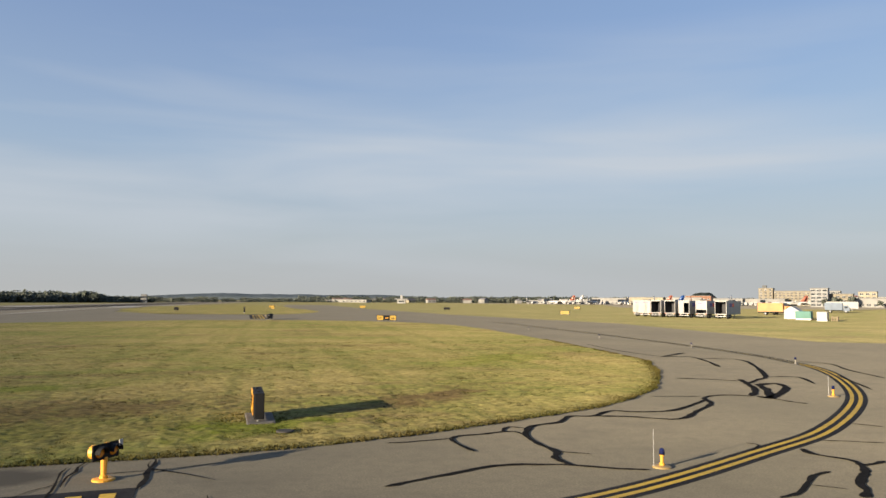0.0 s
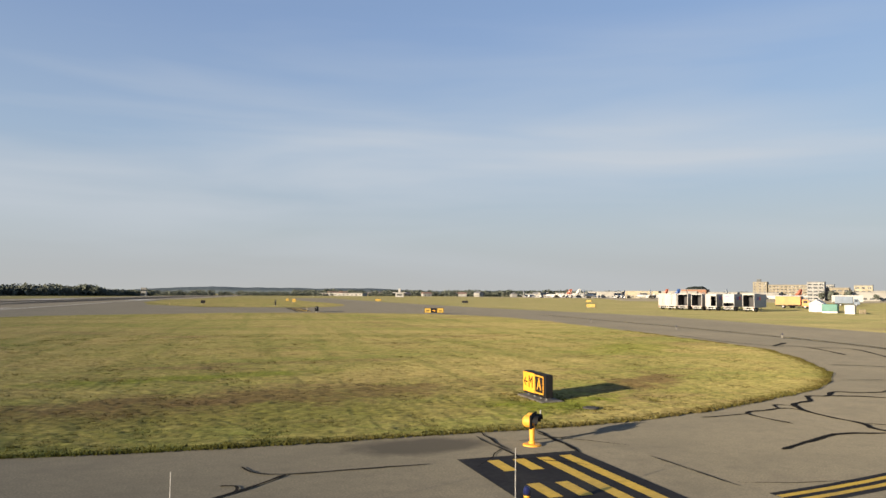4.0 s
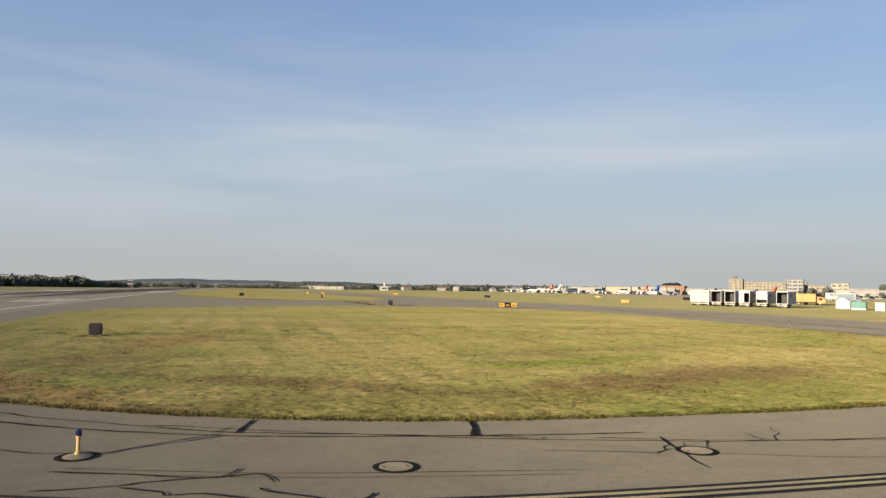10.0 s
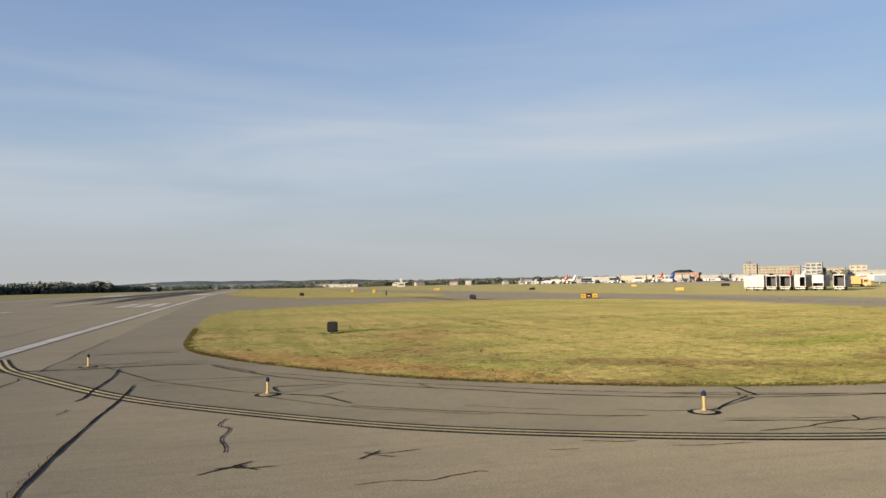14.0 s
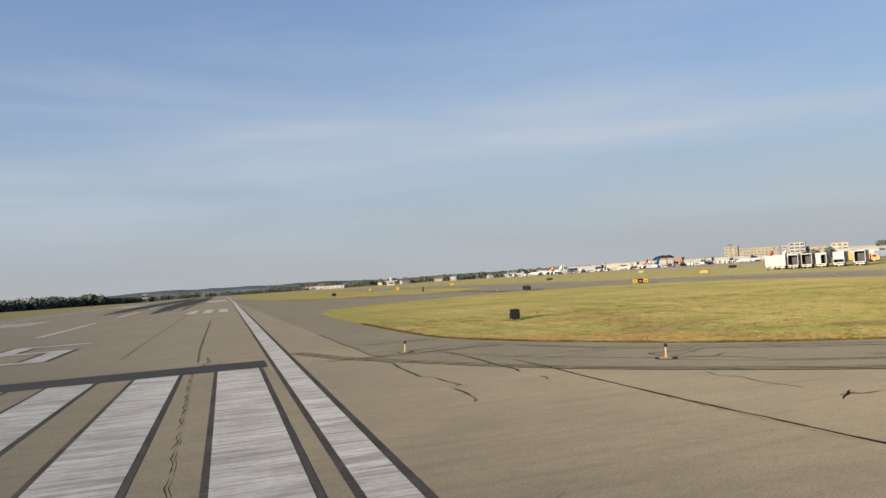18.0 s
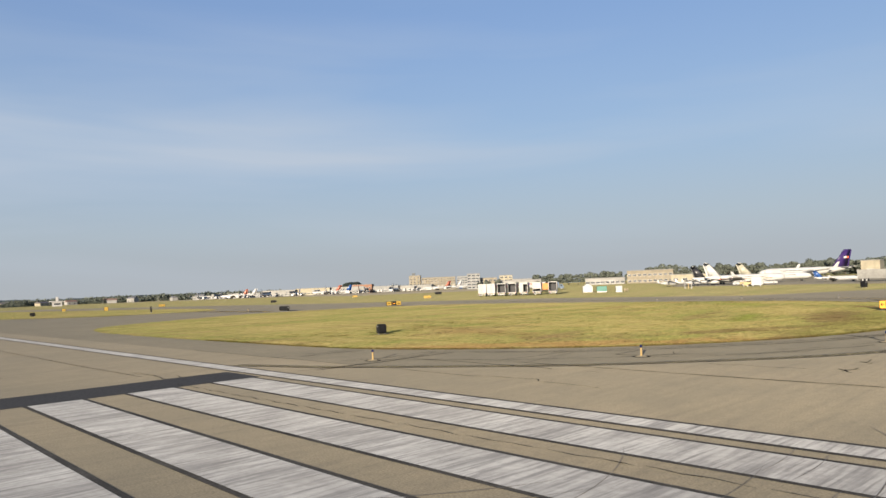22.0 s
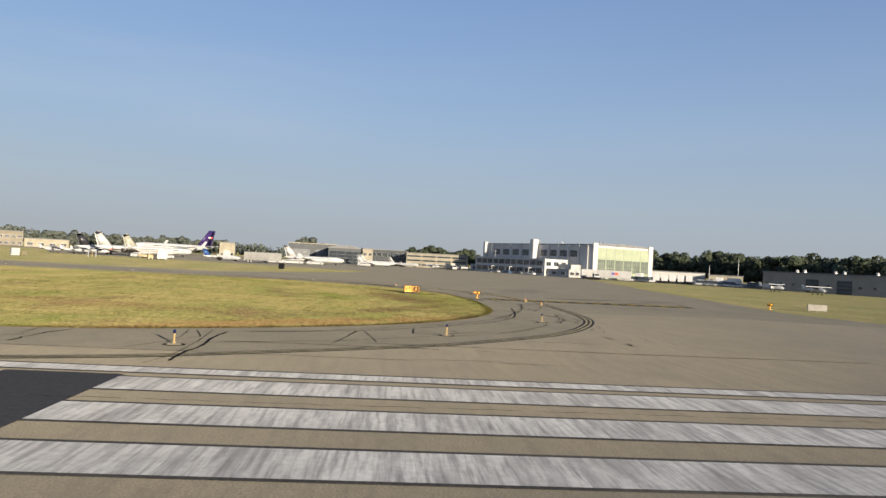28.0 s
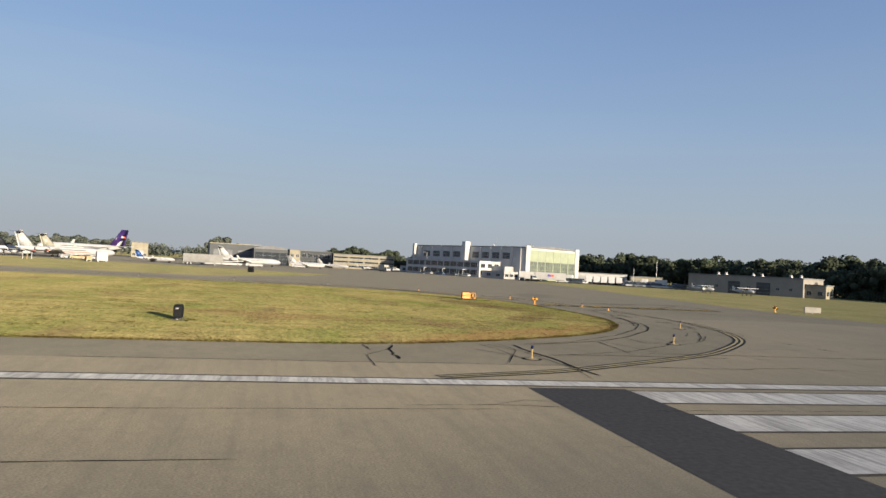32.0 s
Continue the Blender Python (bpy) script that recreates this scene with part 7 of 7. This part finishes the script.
def ridge(name, a0, a1, dist, h, seed, label, cover=HAZED_HILL):
    """A far hill line as a long rounded bank."""
    f, n = Form(), 90
    rows = []
    for i in range(n + 1):
        deg = a0 + (a1 - a0) * i / n
        a = radians(deg)
        k = 0.45 + 0.55 * (0.5 + 0.5 * noise.noise((deg * 0.08, seed, 0))) + 0.10 * noise.noise((deg * 0.5, seed, 3)) + 0.05 * noise.noise((deg * 1.9, seed, 5))
        k *= math.sin(math.pi * min(0.5, i / 60, (n - i) / 60))
        c, s = math.cos(a), math.sin(a)
        rows.append([(c * (dist - 260), s * (dist - 260), -1), (c * (dist - 120), s * (dist - 120), h * k * 0.6), (c * dist, s * dist, h * k), (c * (dist + 260), s * (dist + 260), -1)])
    f.rings(rows, caps=False)
    return tagged(new(name, f.mesh(name, cover, True)), label, "hill", kind="structure")


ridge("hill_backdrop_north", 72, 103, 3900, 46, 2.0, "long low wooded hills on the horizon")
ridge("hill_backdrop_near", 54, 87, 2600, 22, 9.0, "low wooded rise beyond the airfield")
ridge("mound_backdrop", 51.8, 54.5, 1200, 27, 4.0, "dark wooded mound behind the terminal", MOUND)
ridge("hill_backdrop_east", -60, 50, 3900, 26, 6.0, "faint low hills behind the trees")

# roofs of the town between the far trees
rng = random.Random(17)
ROOF_MATS = [surface("house_roof", c, 0.9, spread=0.1) for c in ((0.12, 0.11, 0.11), (0.20, 0.13, 0.10), (0.16, 0.16, 0.17))]
for k in range(22):
    a, d = radians(rng.uniform(58, 84)), rng.uniform(1120, 1330)
    t = thing("house", pose(10 + d * math.cos(a), -30 + d * math.sin(a), -0.06, 0, 0, rng.uniform(0, 360)), "small pale house among far trees", "house", "far houses")
    w, l, h = rng.uniform(8, 11), rng.uniform(10, 16), rng.uniform(4, 6)
    part("wall_block", Form().box(0, 0, 0, l, w, h), FAR_WHITE if k % 3 else BEIGE_WALL, t)
    part("roof", Form().rings([[(-l / 2 - 0.3, -w / 2 - 0.3, h), (-l / 2 - 0.3, 0, h + 2.6), (-l / 2 - 0.3, w / 2 + 0.3, h)], [(l / 2 + 0.3, -w / 2 - 0.3, h), (l / 2 + 0.3, 0, h + 2.6), (l / 2 + 0.3, w / 2 + 0.3, h)]]), ROOF_MATS[k % 3], t)
    for sx in (-l / 4, l / 4):
        part("window", Form().box(sx, -w / 2 - 0.02, 1.2, 1.6, 0.06, 1.4), GLASS, t)

# ---- the sward: clumps and hollows that the low sun picks out ----


def sward(name, ring, bands, calm, material, label):
    """A grid of grass clumps inside a ring. bands: (south, north, step); calm: places (x, y, radius) where it lies flat."""
    edge = np.array(ring)
    verts, faces = [], []
    for south, north, step in bands:
        xs = np.arange(edge[:, 0].min(), edge[:, 0].max(), step)
        ys = np.arange(south, north + step * 0.5, step)
        gx, gy = np.meshgrid(xs, ys)
        hit = np.zeros(gx.shape, bool)
        gap = np.full(gx.shape, 1e9)
        for i in range(len(edge)):
            (x0, y0), (x1, y1) = edge[i - 1], edge[i]
            if y0 != y1:
                hit ^= ((y0 > gy) != (y1 > gy)) & (gx < (x1 - x0) * (gy - y0) / (y1 - y0) + x0)
            gap = np.minimum(gap, (gx - x0) ** 2 + (gy - y0) ** 2)
        soft = np.clip((np.sqrt(gap) - 0.1) / 0.8, 0.25, 1)
        for cx, cy, r in calm:
            soft = soft * np.clip((np.hypot(gx - cx, gy - cy) - r) / 0.8, 0, 1)
        index = np.full(gx.shape, -1)
        for j in range(gx.shape[0]):
            for i in range(gx.shape[1]):
                if hit[j, i]:
                    x, y = float(gx[j, i]), float(gy[j, i])
                    lump = noise.noise((x * 0.5, y * 0.5, 1.0)) * 0.022 + noise.noise((x * 1.7, y * 1.7, 5.0)) * 0.024 + noise.noise((x * 4.6, y * 4.6, 9.0)) * 0.036
                    row = 0.012 * noise.noise((x * 1.05 + 0.3 * y, y * 0.06, 3.0))
                    index[j, i] = len(verts)
                    verts.append((x, y, 0.018 + float(soft[j, i]) * max(0.0, 0.035 + lump + row)))
        a, b, c, d = index[:-1, :-1], index[:-1, 1:], index[1:, 1:], index[1:, :-1]
        keep = (a >= 0) & (b >= 0) & (c >= 0) & (d >= 0)
        faces += np.stack([a[keep], b[keep], c[keep], d[keep]], 1).tolist()
    me = bpy.data.meshes.new(name)
    me.from_pydata(verts, [], faces)
    me.materials.append(material)
    me.polygons.foreach_set("use_smooth", [True] * len(me.polygons))
    return tagged(new(name, me), label, "grass", kind="stuff")


sward("grass_clumps", ISLAND, ((-18, -4, 0.10), (-4, 12, 0.16), (12, 88, 0.40)), ((60.02, -11.75, 1.0), (60.9, -14.3, 0.4), (21.65, 16.78, 0.8)), GRASS,
      "uneven clumps of mown green and straw grass")

# ---- grass tufts, thickest near the walk ----
rng = random.Random(3)
verts, faces = [], []


def blade_tuft(x, y, h, wide=1.0):
    for _ in range(2):
        a, lean = rng.uniform(0, math.tau), rng.uniform(0.4, 1.5) * h
        w = rng.uniform(0.010, 0.026) * wide
        k = len(verts)
        ca, sa = math.cos(a), math.sin(a)
        ox, oy = rng.uniform(-0.04, 0.04), rng.uniform(-0.04, 0.04)
        verts.extend(((x + ox - sa * w, y + oy + ca * w, 0.015), (x + ox + sa * w, y + oy - ca * w, 0.015), (x + ox + ca * lean, y + oy + sa * lean, 0.03 + h)))
        faces.append((k, k + 1, k + 2))


made = 0
while made < 120000:
    x, y = rng.uniform(10, 88), -18.2 + 46 * rng.random() ** 1.6
    if not inside(x, y, ISLAND):
        continue
    clump = 0.5 + 0.5 * noise.noise((x * 0.9, y * 0.9, 2))
    if rng.random() > 0.15 + 1.1 * clump:
        continue
    far_off = 1 + max(0.0, y + 18) / 25
    blade_tuft(x, y, 0.022 + 0.045 * clump * rng.random(), far_off)
    made += 1
# a taller fringe that the mower leaves along the pavement
ring = ISLAND
for i in range(len(ring)):
    p, q = Vector(ring[i - 1]), Vector(ring[i])
    if max(p.y, q.y) > 30:
        continue
    d = Vector((-(q - p).y, (q - p).x)).normalized()
    for _ in range(int((q - p).length * 90)):
        c = p.lerp(q, rng.random())
        k = noise.noise((c.x * 0.8, c.y * 0.8, 6))
        off = abs(rng.gauss(0, 0.30)) - 0.10 - 0.10 * k
        blade_tuft(c.x + d.x * off, c.y + d.y * off, rng.uniform(0.02, 0.06) * (1.2 + k))
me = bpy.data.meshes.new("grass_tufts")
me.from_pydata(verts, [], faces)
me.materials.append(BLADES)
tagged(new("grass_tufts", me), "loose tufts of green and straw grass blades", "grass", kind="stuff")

# ---- the land falls gently away towards the north ----
FOLD, FALL = 200.0, 0.0042
for ob in [o for o in scene.objects if o.parent is None and o.type in ("MESH", "EMPTY")]:
    if ob.location.length > 0.01 or ob.type == "EMPTY":
        if ob.location.y > FOLD:
            ob.location.z -= FALL * (ob.location.y - FOLD)
        continue
    turn = ob.matrix_basis.copy()
    if not any((turn @ v.co).y > FOLD for v in ob.data.vertices):
        continue
    if ob.name != "ground" and len(ob.data.polygons) < 4000:
        bm = bmesh.new()
        bm.from_mesh(ob.data)
        back = turn.inverted()
        bmesh.ops.bisect_plane(bm, geom=[*bm.verts, *bm.edges, *bm.faces], plane_co=back @ Vector((0, FOLD, 0)), plane_no=(back.to_3x3() @ Vector((0, 1, 0))).normalized())
        bm.to_mesh(ob.data)
        bm.free()
    for v in ob.data.vertices:
        y = (turn @ v.co).y
        if y > FOLD:
            v.co.z -= FALL * (y - FOLD)
    ob.data.update()
